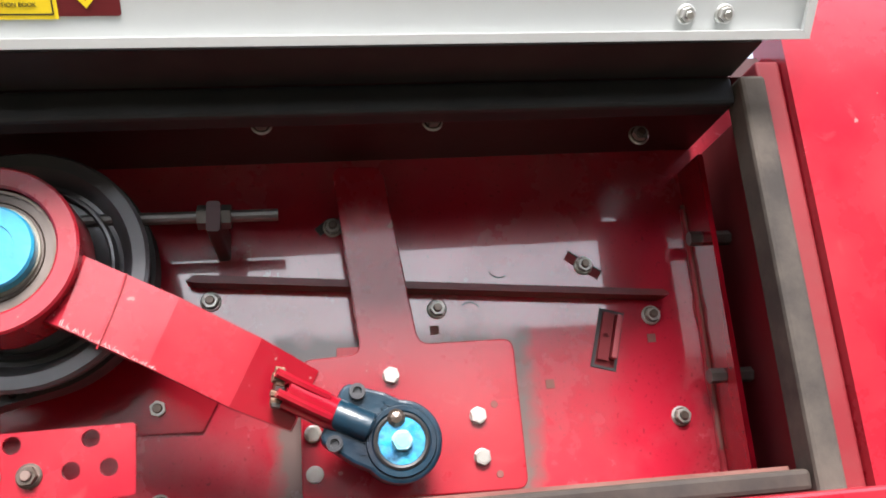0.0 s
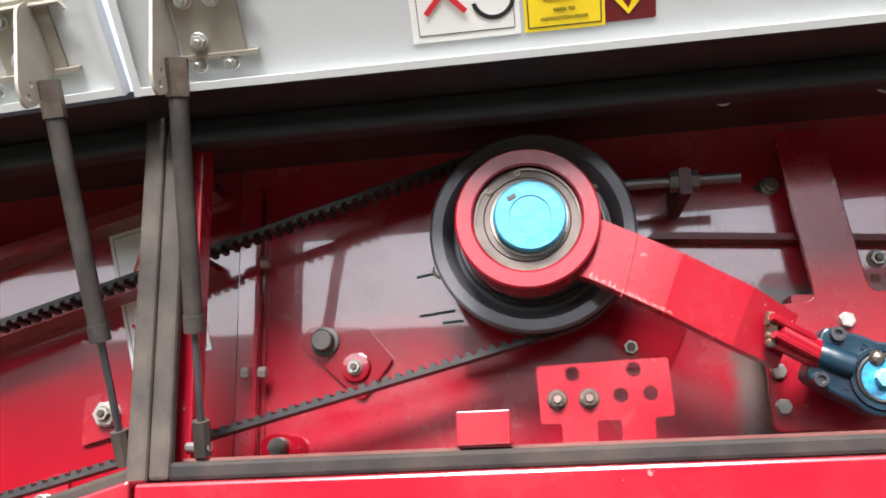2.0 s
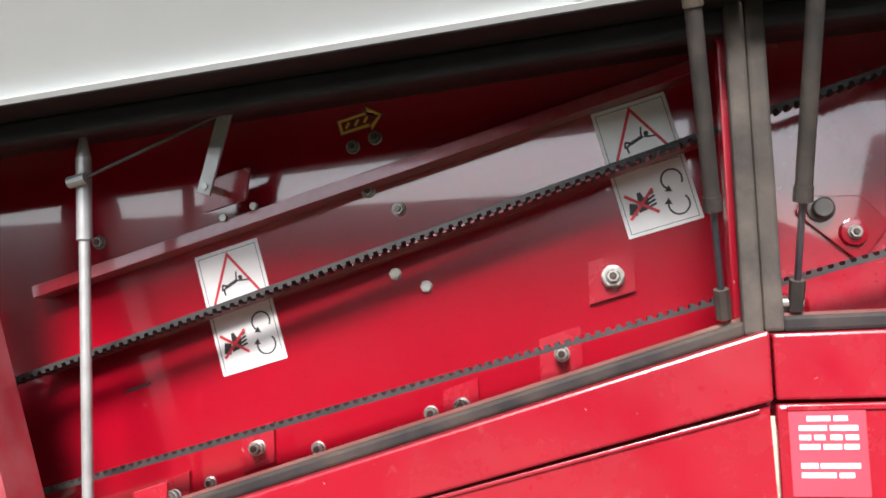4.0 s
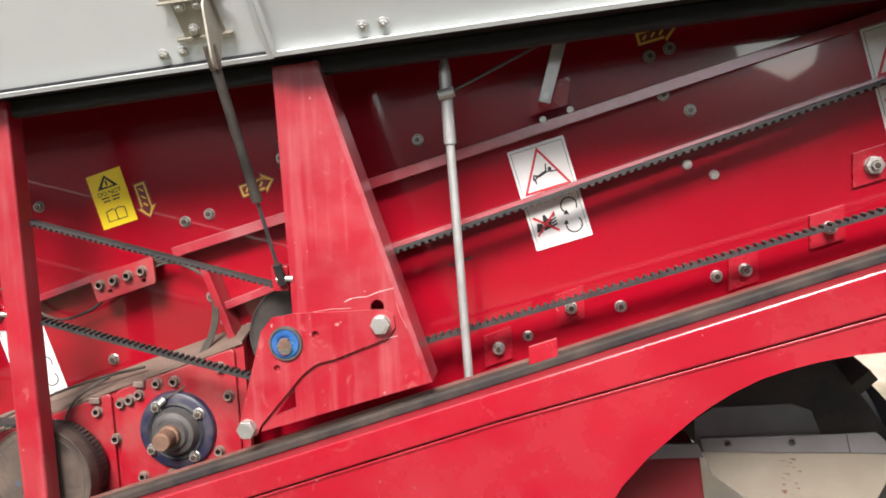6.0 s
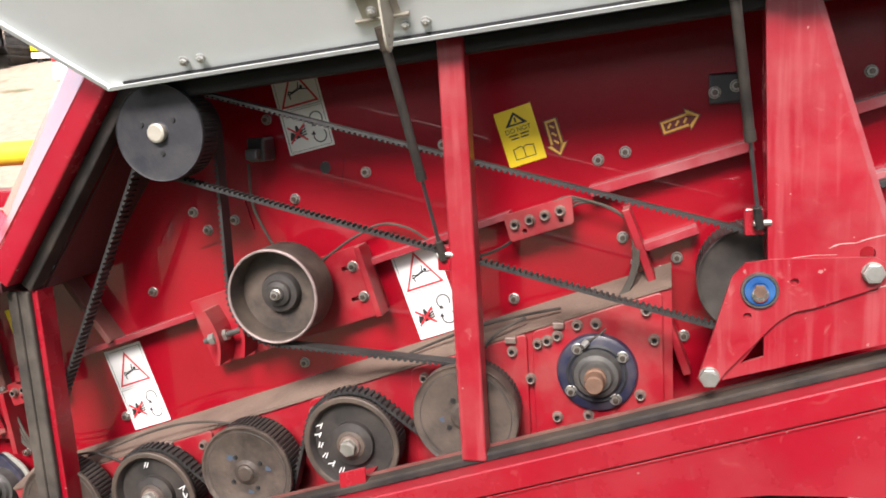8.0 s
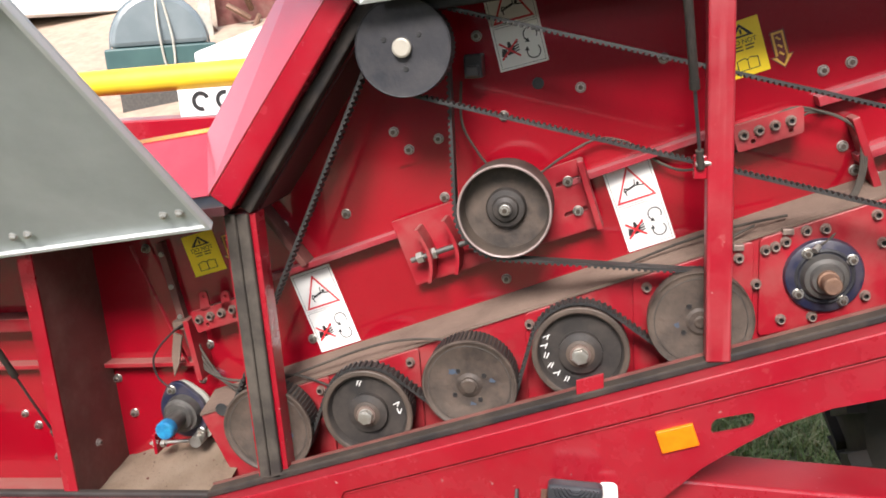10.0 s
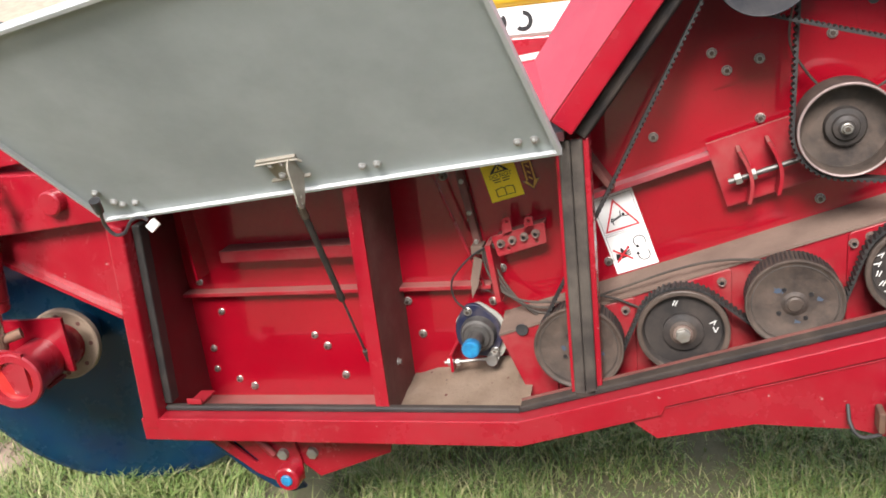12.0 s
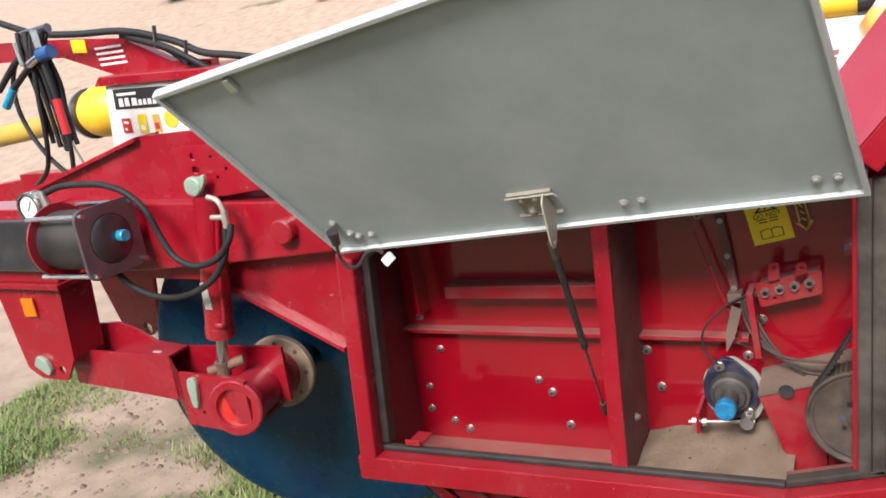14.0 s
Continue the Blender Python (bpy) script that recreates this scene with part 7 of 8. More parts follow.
tagged(part("hose", tube([(-0.12, 0.16, 0.93), (-0.17, 0.16, 0.90), (-0.215, 0.15, 0.85), (-0.215, 0.15, 0.80), (-0.185, 0.15, 0.77)], 0.0024, 8), M_BELT, smooth=True), "thin black grease hose to the shaft bearing", "hose", "grease hoses")
part("plug", lathe([(0, 0.002), (0.014, 0.002), (0.015, 0), (0, 0)], at(-0.055, 0.737, 0.118), 20), M_BLACK, ledge)
part("face_plate", plate([(-0.110, ledge_z(-0.11) - 0.004), (0.018, ledge_z(0.018) - 0.004), (0.018, 0.525), (-0.041, 0.545)], 0.124, 0.14), M_REDD, ledge)

wire = thing("plug_lead", (-0.86, -0.12, 1.10), "black lamp plug on a short lead with a white connector", "cable")
part("plug_body", tube([(-0.868, -0.175, 1.165), (-0.873, -0.16, 1.135)], 0.012, 14, False, 0.009), M_BLACK, wire)
part("lead", tube([(-0.873, -0.16, 1.135), (-0.885, -0.14, 1.10), (-0.875, -0.13, 1.075), (-0.85, -0.13, 1.078), (-0.825, -0.13, 1.105), (-0.80, -0.13, 1.112), (-0.785, -0.13, 1.105)], 0.004, 8), M_BLACK, wire)
part("connector", prism(rounded([(-0.012, -0.01), (0.012, -0.01), (0.012, 0.01), (-0.012, 0.01)], 0.002), -0.006, 0.006, at(-0.775, 1.093, -0.13, radians(40)), (), 0.001), M_WHITE, wire)


# ---- lower side: lamp, reflectors, lower beam ----
rf = part("side_reflector", prism(rounded([(-0.034, -0.022), (0.034, -0.022), (0.034, 0.022), (-0.034, 0.022)], 0.003), 0, 0.008, at(0.90, 0.770, -0.034, radians(16)), (), 0.002), M_ORANGE)
tagged(rf, "rectangular orange side reflector on the red skirt", "reflector", "reflectors")
rf = part("side_reflector", prism(rounded([(-0.024, -0.027), (0.024, -0.027), (0.024, 0.027), (-0.024, 0.027)], 0.003), 0, 0.006, at(-2.022, 0.915, -0.055, radians(2)), (), 0.001), M_ORANGE)
tagged(rf, "small orange reflector on the front support leg", "reflector", "reflectors")
lamp = thing("marker_lamp", (0.715, -0.06, 0.6), "black ribbed rubber side marker lamp on a bracket", "lamp")
ml = at(0.715, 0.659, -0.075, radians(-4))
part("housing", prism(rounded([(-0.045, -0.045), (0.045, -0.045), (0.05, 0.045), (-0.05, 0.045)], 0.012), 0.0, 0.03, ml, (), 0.006), M_LAMP, lamp)
for k in range(5):
    r = 0.040 - 0.007 * k
    part("rib", prism(arc_band(0, 0.045, r, 0.0034, radians(185), radians(355), 14), 0.0305, 0.0355, ml), M_LAMP, lamp)
    part("rib", prism(arc_band(0, -0.045, r, 0.0034, radians(5), radians(175), 14), 0.0305, 0.0355, ml), M_LAMP, lamp)
part("back_plate", prism(rounded([(-0.018, -0.035), (0.018, -0.035), (0.018, 0.035), (-0.018, 0.035)], 0.012), 0, 0.006, at(0.775, 0.650, -0.05), (), 0.001), M_WHITE, lamp, "white plastic base")
part("stem", tube([(0.715, -0.034, 0.65), (0.715, -0.078, 0.65)], 0.02, 14, False), M_BLACK, lamp)
part("side_clip", box(0.652, 0.664, -0.08, -0.04, 0.618, 0.662, 0.003), M_RUST, lamp)
part("lead", tube([(0.605, -0.034, 0.655), (0.607, -0.06, 0.625), (0.625, -0.07, 0.605), (0.66, -0.07, 0.612)], 0.004, 8), M_BELT, lamp)
lb = thing("chassis_beam", (1.4, 0.15, 0.65), "red lower chassis beam under the skirt", "beam")
part("beam", plate([(0.80, 0.66), (2.3, 0.55), (2.3, 0.44), (0.80, 0.55)], 0.02, 0.14, (), 0.006), M_RED, lb)
mud = thing("mudguard", (2.25, 0.25, 0.8), "galvanised folded mudguard plates with bolt holes and rust runs", "mudguard")
part("plate", plate([(2.100, 0.926), (2.36, 0.922), (2.44, 0.915), (2.38, 0.80), (2.22, 0.80), (2.173, 0.838), (2.112, 0.886)], 0.25, 0.256), M_MUDZ, mud, "earth-stained lower face")
part("fold", plate([(2.094, 0.952), (2.345, 0.956), (2.352, 0.9225), (2.100, 0.9265)], 0.246, 0.253, [ring(x, z, 0.0065, 8) for x, z in ((2.142, 0.942), (2.253, 0.943))], 0.001), M_GALVD, mud, "dull grey folded top edge with bolt holes")
part("fold", plate([(2.346, 0.956), (2.398, 0.958), (2.42, 0.935), (2.42, 0.92), (2.353, 0.9225)], 0.247, 0.254, (), 0.001), M_GALVD, mud)
part("plate", plate([(2.098, 0.965), (2.132, 0.986), (2.273, 0.991), (2.309, 0.977), (2.326, 0.931), (2.326, 0.90), (2.098, 0.90)], 0.32, 0.326), M_GALVD, mud)
part("box", plate([(1.93, 0.915), (2.095, 0.918), (2.110, 0.75), (1.90, 0.74)], 0.26, 0.4, (), 0.006), M_REDM, mud)
part("box_flange", plate([(1.96, 0.942), (2.090, 0.944), (2.099, 0.9185), (1.95, 0.9155)], 0.24, 0.25, (), 0.001), M_GALVD, mud)
rs = random.Random(5)
for k in range(16):
    x, z = 2.25 + rs.uniform(-0.012, 0.016), 0.915 - 0.0045 * k - rs.uniform(0, 0.003)
    part("rust_run", plate([(x - rs.uniform(0.001, 0.009), z), (x + rs.uniform(0.001, 0.006), z - 0.001), (x + rs.uniform(0.0, 0.004), z - rs.uniform(0.002, 0.005))], 0.2494, 0.25), M_RUST, mud)


def wheel_tyre(x, y, z, r, wide, label, tread=28):
    ob = thing("wheel", (x, y, z - r), label, "wheel")
    m = Matrix.Translation((x, y, z)) @ WALL_M
    part("tyre", lathe([(r * 0.5, wide / 2 * 0.8), (r * 0.62, wide / 2), (r * 0.9, wide / 2), (r * 0.97, wide / 2 * 0.85), (r, wide / 4), (r, -wide / 4), (r * 0.97, -wide / 2 * 0.85), (r * 0.9, -wide / 2), (r * 0.62, -wide / 2), (r * 0.5, -wide / 2 * 0.8)], m, 64), M_TYRE, ob, smooth=True)
    part("rim", lathe([(0, 0.03), (r * 0.2, 0.03), (r * 0.45, wide / 4), (r * 0.52, wide / 2 * 0.8), (r * 0.52, -wide / 2 * 0.8), (0, -wide / 2 * 0.8)], m, 40), M_WHITE, ob, smooth=True)
    lugs = bmesh.new()
    for i in range(tread):
        a = 2 * math.pi * i / tread
        for s in (-1, 1):
            b = bmesh.new()
            bmesh.ops.create_cube(b, size=1)
            b.transform(m @ Matrix.Rotation(a + (0.5 * math.pi / tread if s > 0 else 0), 4, "Z") @ Matrix.Translation((r * 1.0, 0, s * wide * 0.23)) @ Matrix.Rotation(s * 0.5, 4, "X") @ Matrix.Diagonal((r * 0.07, r * 0.06, wide * 0.5, 1)))
            me = bpy.data.meshes.new("t")
            b.to_mesh(me)
            b.free()
            lugs.from_mesh(me)
            bpy.data.meshes.remove(me)
    part("tread", lugs, M_TYRE, ob)
    return ob


wheel_tyre(1.95, 0.57, 0.62, 0.62, 0.34, "large black tractor-tread tyre inside the wheel cut-out")
info = thing("info_decal", (2.572, -0.034, 1.24), "red decal with unreadable white print lines", "decal")
mi = at(2.572, 1.238, -0.0372, radians(0))
flat("sheet", [(-0.036, -0.045), (0.036, -0.045), (0.036, 0.04), (-0.036, 0.04)], mi, M_PINK, info, 0.0006)
for i, line in enumerate((((-0.019, 0.003), (0.006, 0.019)), ((-0.027, -0.001), (0.002, 0.028)), ((-0.027, -0.016), (-0.013, -0.003), (0.002, 0.013), (0.016, 0.028)), ((-0.027, -0.008), (-0.005, 0.012), (0.014, 0.028)), (), ((-0.027, -0.011), (-0.009, 0.028)), ((-0.027, 0.005), (0.008, 0.022)))):
    for u0, u1 in line:
        flat("print_bar", stroke((u0, 0.031 - 0.0092 * i), (u1, 0.031 - 0.0092 * i), 0.005), mi, M_WHITE, info, 0.001)

# share bracket under the front compartment
sb = thing("roller_bracket", (-0.75, 0.13, 0.3), "red triangular roller bracket with slots and a blue-capped axle", "bracket")
part("arm_plate", plate([(-0.97, 0.50), (-0.921, 0.412), (-0.80, 0.318), (-0.735, 0.292), (-0.70, 0.287), (-0.668, 0.306), (-0.664, 0.36), (-0.69, 0.50)], 0.10, 0.110,
                        (rounded([(-0.885, 0.425), (-0.80, 0.35), (-0.79, 0.358), (-0.872, 0.436)], 0.003), rounded([(-0.80, 0.43), (-0.755, 0.38), (-0.745, 0.388), (-0.788, 0.438)], 0.003)), 0.001), M_RED, sb)
part("gusset", plate([(-0.73, 0.50), (-0.715, 0.42), (-0.66, 0.345), (-0.623, 0.313), (-0.418, 0.396), (-0.408, 0.44), (-0.408, 0.50)], 0.1105, 0.119, (), 0.001), M_RED, sb, "red triangular gusset plate")
part("axle_boss", lathe([(0.0165, 0.03), (0.030, 0.03), (0.034, 0.026), (0.037, 0), (0.0165, 0)], at(-0.702, 0.322, 0.10), 28), M_RED, sb, smooth=True)
part("axle_cap", lathe([(0, 0.036), (0.013, 0.036), (0.016, 0.033), (0.016, 0), (0, 0)], at(-0.702, 0.322, 0.10), 24), M_CYANF, sb, smooth=True)
fix("bolt", ME_BOLT_L, -0.633, 0.386, 0.1105, sb)
fix("nut", ME_NUT, -0.633, 0.386, 0.1105, sb)
fix("bolt", ME_BOLT_L, -0.712, 0.385, 0.10, sb)
part("tie_bar", tube([(-0.80, 0.09, 0.46), (-0.735, 0.09, 0.385)], 0.010, 10, False), M_REDD, sb)
sh = part("share_blade", plate([(-1.0, 0.48), (-0.945, 0.40), (-0.835, 0.305), (-0.765, 0.262), (-0.72, 0.252), (-0.675, 0.268), (-0.695, 0.302), (-0.795, 0.37), (-0.905, 0.49)], 0.118, 0.13, (), 0.003), M_DISC)
tagged(sh, "dark teal steel blade edge behind the roller bracket", "blade")


# ---- front of the machine: disc, arm, hydraulics ----
disc = thing("cutting_disc", (-1.405, 0.30, 0.06), "large smooth dark teal steel disc standing on the ground", "disc")
dm = Matrix.Translation((-1.352, 0.36, 0.622)) @ Matrix.Rotation(radians(15), 4, "Z") @ WALL_M
part("face", lathe([(0, 0.012), (0.2, 0.012), (0.43, 0.004), (0.518, -0.006), (0.518, -0.018), (0.2, -0.004), (0, -0.004)], dm, 96), M_DISC, disc, smooth=True)
part("rim", lathe([(0.5185, -0.0055), (0.537, -0.008), (0.545, -0.013), (0.545, -0.016), (0.537, -0.019), (0.5185, -0.019)], dm, 96), M_DISC, disc, "bevelled outer rim", smooth=True)
chas = thing("front_chassis", (-1.5, 0.05, 0.8), "red welded front chassis side with box beam and gussets", "chassis")
part("side_plate", plate([(-2.2, 1.17), (-2.0, 1.235), (-1.565, 1.355), (-1.35, 1.36), (-0.975, 1.36), (-0.975, 0.78), (-1.04, 0.81), (-1.38, 0.972), (-2.2, 0.97)], 0.05, 0.062), M_RED, chas)
part("top_flange", prism([(0, 0), (1, 0), (1, 1), (0, 1)], 0, -1, Matrix(((0.435, 0, 0, -2.0), (0, 0.09, 0, 0.03), (0.12, 0, 0.01, 1.235), (0, 0, 0, 1)))), M_RED, chas)
part("box_beam", plate([(-2.2, 1.20), (-1.0, 1.185), (-1.0, 1.065), (-1.25, 1.04), (-1.6, 1.01), (-2.2, 0.985)], 0.0, 0.05, (), 0.005), M_RED, chas)
part("gusset_flange", plate([(-1.38, 0.972), (-1.04, 0.81), (-1.04, 0.800), (-1.385, 0.963)], 0.030, 0.05), M_RED, chas)
part("hole_plate", plate([(-1.413, 1.326), (-1.137, 1.332), (-1.164, 1.218), (-1.275, 1.205), (-1.40, 1.21)], 0.0, 0.01, [ring(x, z, r, 10) for x, z, r in ((-1.355, 1.303, 0.010), (-1.355, 1.27, 0.011), (-1.30, 1.30, 0.005), (-1.26, 1.27, 0.005), (-1.29, 1.25, 0.005))]), M_RED, chas)
part("boss", lathe([(0, 0.03), (0.026, 0.03), (0.03, 0.026), (0.03, 0), (0, 0)], at(-1.115, 1.12, 0.0), 24), M_RED, chas)
part("inner_beam", box(-2.6, -0.97, 0.45, 0.52, 0.98, 1.2), M_RED, chas)
leg = thing("support_leg", (-2.0, -0.02, 0.7), "red box-section support leg with pale green pin", "leg")
part("leg_plate", plate([(-2.16, 0.985), (-1.887, 0.99), (-1.905, 0.76), (-1.955, 0.69), (-2.06, 0.69), (-2.11, 0.72)], -0.05, -0.04, (ring(-1.965, 0.722, 0.013, 12),), 0.0), M_RED, leg)
part("leg_plate", plate([(-2.16, 0.985), (-1.887, 0.99), (-1.905, 0.76), (-1.955, 0.69), (-2.06, 0.69), (-2.11, 0.72)], 0.05, 0.06, (), 0.0), M_RED, leg)
part("leg_side", plate([(-1.899, 0.99), (-1.887, 0.99), (-1.905, 0.76), (-1.917, 0.76)], -0.0395, 0.05), M_RED, leg)
part("head_box", box(-2.2, -1.872, -0.06, 0.05, 0.99, 1.2, 0.004), M_RED, leg)
part("ledge", box(-2.2, -1.86, -0.075, 0.05, 0.975, 0.99, 0.002), M_RED, leg)
part("black_case", box(-2.16, -1.885, -0.085, -0.061, 1.03, 1.175, 0.006), M_BLACK, leg, "matt black cover")
part("pin_head", prism(rounded([(-0.03, -0.022), (0.03, -0.014), (0.034, 0.006), (0.004, 0.026), (-0.03, 0.02)], 0.012), 0, 0.016, at(-2.027, 0.735, -0.05, radians(-35)), (), 0.003), M_GREEN, leg, "pale green passivated pin head")
ar = thing("disc_arm", (-1.65, 0.0, 0.6), "red swing arm carrying the cutting disc", "arm")
part("beam_front", plate([(-1.985, 0.655), (-1.60, 0.634), (-1.60, 0.765), (-1.99, 0.760)], 0.005, 0.015, (), 0.001), M_RED, ar)
bend = bmesh.new()
bend.faces.new([bend.verts.new(p) for p in ((-1.60, 0.006, 0.634), (-1.512, -0.054, 0.602), (-1.512, -0.054, 0.750), (-1.60, 0.006, 0.765))])
bmesh.ops.solidify(bend, geom=bend.faces[:], thickness=-0.009)
part("bent_plate", bend, M_RED, ar, "slanting plate joining beam and box")
part("box_front", plate([(-1.512, 0.602), (-1.355, 0.592), (-1.30, 0.60), (-1.30, 0.74), (-1.33, 0.748), (-1.512, 0.750)], -0.055, -0.045, (ring(-1.452, 0.640, 0.006, 10),), 0.0), M_RED, ar)
part("beam_rear", plate([(-1.99, 0.66), (-1.28, 0.62), (-1.28, 0.775), (-1.36, 0.772), (-1.62, 0.758), (-1.72, 0.766), (-1.79, 0.800), (-1.86, 0.818), (-1.95, 0.812), (-1.99, 0.77)], 0.085, 0.095), M_RED, ar)
part("top_cover", plate([(-1.80, 0.757), (-1.60, 0.757), (-1.60, 0.764), (-1.80, 0.764)], 0.0152, 0.0848), M_RED, ar)
part("ramp", plate([(-1.86, 0.735), (-1.80, 0.757), (-1.80, 0.764), (-1.86, 0.742)], 0.0152, 0.0848), M_RED, ar)
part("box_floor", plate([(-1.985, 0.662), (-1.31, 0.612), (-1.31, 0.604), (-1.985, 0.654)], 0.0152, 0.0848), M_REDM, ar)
part("paint_chip", box(-1.675, -1.645, 0.02, 0.032, 0.7642, 0.7648), M_CHIP, ar)
ax = Matrix.Translation((-1.336, -0.066, 0.668)) @ Vector((-0.049, 0.25, -0.018)).to_track_quat("Z", "Y").to_matrix().to_4x4()
part("axle_tube", lathe([(0.05, 0.012), (0.053, 0.0), (0.071, 0.0), (0.075, 0.004), (0.075, 0.022), (0.064, 0.028), (0.060, 0.20), (0.066, 0.215), (0.066, 0.26), (0.05, 0.26), (0.05, 0.012)], ax, 44), M_RED, ar, smooth=True)
part("tube_plug", lathe([(0, 0.016), (0.046, 0.016), (0.052, 0.008), (0.054, 0.004), (0.056, 0.020), (0, 0.022)], ax, 40), M_ORRED, ar, "faded orange-red end cap", smooth=True)
fb = part("hub_flange", lathe([(0.062, 0.25), (0.100, 0.25), (0.104, 0.254), (0.104, 0.272), (0.0, 0.272), (0.0, 0.25)], ax, 48), M_HEAP, ar, "dusty bolted hub flange", smooth=True)
for i in range(8):
    a = 2 * math.pi * i / 8
    part("bolt_hole", lathe([(0, -0.001), (0.006, -0.001), (0.007, 0.002), (0, 0.002)], ax @ Matrix.Translation((0.084 * math.cos(a), 0.084 * math.sin(a), 0.2495)), 10), M_BROWN, fb)
part("hub_core", lathe([(0, 0.27), (0.06, 0.27), (0.06, 0.37), (0, 0.37)], ax, 24), M_DISC, ar)
part("pin_head", prism(rounded([(-0.012, -0.05), (0.006, -0.05), (0.016, 0.02), (0.008, 0.036), (-0.012, 0.034), (-0.018, 0.01)], 0.012), 0, 0.014, at(-1.463, 0.709, -0.055), (), 0.003), M_GREEN, ar, "pale green passivated pin head")
hcyl = thing("hydraulic_cylinder", (-1.41, 0.0, 0.74), "red hydraulic cylinder with a bare steel rod", "cylinder")
part("barrel", tube([(-1.335, 0.0, 1.21), (-1.388, 0.0, 0.862)], 0.036, 28, False), M_RED, hcyl, smooth=True)
part("gland", tube([(-1.387, 0.0, 0.868), (-1.391, 0.0, 0.84)], 0.038, 28, False), M_RED, hcyl, smooth=True)
part("rod", tube([(-1.39, 0.0, 0.845), (-1.408, 0.0, 0.745)], 0.0145, 20, False), M_STEEL, hcyl, smooth=True)
part("clevis", join(tube([(-1.44, -0.02, 0.742), (-1.36, 0.03, 0.760)], 0.014, 14, False), tube([(-1.408, 0.0, 0.765), (-1.410, 0.0, 0.725)], 0.020, 14, False)), M_RUST, hcyl, "brassy clevis pin")
part("side_pipe", tube([(-1.30, -0.02, 1.16), (-1.325, -0.03, 1.0), (-1.342, -0.03, 0.89), (-1.37, -0.03, 0.88)], 0.006, 10), M_RED, hcyl)
part("pin_head", join(prism(ring(-0.012, -0.006, 0.024, 20), 0, 0.018, at(-1.332, 1.243, -0.02), (), 0.004), prism(rounded([(-0.01, 0.012), (0.006, -0.024), (0.028, 0.006), (0.026, 0.022)], 0.008), 0.002, 0.014, at(-1.332, 1.243, -0.02), (), 0.002)), M_GREEN, hcyl, "pale green passivated pin head")
part("fitting", join(tube([(-1.29, -0.05, 1.215), (-1.262, -0.05, 1.205), (-1.248, -0.05, 1.175)], 0.0065, 10), tube([(-1.29, -0.05, 1.165), (-1.245, -0.05, 1.165)], 0.0065, 8, False), tube([(-1.25, -0.05, 1.18), (-1.25, -0.05, 1.13)], 0.0085, 8, False)), M_LUG, hcyl, "bright steel hose fittings")
part("data_label", box(-1.386, -1.364, -0.0385, -0.034, 0.925, 0.995), M_GALV, hcyl)
hs1 = [(-1.80, -0.09, 1.243), (-1.729, -0.09, 1.263), (-1.646, -0.09, 1.267), (-1.569, -0.09, 1.262), (-1.50, -0.09, 1.238), (-1.456, -0.085, 1.191), (-1.432, -0.08, 1.12), (-1.402, -0.08, 1.075), (-1.346, -0.08, 1.054), (-1.281, -0.075, 1.07), (-1.24, -0.065, 1.112), (-1.232, -0.055, 1.15)]
hs2 = [(-1.645, -0.06, 1.04), (-1.586, -0.08, 1.008), (-1.526, -0.08, 0.979), (-1.453, -0.08, 0.97), (-1.375, -0.08, 0.983), (-1.303, -0.075, 1.021), (-1.26, -0.065, 1.078), (-1.25, -0.055, 1.14)]
for run in (hs1, hs2):
    tagged(part("hydraulic_hose", tube(run, 0.0082, 12), M_STRUT, smooth=True), "thick black hydraulic hose curving to the cylinder", "hose", "hydraulic hoses")

acc = thing("accumulator", (-1.63, -0.05, 1.05), "black cylindrical accumulator between clamped end plates", "accumulator")
A0, A1 = Vector((-1.748, -0.105, 1.128)), Vector((-1.568, -0.115, 1.135))
am = Matrix.Translation(A0) @ (A1 - A0).to_track_quat("Z", "Y").to_matrix().to_4x4()
ln = (A1 - A0).length
part("body", lathe([(0, 0), (0.074, 0), (0.076, 0.004), (0.076, ln - 0.004), (0.074, ln), (0, ln)], am, 40), M_RUBK, acc, smooth=True)
part("back_plate", lathe([(0, -0.008), (0.094, -0.008), (0.096, -0.006), (0.096, 0), (0, 0)], am, 40), M_RED, acc, smooth=True)
sq = [(0.088, 0.088), (-0.088, 0.088), (-0.088, -0.088), (0.088, -0.088)]
part("end_plate", prism(rounded(sq, 0.03), ln + 0.0005, ln + 0.010, am, (ring(0, 0, 0.062, 32),)), M_PLUM, acc, "shiny dark steel end plate")
part("end_cap", lathe([(0, ln + 0.014), (0.05, ln + 0.014), (0.060, ln + 0.010), (0.0605, ln - 0.002), (0, ln - 0.002)], am, 36), M_BLACK, acc, smooth=True)
part("valve_cap", lathe([(0, ln + 0.034), (0.013, ln + 0.034), (0.015, ln + 0.031), (0.015, ln + 0.012), (0, ln + 0.012)], am @ Matrix.Translation((0.022, 0.0, 0)), 20), M_CYAN, acc, "light blue valve cap", smooth=True)
for u, v in ((0.074, 0.074), (-0.074, 0.074), (-0.074, -0.074), (0.074, -0.074)):
    part("clamp_rod", lathe([(0, -0.008), (0.006, -0.008), (0.006, ln + 0.024), (0, ln + 0.024)], am @ Matrix.Translation((u, v, 0)), 10), M_STEEL, acc)
gg = thing("pressure_gauge", (-1.834, -0.1, 1.2), "small round white-faced pressure gauge on steel fittings", "gauge")
mg = at(-1.834, 1.215, -0.10) @ Matrix.Scale(1.3, 4)
part("case", lathe([(0.026, 0.012), (0.031, 0.012), (0.032, 0.0), (0.030, -0.02), (0, -0.02)], mg, 32), M_STEEL, gg, smooth=True)
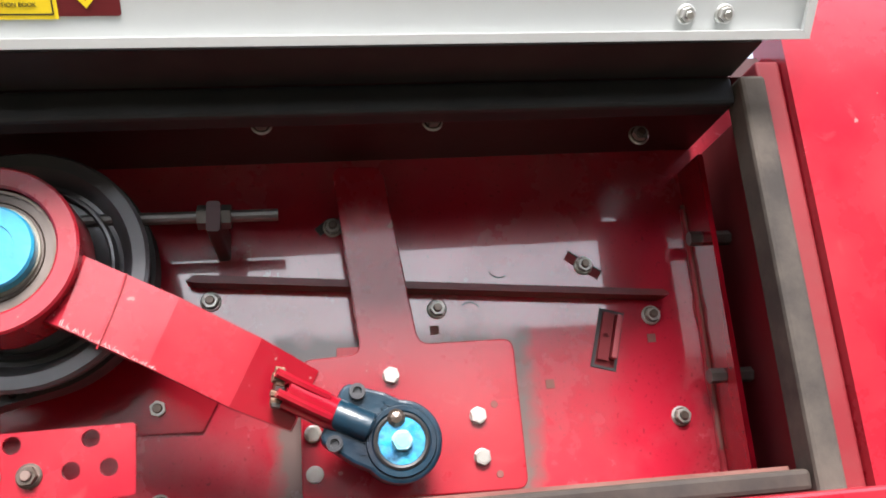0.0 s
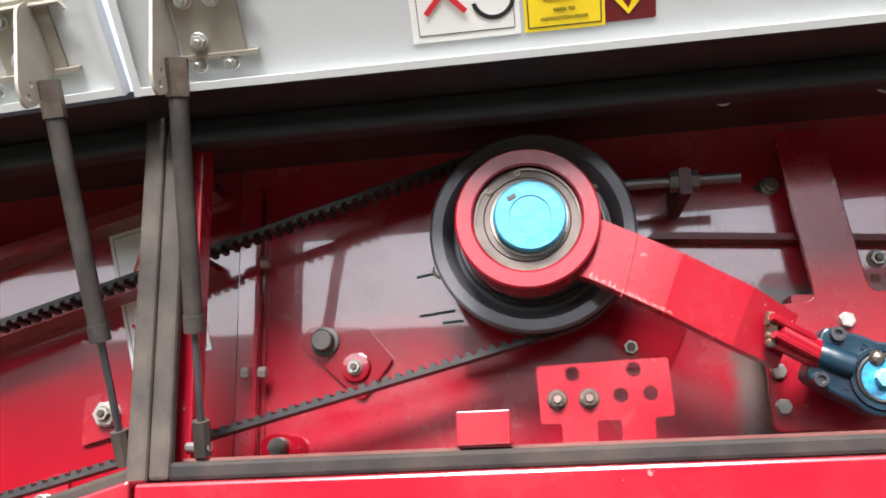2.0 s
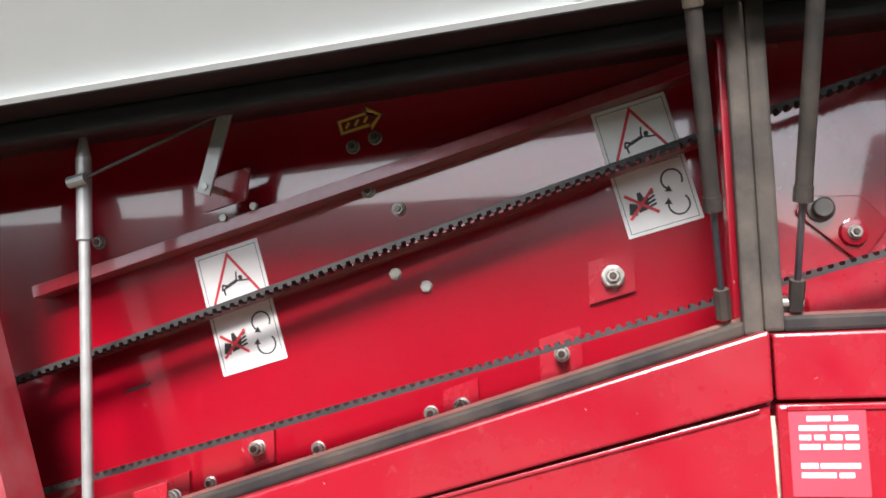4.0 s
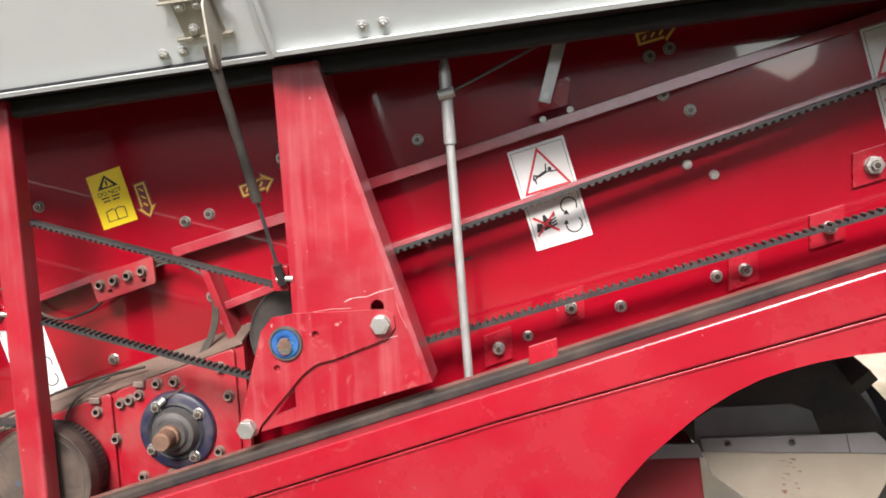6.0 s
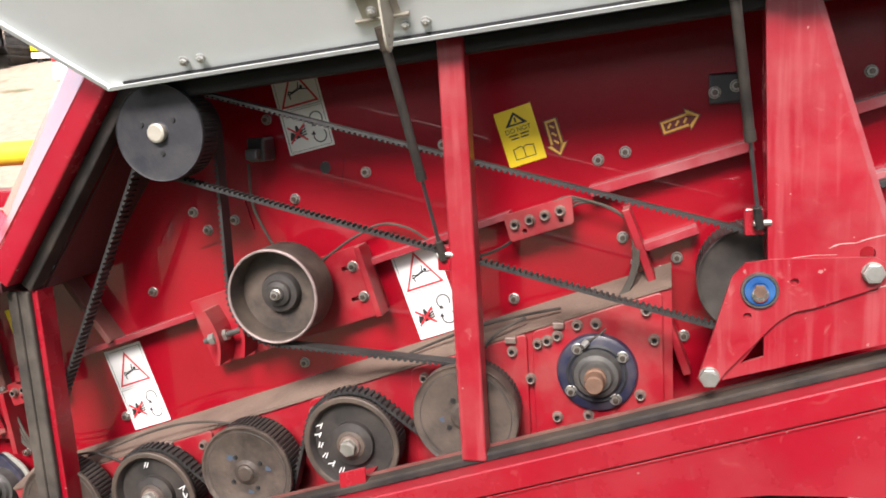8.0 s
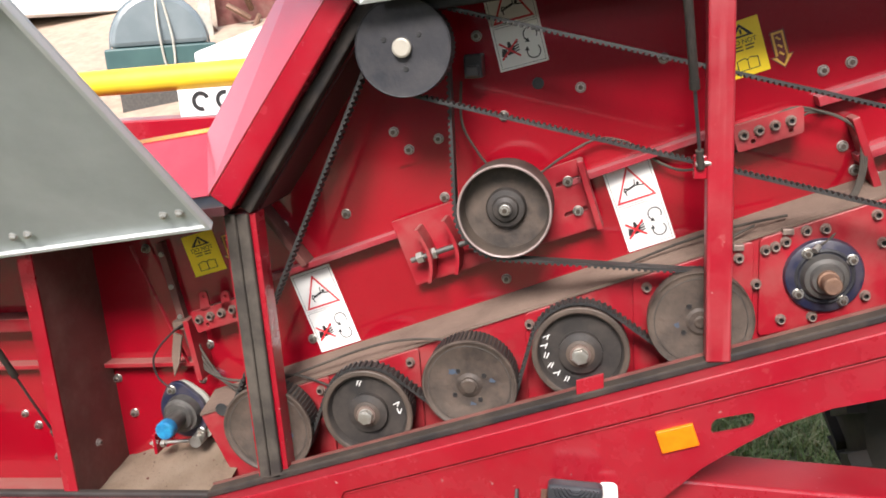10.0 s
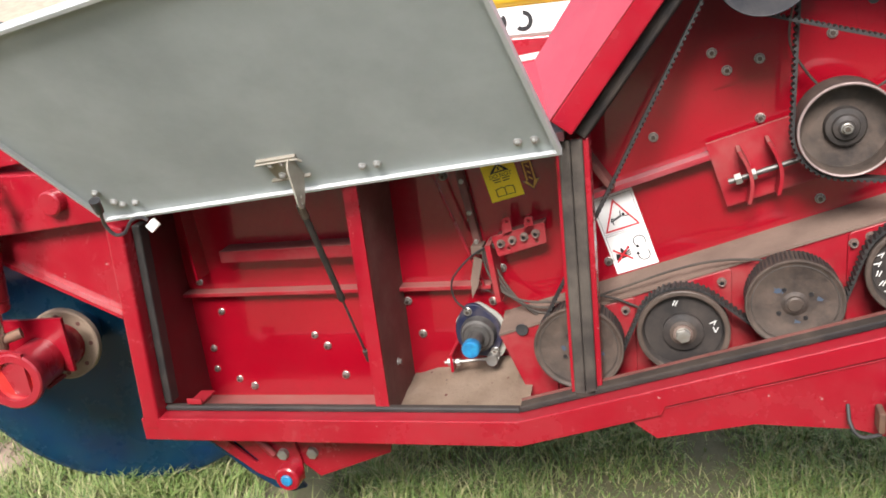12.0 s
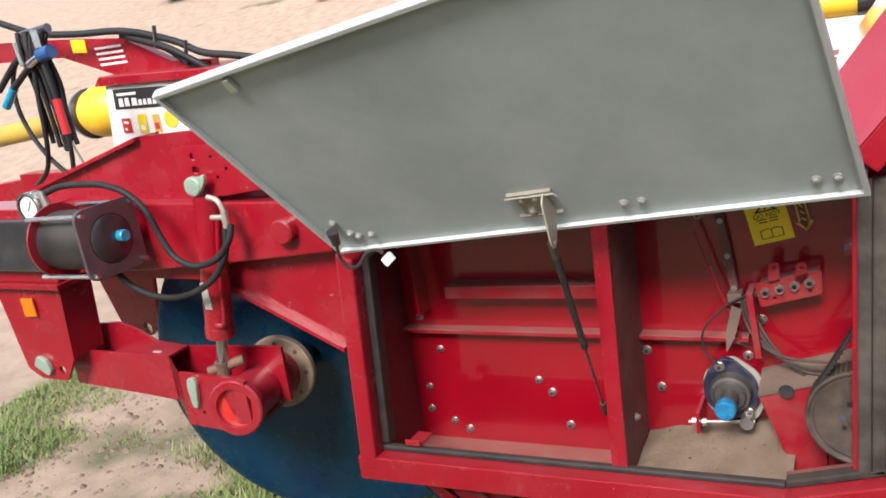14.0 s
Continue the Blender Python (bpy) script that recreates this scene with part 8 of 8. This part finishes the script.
part("dial", lathe([(0, 0.008), (0.0262, 0.008), (0.0262, 0.002), (0, 0.002)], mg, 28), M_WHITE, gg, "white dial")
part("needle", prism(stroke((-0.004, -0.006), (0.010, 0.015), 0.002), 0.0084, 0.009, mg), M_INK, gg)
part("pipe", join(tube([(-1.834, -0.095, 1.185), (-1.83, -0.095, 1.14), (-1.80, -0.09, 1.105), (-1.76, -0.06, 1.10)], 0.010, 8), tube([(-1.86, -0.095, 1.235), (-1.80, -0.095, 1.245)], 0.011, 8, False)), M_ZINC, gg)
part("valve", tube([(-1.79, -0.10, 1.255), (-1.775, -0.10, 1.20)], 0.010, 10, False), M_ZINC, gg)
part("valve_tip", tube([(-1.775, -0.10, 1.20), (-1.768, -0.10, 1.178)], 0.012, 10, False), M_CYAN, gg)
hb = part("hanger_plate", plate(rounded([(-2.19, 0.97), (-1.90, 0.97), (-1.935, 0.70), (-2.01, 0.665), (-2.09, 0.70)], 0.03), 0.30, 0.315, (ring(-1.985, 0.705, 0.018, 14),)), M_RED)
tagged(hb, "dark red hanging plate of the far arm", "plate")


# ---- drive shaft, sign box, hoses at the hitch ----
pto = thing("drive_shaft", (-2.7, 0.8, 1.2), "yellow plastic guarded drive shaft with a bell-shaped cone", "shaft")
part("tube", tube([(-4.2, 0.95, 1.20), (-2.59, 0.79, 1.35)], 0.042, 24, False), M_YDARK, pto, smooth=True)
pm_ = Matrix.Translation((-2.615, 0.79, 1.352)) @ Vector((1.0, -0.09, 0.09)).to_track_quat("Z", "Y").to_matrix().to_4x4()
part("cone", lathe([(0.050, 0.02), (0.066, 0.04), (0.074, 0.075), (0.088, 0.10), (0.098, 0.14), (0.099, 0.19), (0.090, 0.24), (0.070, 0.275), (0.0, 0.29)], pm_, 36), M_YTUBE, pto, smooth=True)
part("collar", lathe([(0.075, 0.050), (0.092, 0.052), (0.096, 0.060), (0.096, 0.074), (0.090, 0.080), (0.075, 0.078)], pm_, 36), M_BLACK, pto, "black end ring", smooth=True)
part("collar", lathe([(0.045, -0.02), (0.060, -0.018), (0.066, 0.0), (0.064, 0.02), (0.045, 0.025)], pm_, 36), M_BLACK, pto, smooth=True)
part("chain", tube([(-2.6, 0.7, 1.27), (-2.5, 0.66, 1.17), (-2.38, 0.64, 1.10)], 0.005, 6), M_DKSTEEL, pto)
sg = thing("sign_box", (-2.05, 0.65, 1.2), "white sign box with a dark banner and small pictogram stickers", "sign")
part("box", plate([(-2.30, 1.24), (-1.3, 1.20), (-1.3, 1.44), (-2.27, 1.462)], 0.62, 0.9, (), 0.006), M_WHITE, sg)
part("rim", plate([(-2.30, 1.463), (-1.3, 1.442), (-1.3, 1.47), (-2.27, 1.495)], 0.6, 0.92, (), 0.004), M_RED, sg)
part("banner", plate([(-2.24, 1.378), (-1.90, 1.372), (-1.90, 1.438), (-2.235, 1.447)], 0.6172, 0.6185), M_INK, sg)
for u0, u1, up in ((-2.218, -2.196, 0.028), (-2.190, -2.168, 0.028), (-2.158, -2.132, 0.026), (-2.127, -2.110, 0.019), (-2.105, -2.090, 0.019), (-2.085, -2.066, 0.019), (-2.061, -2.045, 0.019), (-2.040, -2.022, 0.019)):
    part("banner_mark", plate([(u0, 1.386), (u1, 1.386), (u1 - 0.002, 1.386 + up), (u0 + 0.003, 1.386 + up)], 0.6155, 0.6168), M_WHITE, sg)
part("banner_mark", box(-2.22, -2.13, 0.6155, 0.6168, 1.423, 1.432), M_WHITE, sg)
part("sticker", box(-2.225, -2.185, 0.6172, 0.6185, 1.295, 1.345), M_ORRED, sg)
for u, v in ((-2.212, 1.308), (-2.200, 1.330), (-2.212, 1.332)):
    part("sticker_mark", box(u - 0.004, u + 0.006, 0.6162, 0.6170, v - 0.004, v + 0.004), M_WHITE, sg)
part("sticker_mark", box(-2.140, -2.120, 0.6162, 0.6170, 1.30, 1.318), M_WHITE, sg)
part("sticker_mark", box(-2.075, -2.055, 0.6162, 0.6170, 1.30, 1.322), M_ORRED, sg)
part("sticker", box(-2.15, -2.11, 0.6172, 0.6185, 1.29, 1.355), M_YEL, sg)
part("sticker", box(-2.08, -2.05, 0.6172, 0.6185, 1.29, 1.35), M_ARROW, sg)
part("sticker", lathe([(0, 0.0014), (0.03, 0.0014), (0.03, 0), (0, 0)], at(-2.0, 1.33, 0.6185), 24), M_YTUBE, sg)
ht = thing("implement_hitch", (-2.4, 0.75, 1.45), "red hitch arm with white and yellow stickers", "hitch")
part("arm", plate([(-3.2, 1.68), (-2.56, 1.642), (-2.22, 1.612), (-2.02, 1.515), (-1.85, 1.505), (-1.85, 1.475), (-2.30, 1.495), (-2.53, 1.575), (-3.2, 1.60)], 0.70, 0.74), M_RED, ht)
part("sticker", plate([(-2.47, 1.585), (-2.40, 1.58), (-2.40, 1.625), (-2.47, 1.632)], 0.697, 0.6985), M_YEL, ht)
for i in range(4):
    part("print_line", box(-2.36 + 0.004 * i, -2.23 + 0.004 * i, 0.697, 0.6985, 1.585 - 0.019 * i, 1.593 - 0.019 * i), M_WHITE, ht)
part("lower_arm", plate([(-3.4, 1.10), (-2.2, 1.22), (-2.2, 1.12), (-3.4, 0.98)], 0.5, 0.58, (), 0.004), M_RED, ht)
random.seed(11)
def hitch_hose(run, r, label):
    tagged(part("hitch_hose", tube(run, r, 10), M_STRUT, smooth=True), label, "hose", "hitch hoses")


for k in range(11):
    o, jig = 0.0062 * (k - 5), random.uniform(-0.007, 0.007)
    y = 0.275 + 0.015 * (k % 4)
    hitch_hose([(-2.150 + o * 1.5, y, 1.662), (-2.147 + o * 1.25 + jig, y - 0.012, 1.60), (-2.140 + o * 1.15 - jig, y - 0.004, 1.50), (-2.136 + o + jig * 0.6, y, 1.40), (-2.134 + o * 1.1, y + 0.004, 1.325 - 0.014 * (k % 3))],
               0.0072, "black hydraulic hose coiled in a tight hanging bundle")
hitch_hose([(-2.13, 0.265, 1.65), (-2.14, 0.262, 1.594), (-2.16, 0.26, 1.466), (-2.176, 0.262, 1.336), (-2.23, 0.28, 1.243), (-2.34, 0.31, 1.185)], 0.0075, "black hydraulic hose looping down from the bundle")
hitch_hose([(-2.11, 0.265, 1.65), (-2.105, 0.262, 1.584), (-2.084, 0.26, 1.466), (-2.075, 0.26, 1.354), (-2.09, 0.265, 1.26), (-2.12, 0.27, 1.226), (-2.21, 0.28, 1.286), (-2.28, 0.29, 1.371), (-2.315, 0.30, 1.46), (-2.29, 0.30, 1.55), (-2.21, 0.305, 1.64)], 0.0075, "black hydraulic hose in a U-shaped loop")
hitch_hose([(-2.19, 0.30, 1.655), (-2.215, 0.29, 1.60), (-2.27, 0.29, 1.57), (-2.38, 0.30, 1.50)], 0.010, "black hydraulic hose leading away from the bundle")
hitch_hose([(-2.085, 0.255, 1.588), (-2.14, 0.25, 1.564), (-2.21, 0.25, 1.524), (-2.245, 0.25, 1.502)], 0.010, "black hose with blue coupling crossing the bundle")
for run, r in (([(-2.9, 0.6, 1.80), (-2.577, 0.6, 1.685), (-2.498, 0.6, 1.663), (-2.336, 0.62, 1.645), (-2.153, 0.65, 1.632), (-1.95, 0.65, 1.58), (-1.834, 0.65, 1.53), (-1.70, 0.66, 1.505), (-1.4, 0.7, 1.44)], 0.012), ([(-2.15, 0.66, 1.612), (-1.98, 0.64, 1.565), (-1.88, 0.64, 1.515), (-1.80, 0.66, 1.46)], 0.011), ([(-2.2, 0.68, 1.62), (-2.0, 0.66, 1.56), (-1.9, 0.66, 1.50), (-1.75, 0.68, 1.45)], 0.011)):
    tagged(part("hitch_hose", tube(run, r, 12), M_STRUT, smooth=True), "thick bundled black hose along the hitch arm", "hose", "hitch hoses")
for p, q in (((-2.015, 0.64, 1.565), (-2.005, 0.64, 1.635)), ((-1.90, 0.64, 1.50), (-1.885, 0.64, 1.575))):
    tagged(part("cable_tie", tube([p, q], 0.007, 8, False), M_BLACK), "black tie round the hitch hoses", "clip", "hose ties")
bp_ = thing("quick_coupling", (-2.2, 0.28, 1.55), "bright steel couplings with blue and red sleeves", "coupling")
part("sleeve", tube([(-2.243, 0.25, 1.504), (-2.30, 0.25, 1.452)], 0.0135, 12, False), M_CYAN, bp_)
part("coupling", tube([(-2.145, 0.248, 1.566), (-2.09, 0.25, 1.588)], 0.0125, 12, False), M_STEEL, bp_)
part("cap", tube([(-2.09, 0.25, 1.588), (-2.04, 0.25, 1.596)], 0.021, 14, False), M_BLUE, bp_)
part("sleeve", tube([(-2.0835, 0.26, 1.458), (-2.0755, 0.26, 1.352)], 0.0125, 12, False), M_REDINK, bp_)
part("coupling", tube([(-2.198, 0.262, 1.635), (-2.188, 0.262, 1.565)], 0.010, 10, False), M_STEEL, bp_)
part("coupling", tube([(-2.105, 0.258, 1.662), (-2.10, 0.258, 1.61)], 0.010, 10, False), M_STEEL, bp_)
part("collar", tube([(-2.215, 0.30, 1.652), (-2.09, 0.30, 1.664)], 0.014, 10, False), M_BLACK, bp_)


# ---- far side of the machine and the yard ----
fs = thing("far_frame", (-0.4, 1.2, 1.0), "red far-side beam with a white board and dark plain shapes", "frame")
part("beam", box(-2.4, 0.35, 1.16, 1.30, 1.18, 1.284, 0.006), M_RED, fs)
part("board", plate([(-0.60, 1.287), (0.2, 1.30), (0.2, 1.385), (-0.60, 1.375)], 1.17, 1.18), M_WHITE, fs)
for i in range(5):
    part("board_mark", prism(arc_band(0, 0, 0.026, 0.014, 0.4 + 0.9 * i, 5.0 + 0.7 * i), 0, 0.001, at(-0.52 + 0.085 * i, 1.335, 1.169)), M_INK, fs)
part("white_hood", plate([(-0.60, 1.44), (0.25, 1.44), (0.25, 1.66), (-0.2, 1.60), (-0.60, 1.49)], 1.32, 1.7, (), 0.01), M_WHITE, fs)
part("far_post", box(-2.4, -2.3, 1.16, 1.3, 0.0, 1.18), M_RED, fs)
part("far_post", box(0.25, 0.35, 1.16, 1.3, 0.0, 1.18), M_RED, fs)
yt = thing("guard_tube", (-0.4, 1.2, 1.4), "long yellow plastic guard tube on the far beam", "shaft")
part("tube", tube([(-1.3, 1.2, 1.405), (0.3, 1.2, 1.43)], 0.043, 24, False), M_YTUBE, yt, smooth=True)
part("yoke", tube([(0.06, 1.2, 1.426), (0.12, 1.2, 1.427)], 0.05, 20, False), M_BLACK, yt)

GT = ground_z


def facing(x, y, away):
    """Frame on the rising yard: u across, v up, w away from the machine."""
    f = Vector((away[0], away[1], 0)).normalized()
    r = Vector((f.y, -f.x, 0))
    return Matrix(((r.x, 0, f.x, x), (r.y, 0, f.y, y), (0, 1, 0, GT(x, y)), (0, 0, 0, 1)))


def block(m, u0, u1, v0, v1, w0, w1, bevel=0.0):
    return prism([(u0, v0), (u1, v0), (u1, v1), (u0, v1)], w0, w1, m, (), bevel)


def roll(m, u0, u1, v, w, r, seg=32):
    """A wheel whose axle runs along u."""
    q = m @ Matrix.Translation((u0, v, w)) @ Matrix.Rotation(radians(90), 4, "Y")
    k = u1 - u0
    return lathe([(0, 0.04), (r * 0.55, 0.05), (r * 0.62, 0.0), (r * 0.93, 0.0), (r, 0.04), (r, k - 0.04), (r * 0.93, k), (r * 0.62, k), (r * 0.55, k - 0.05), (0, k - 0.04)], q, seg)


def tractor(x, y):
    m = facing(x, y, (-0.62, 0.78))
    ob = thing("parked_tractor", (x, y, GT(x, y)), "dark parked tractor with lime green bonnet, seen end-on", "tractor")
    for u in (-0.2, -2.0):
        w = part("wheel", roll(m, u, u + 0.4, 0.6, 0.6, 0.6), M_TYRE, ob, "grey dusty tractor tyre", smooth=False)
        for k in range(18):
            a = 2 * math.pi * k / 18
            part("tread_lug", prism([(-0.02, -0.03), (0.42, 0.03), (0.42, 0.07), (-0.02, 0.01)], 0.0, 0.02, m @ Matrix.Translation((u, 0.6, 0.6)) @ Matrix.Rotation(a, 4, "X") @ Matrix.Translation((0, 0, 0.6))), M_TYRE, w)
        part("fender", block(m, u - 0.1, u + 0.6, 1.24, 1.34, 0.0, 1.3, 0.03), M_LIME, ob)
    part("chassis", block(m, -1.55, -0.25, 0.4, 1.1, 0.4, 2.6, 0.04), M_BLACK, ob)
    part("bonnet", block(m, -1.35, -0.45, 1.1, 1.75, 0.3, 2.0, 0.1), M_LIME, ob)
    part("cab", block(m, -1.6, -0.2, 1.5, 2.7, 1.9, 3.2, 0.08), M_BLACK, ob)
    for k in range(9):
        part("weight", block(m, -1.5 + 0.13 * k, -1.4 + 0.13 * k, 0.28, 1.15, -0.1, 0.25, 0.02), M_STRUT, ob)
    part("linkage", block(m, -2.6, -0.2, 0.75, 0.85, 0.05, 0.14), M_DKSTEEL, ob)


def car(x, y):
    m = facing(x, y, (-0.60, 0.80))
    ob = thing("parked_car", (x, y, GT(x, y)), "white parked car with a red tail light", "car")
    part("body", block(m, 0.0, 1.75, 0.24, 0.92, 0.0, 4.1, 0.1), M_CARW, ob)
    part("cabin", prism([(0.12, 0.9), (1.63, 0.9), (1.45, 1.45), (0.3, 1.45)], 0.25, 2.8, m, (), 0.05), M_BLACK, ob)
    part("bumper", block(m, -0.03, 1.78, 0.26, 0.48, -0.08, 0.2, 0.04), M_CARW, ob)
    for u in (-0.015, 1.565):
        part("tail_light", block(m, u, u + 0.2, 0.55, 0.84, -0.015, 0.2, 0.02), M_REDINK, ob)
    for u in (0.08, 1.47):
        for w in (0.75, 3.3):
            part("wheel", roll(m, u, u + 0.2, 0.31, w, 0.31), M_TYRE, ob)


tractor(-10.36, 12.37)
car(-7.57, 9.77)
tr_ = thing("low_trailer", (-10.05, 12.62, GT(-10.05, 12.62)), "low trailer with a yellow and white marker board", "trailer")
mt = facing(-10.05, 12.62, (-0.62, 0.78))
part("board", block(mt, -0.2, 0.32, 0.22, 0.46, 0.0, 0.06, 0.01), M_YEL, tr_)
part("lower_board", block(mt, -0.2, 0.32, 0.08, 0.19, 0.0, 0.06, 0.01), M_WHITE, tr_)
part("bed", block(mt, -0.2, 0.32, 0.3, 0.44, 0.07, 2.2, 0.01), M_BLACK, tr_)
for u in (-0.1, 0.15):
    part("skid", block(mt, u, u + 0.1, -0.1, 0.3, 0.08, 0.2), M_BLACK, tr_)

tank = thing("fuel_tank", (-3.49, 6.48, GT(-3.49, 6.48)), "half-round glossy grey-blue tank on a dark green base with a rope", "tank")
mk = facing(-3.49, 6.48, (-0.47, 0.88))
base_z = 1.41 - GT(-3.49, 6.48)
dome = [(0.47 * math.cos(radians(a)), 0.50 * math.sin(radians(a))) for a in range(0, 181, 9)]
part("shell", prism([(u, v + base_z + 0.13) for u, v in dome], 0.0, 1.6, mk, (), 0.05), M_FOAM, tank, smooth=False)
for k in range(3):
    part("hoop", prism([(u * 1.03, v * 1.03 + base_z + 0.13) for u, v in dome] + [(u * 0.99, v * 0.99 + base_z + 0.13) for u, v in dome[::-1]], 0.1 + 0.6 * k, 0.16 + 0.6 * k, mk), M_FOAM, tank)
part("base", block(mk, -0.53, 0.53, base_z - 0.1, base_z + 0.129, -0.04, 1.65, 0.02), mat("dark_green_plastic", (0.03, 0.07, 0.07), (0.04, 0.09, 0.085), 5, 0.4), tank)
part("stand", block(mk, -0.45, 0.45, -0.1, base_z - 0.1, 0.05, 1.5), M_DKSTEEL, tank)
part("rope", tube([mk @ Vector((0.02, base_z + 0.66, 0.02)), mk @ Vector((0.0, base_z + 0.3, -0.05)), mk @ Vector((0.03, base_z - 0.08, -0.06)), mk @ Vector((0.1, base_z - 0.12, -0.06)), mk @ Vector((0.12, base_z + 0.2, -0.05)), mk @ Vector((0.06, base_z + 0.66, 0.02))], 0.012, 8), M_GALV, tank)

scrap = thing("rusty_implement", (-3.66, 9.18, GT(-3.66, 9.18)), "rusty farm implement frame with chains and a red mast", "implement")
ms = facing(-3.66, 9.18, (-0.42, 0.9))
hz = 1.5 - GT(-3.66, 9.18)
part("post", block(ms, -0.62, -0.46, -0.1, hz + 1.2, 0.0, 0.16, 0.01), M_GALV, scrap)
part("mast", block(ms, 0.95, 1.1, -0.1, hz + 1.3, 0.1, 0.25, 0.01), M_RED, scrap)
random.seed(21)
for k in range(16):
    u, v = random.uniform(-0.35, 1.6), hz + random.uniform(-0.1, 0.95)
    a = random.uniform(0, 3.1)
    d = random.uniform(0.12, 0.32)
    part("bar", tube([ms @ Vector((u - d * math.cos(a), v - d * math.sin(a), 0.2)), ms @ Vector((u, v, random.uniform(0.0, 0.2))), ms @ Vector((u + d * math.cos(a), v + d * math.sin(a), 0.25))], random.uniform(0.02, 0.045), 7), M_RUST, scrap)
part("frame", block(ms, -0.4, 1.8, -0.1, hz + 0.9, 0.4, 0.5), M_BROWN, scrap)
part("yellow_cap", block(ms, 0.62, 0.80, hz + 0.16, hz + 0.34, -0.05, 0.1, 0.03), M_YEL, scrap)
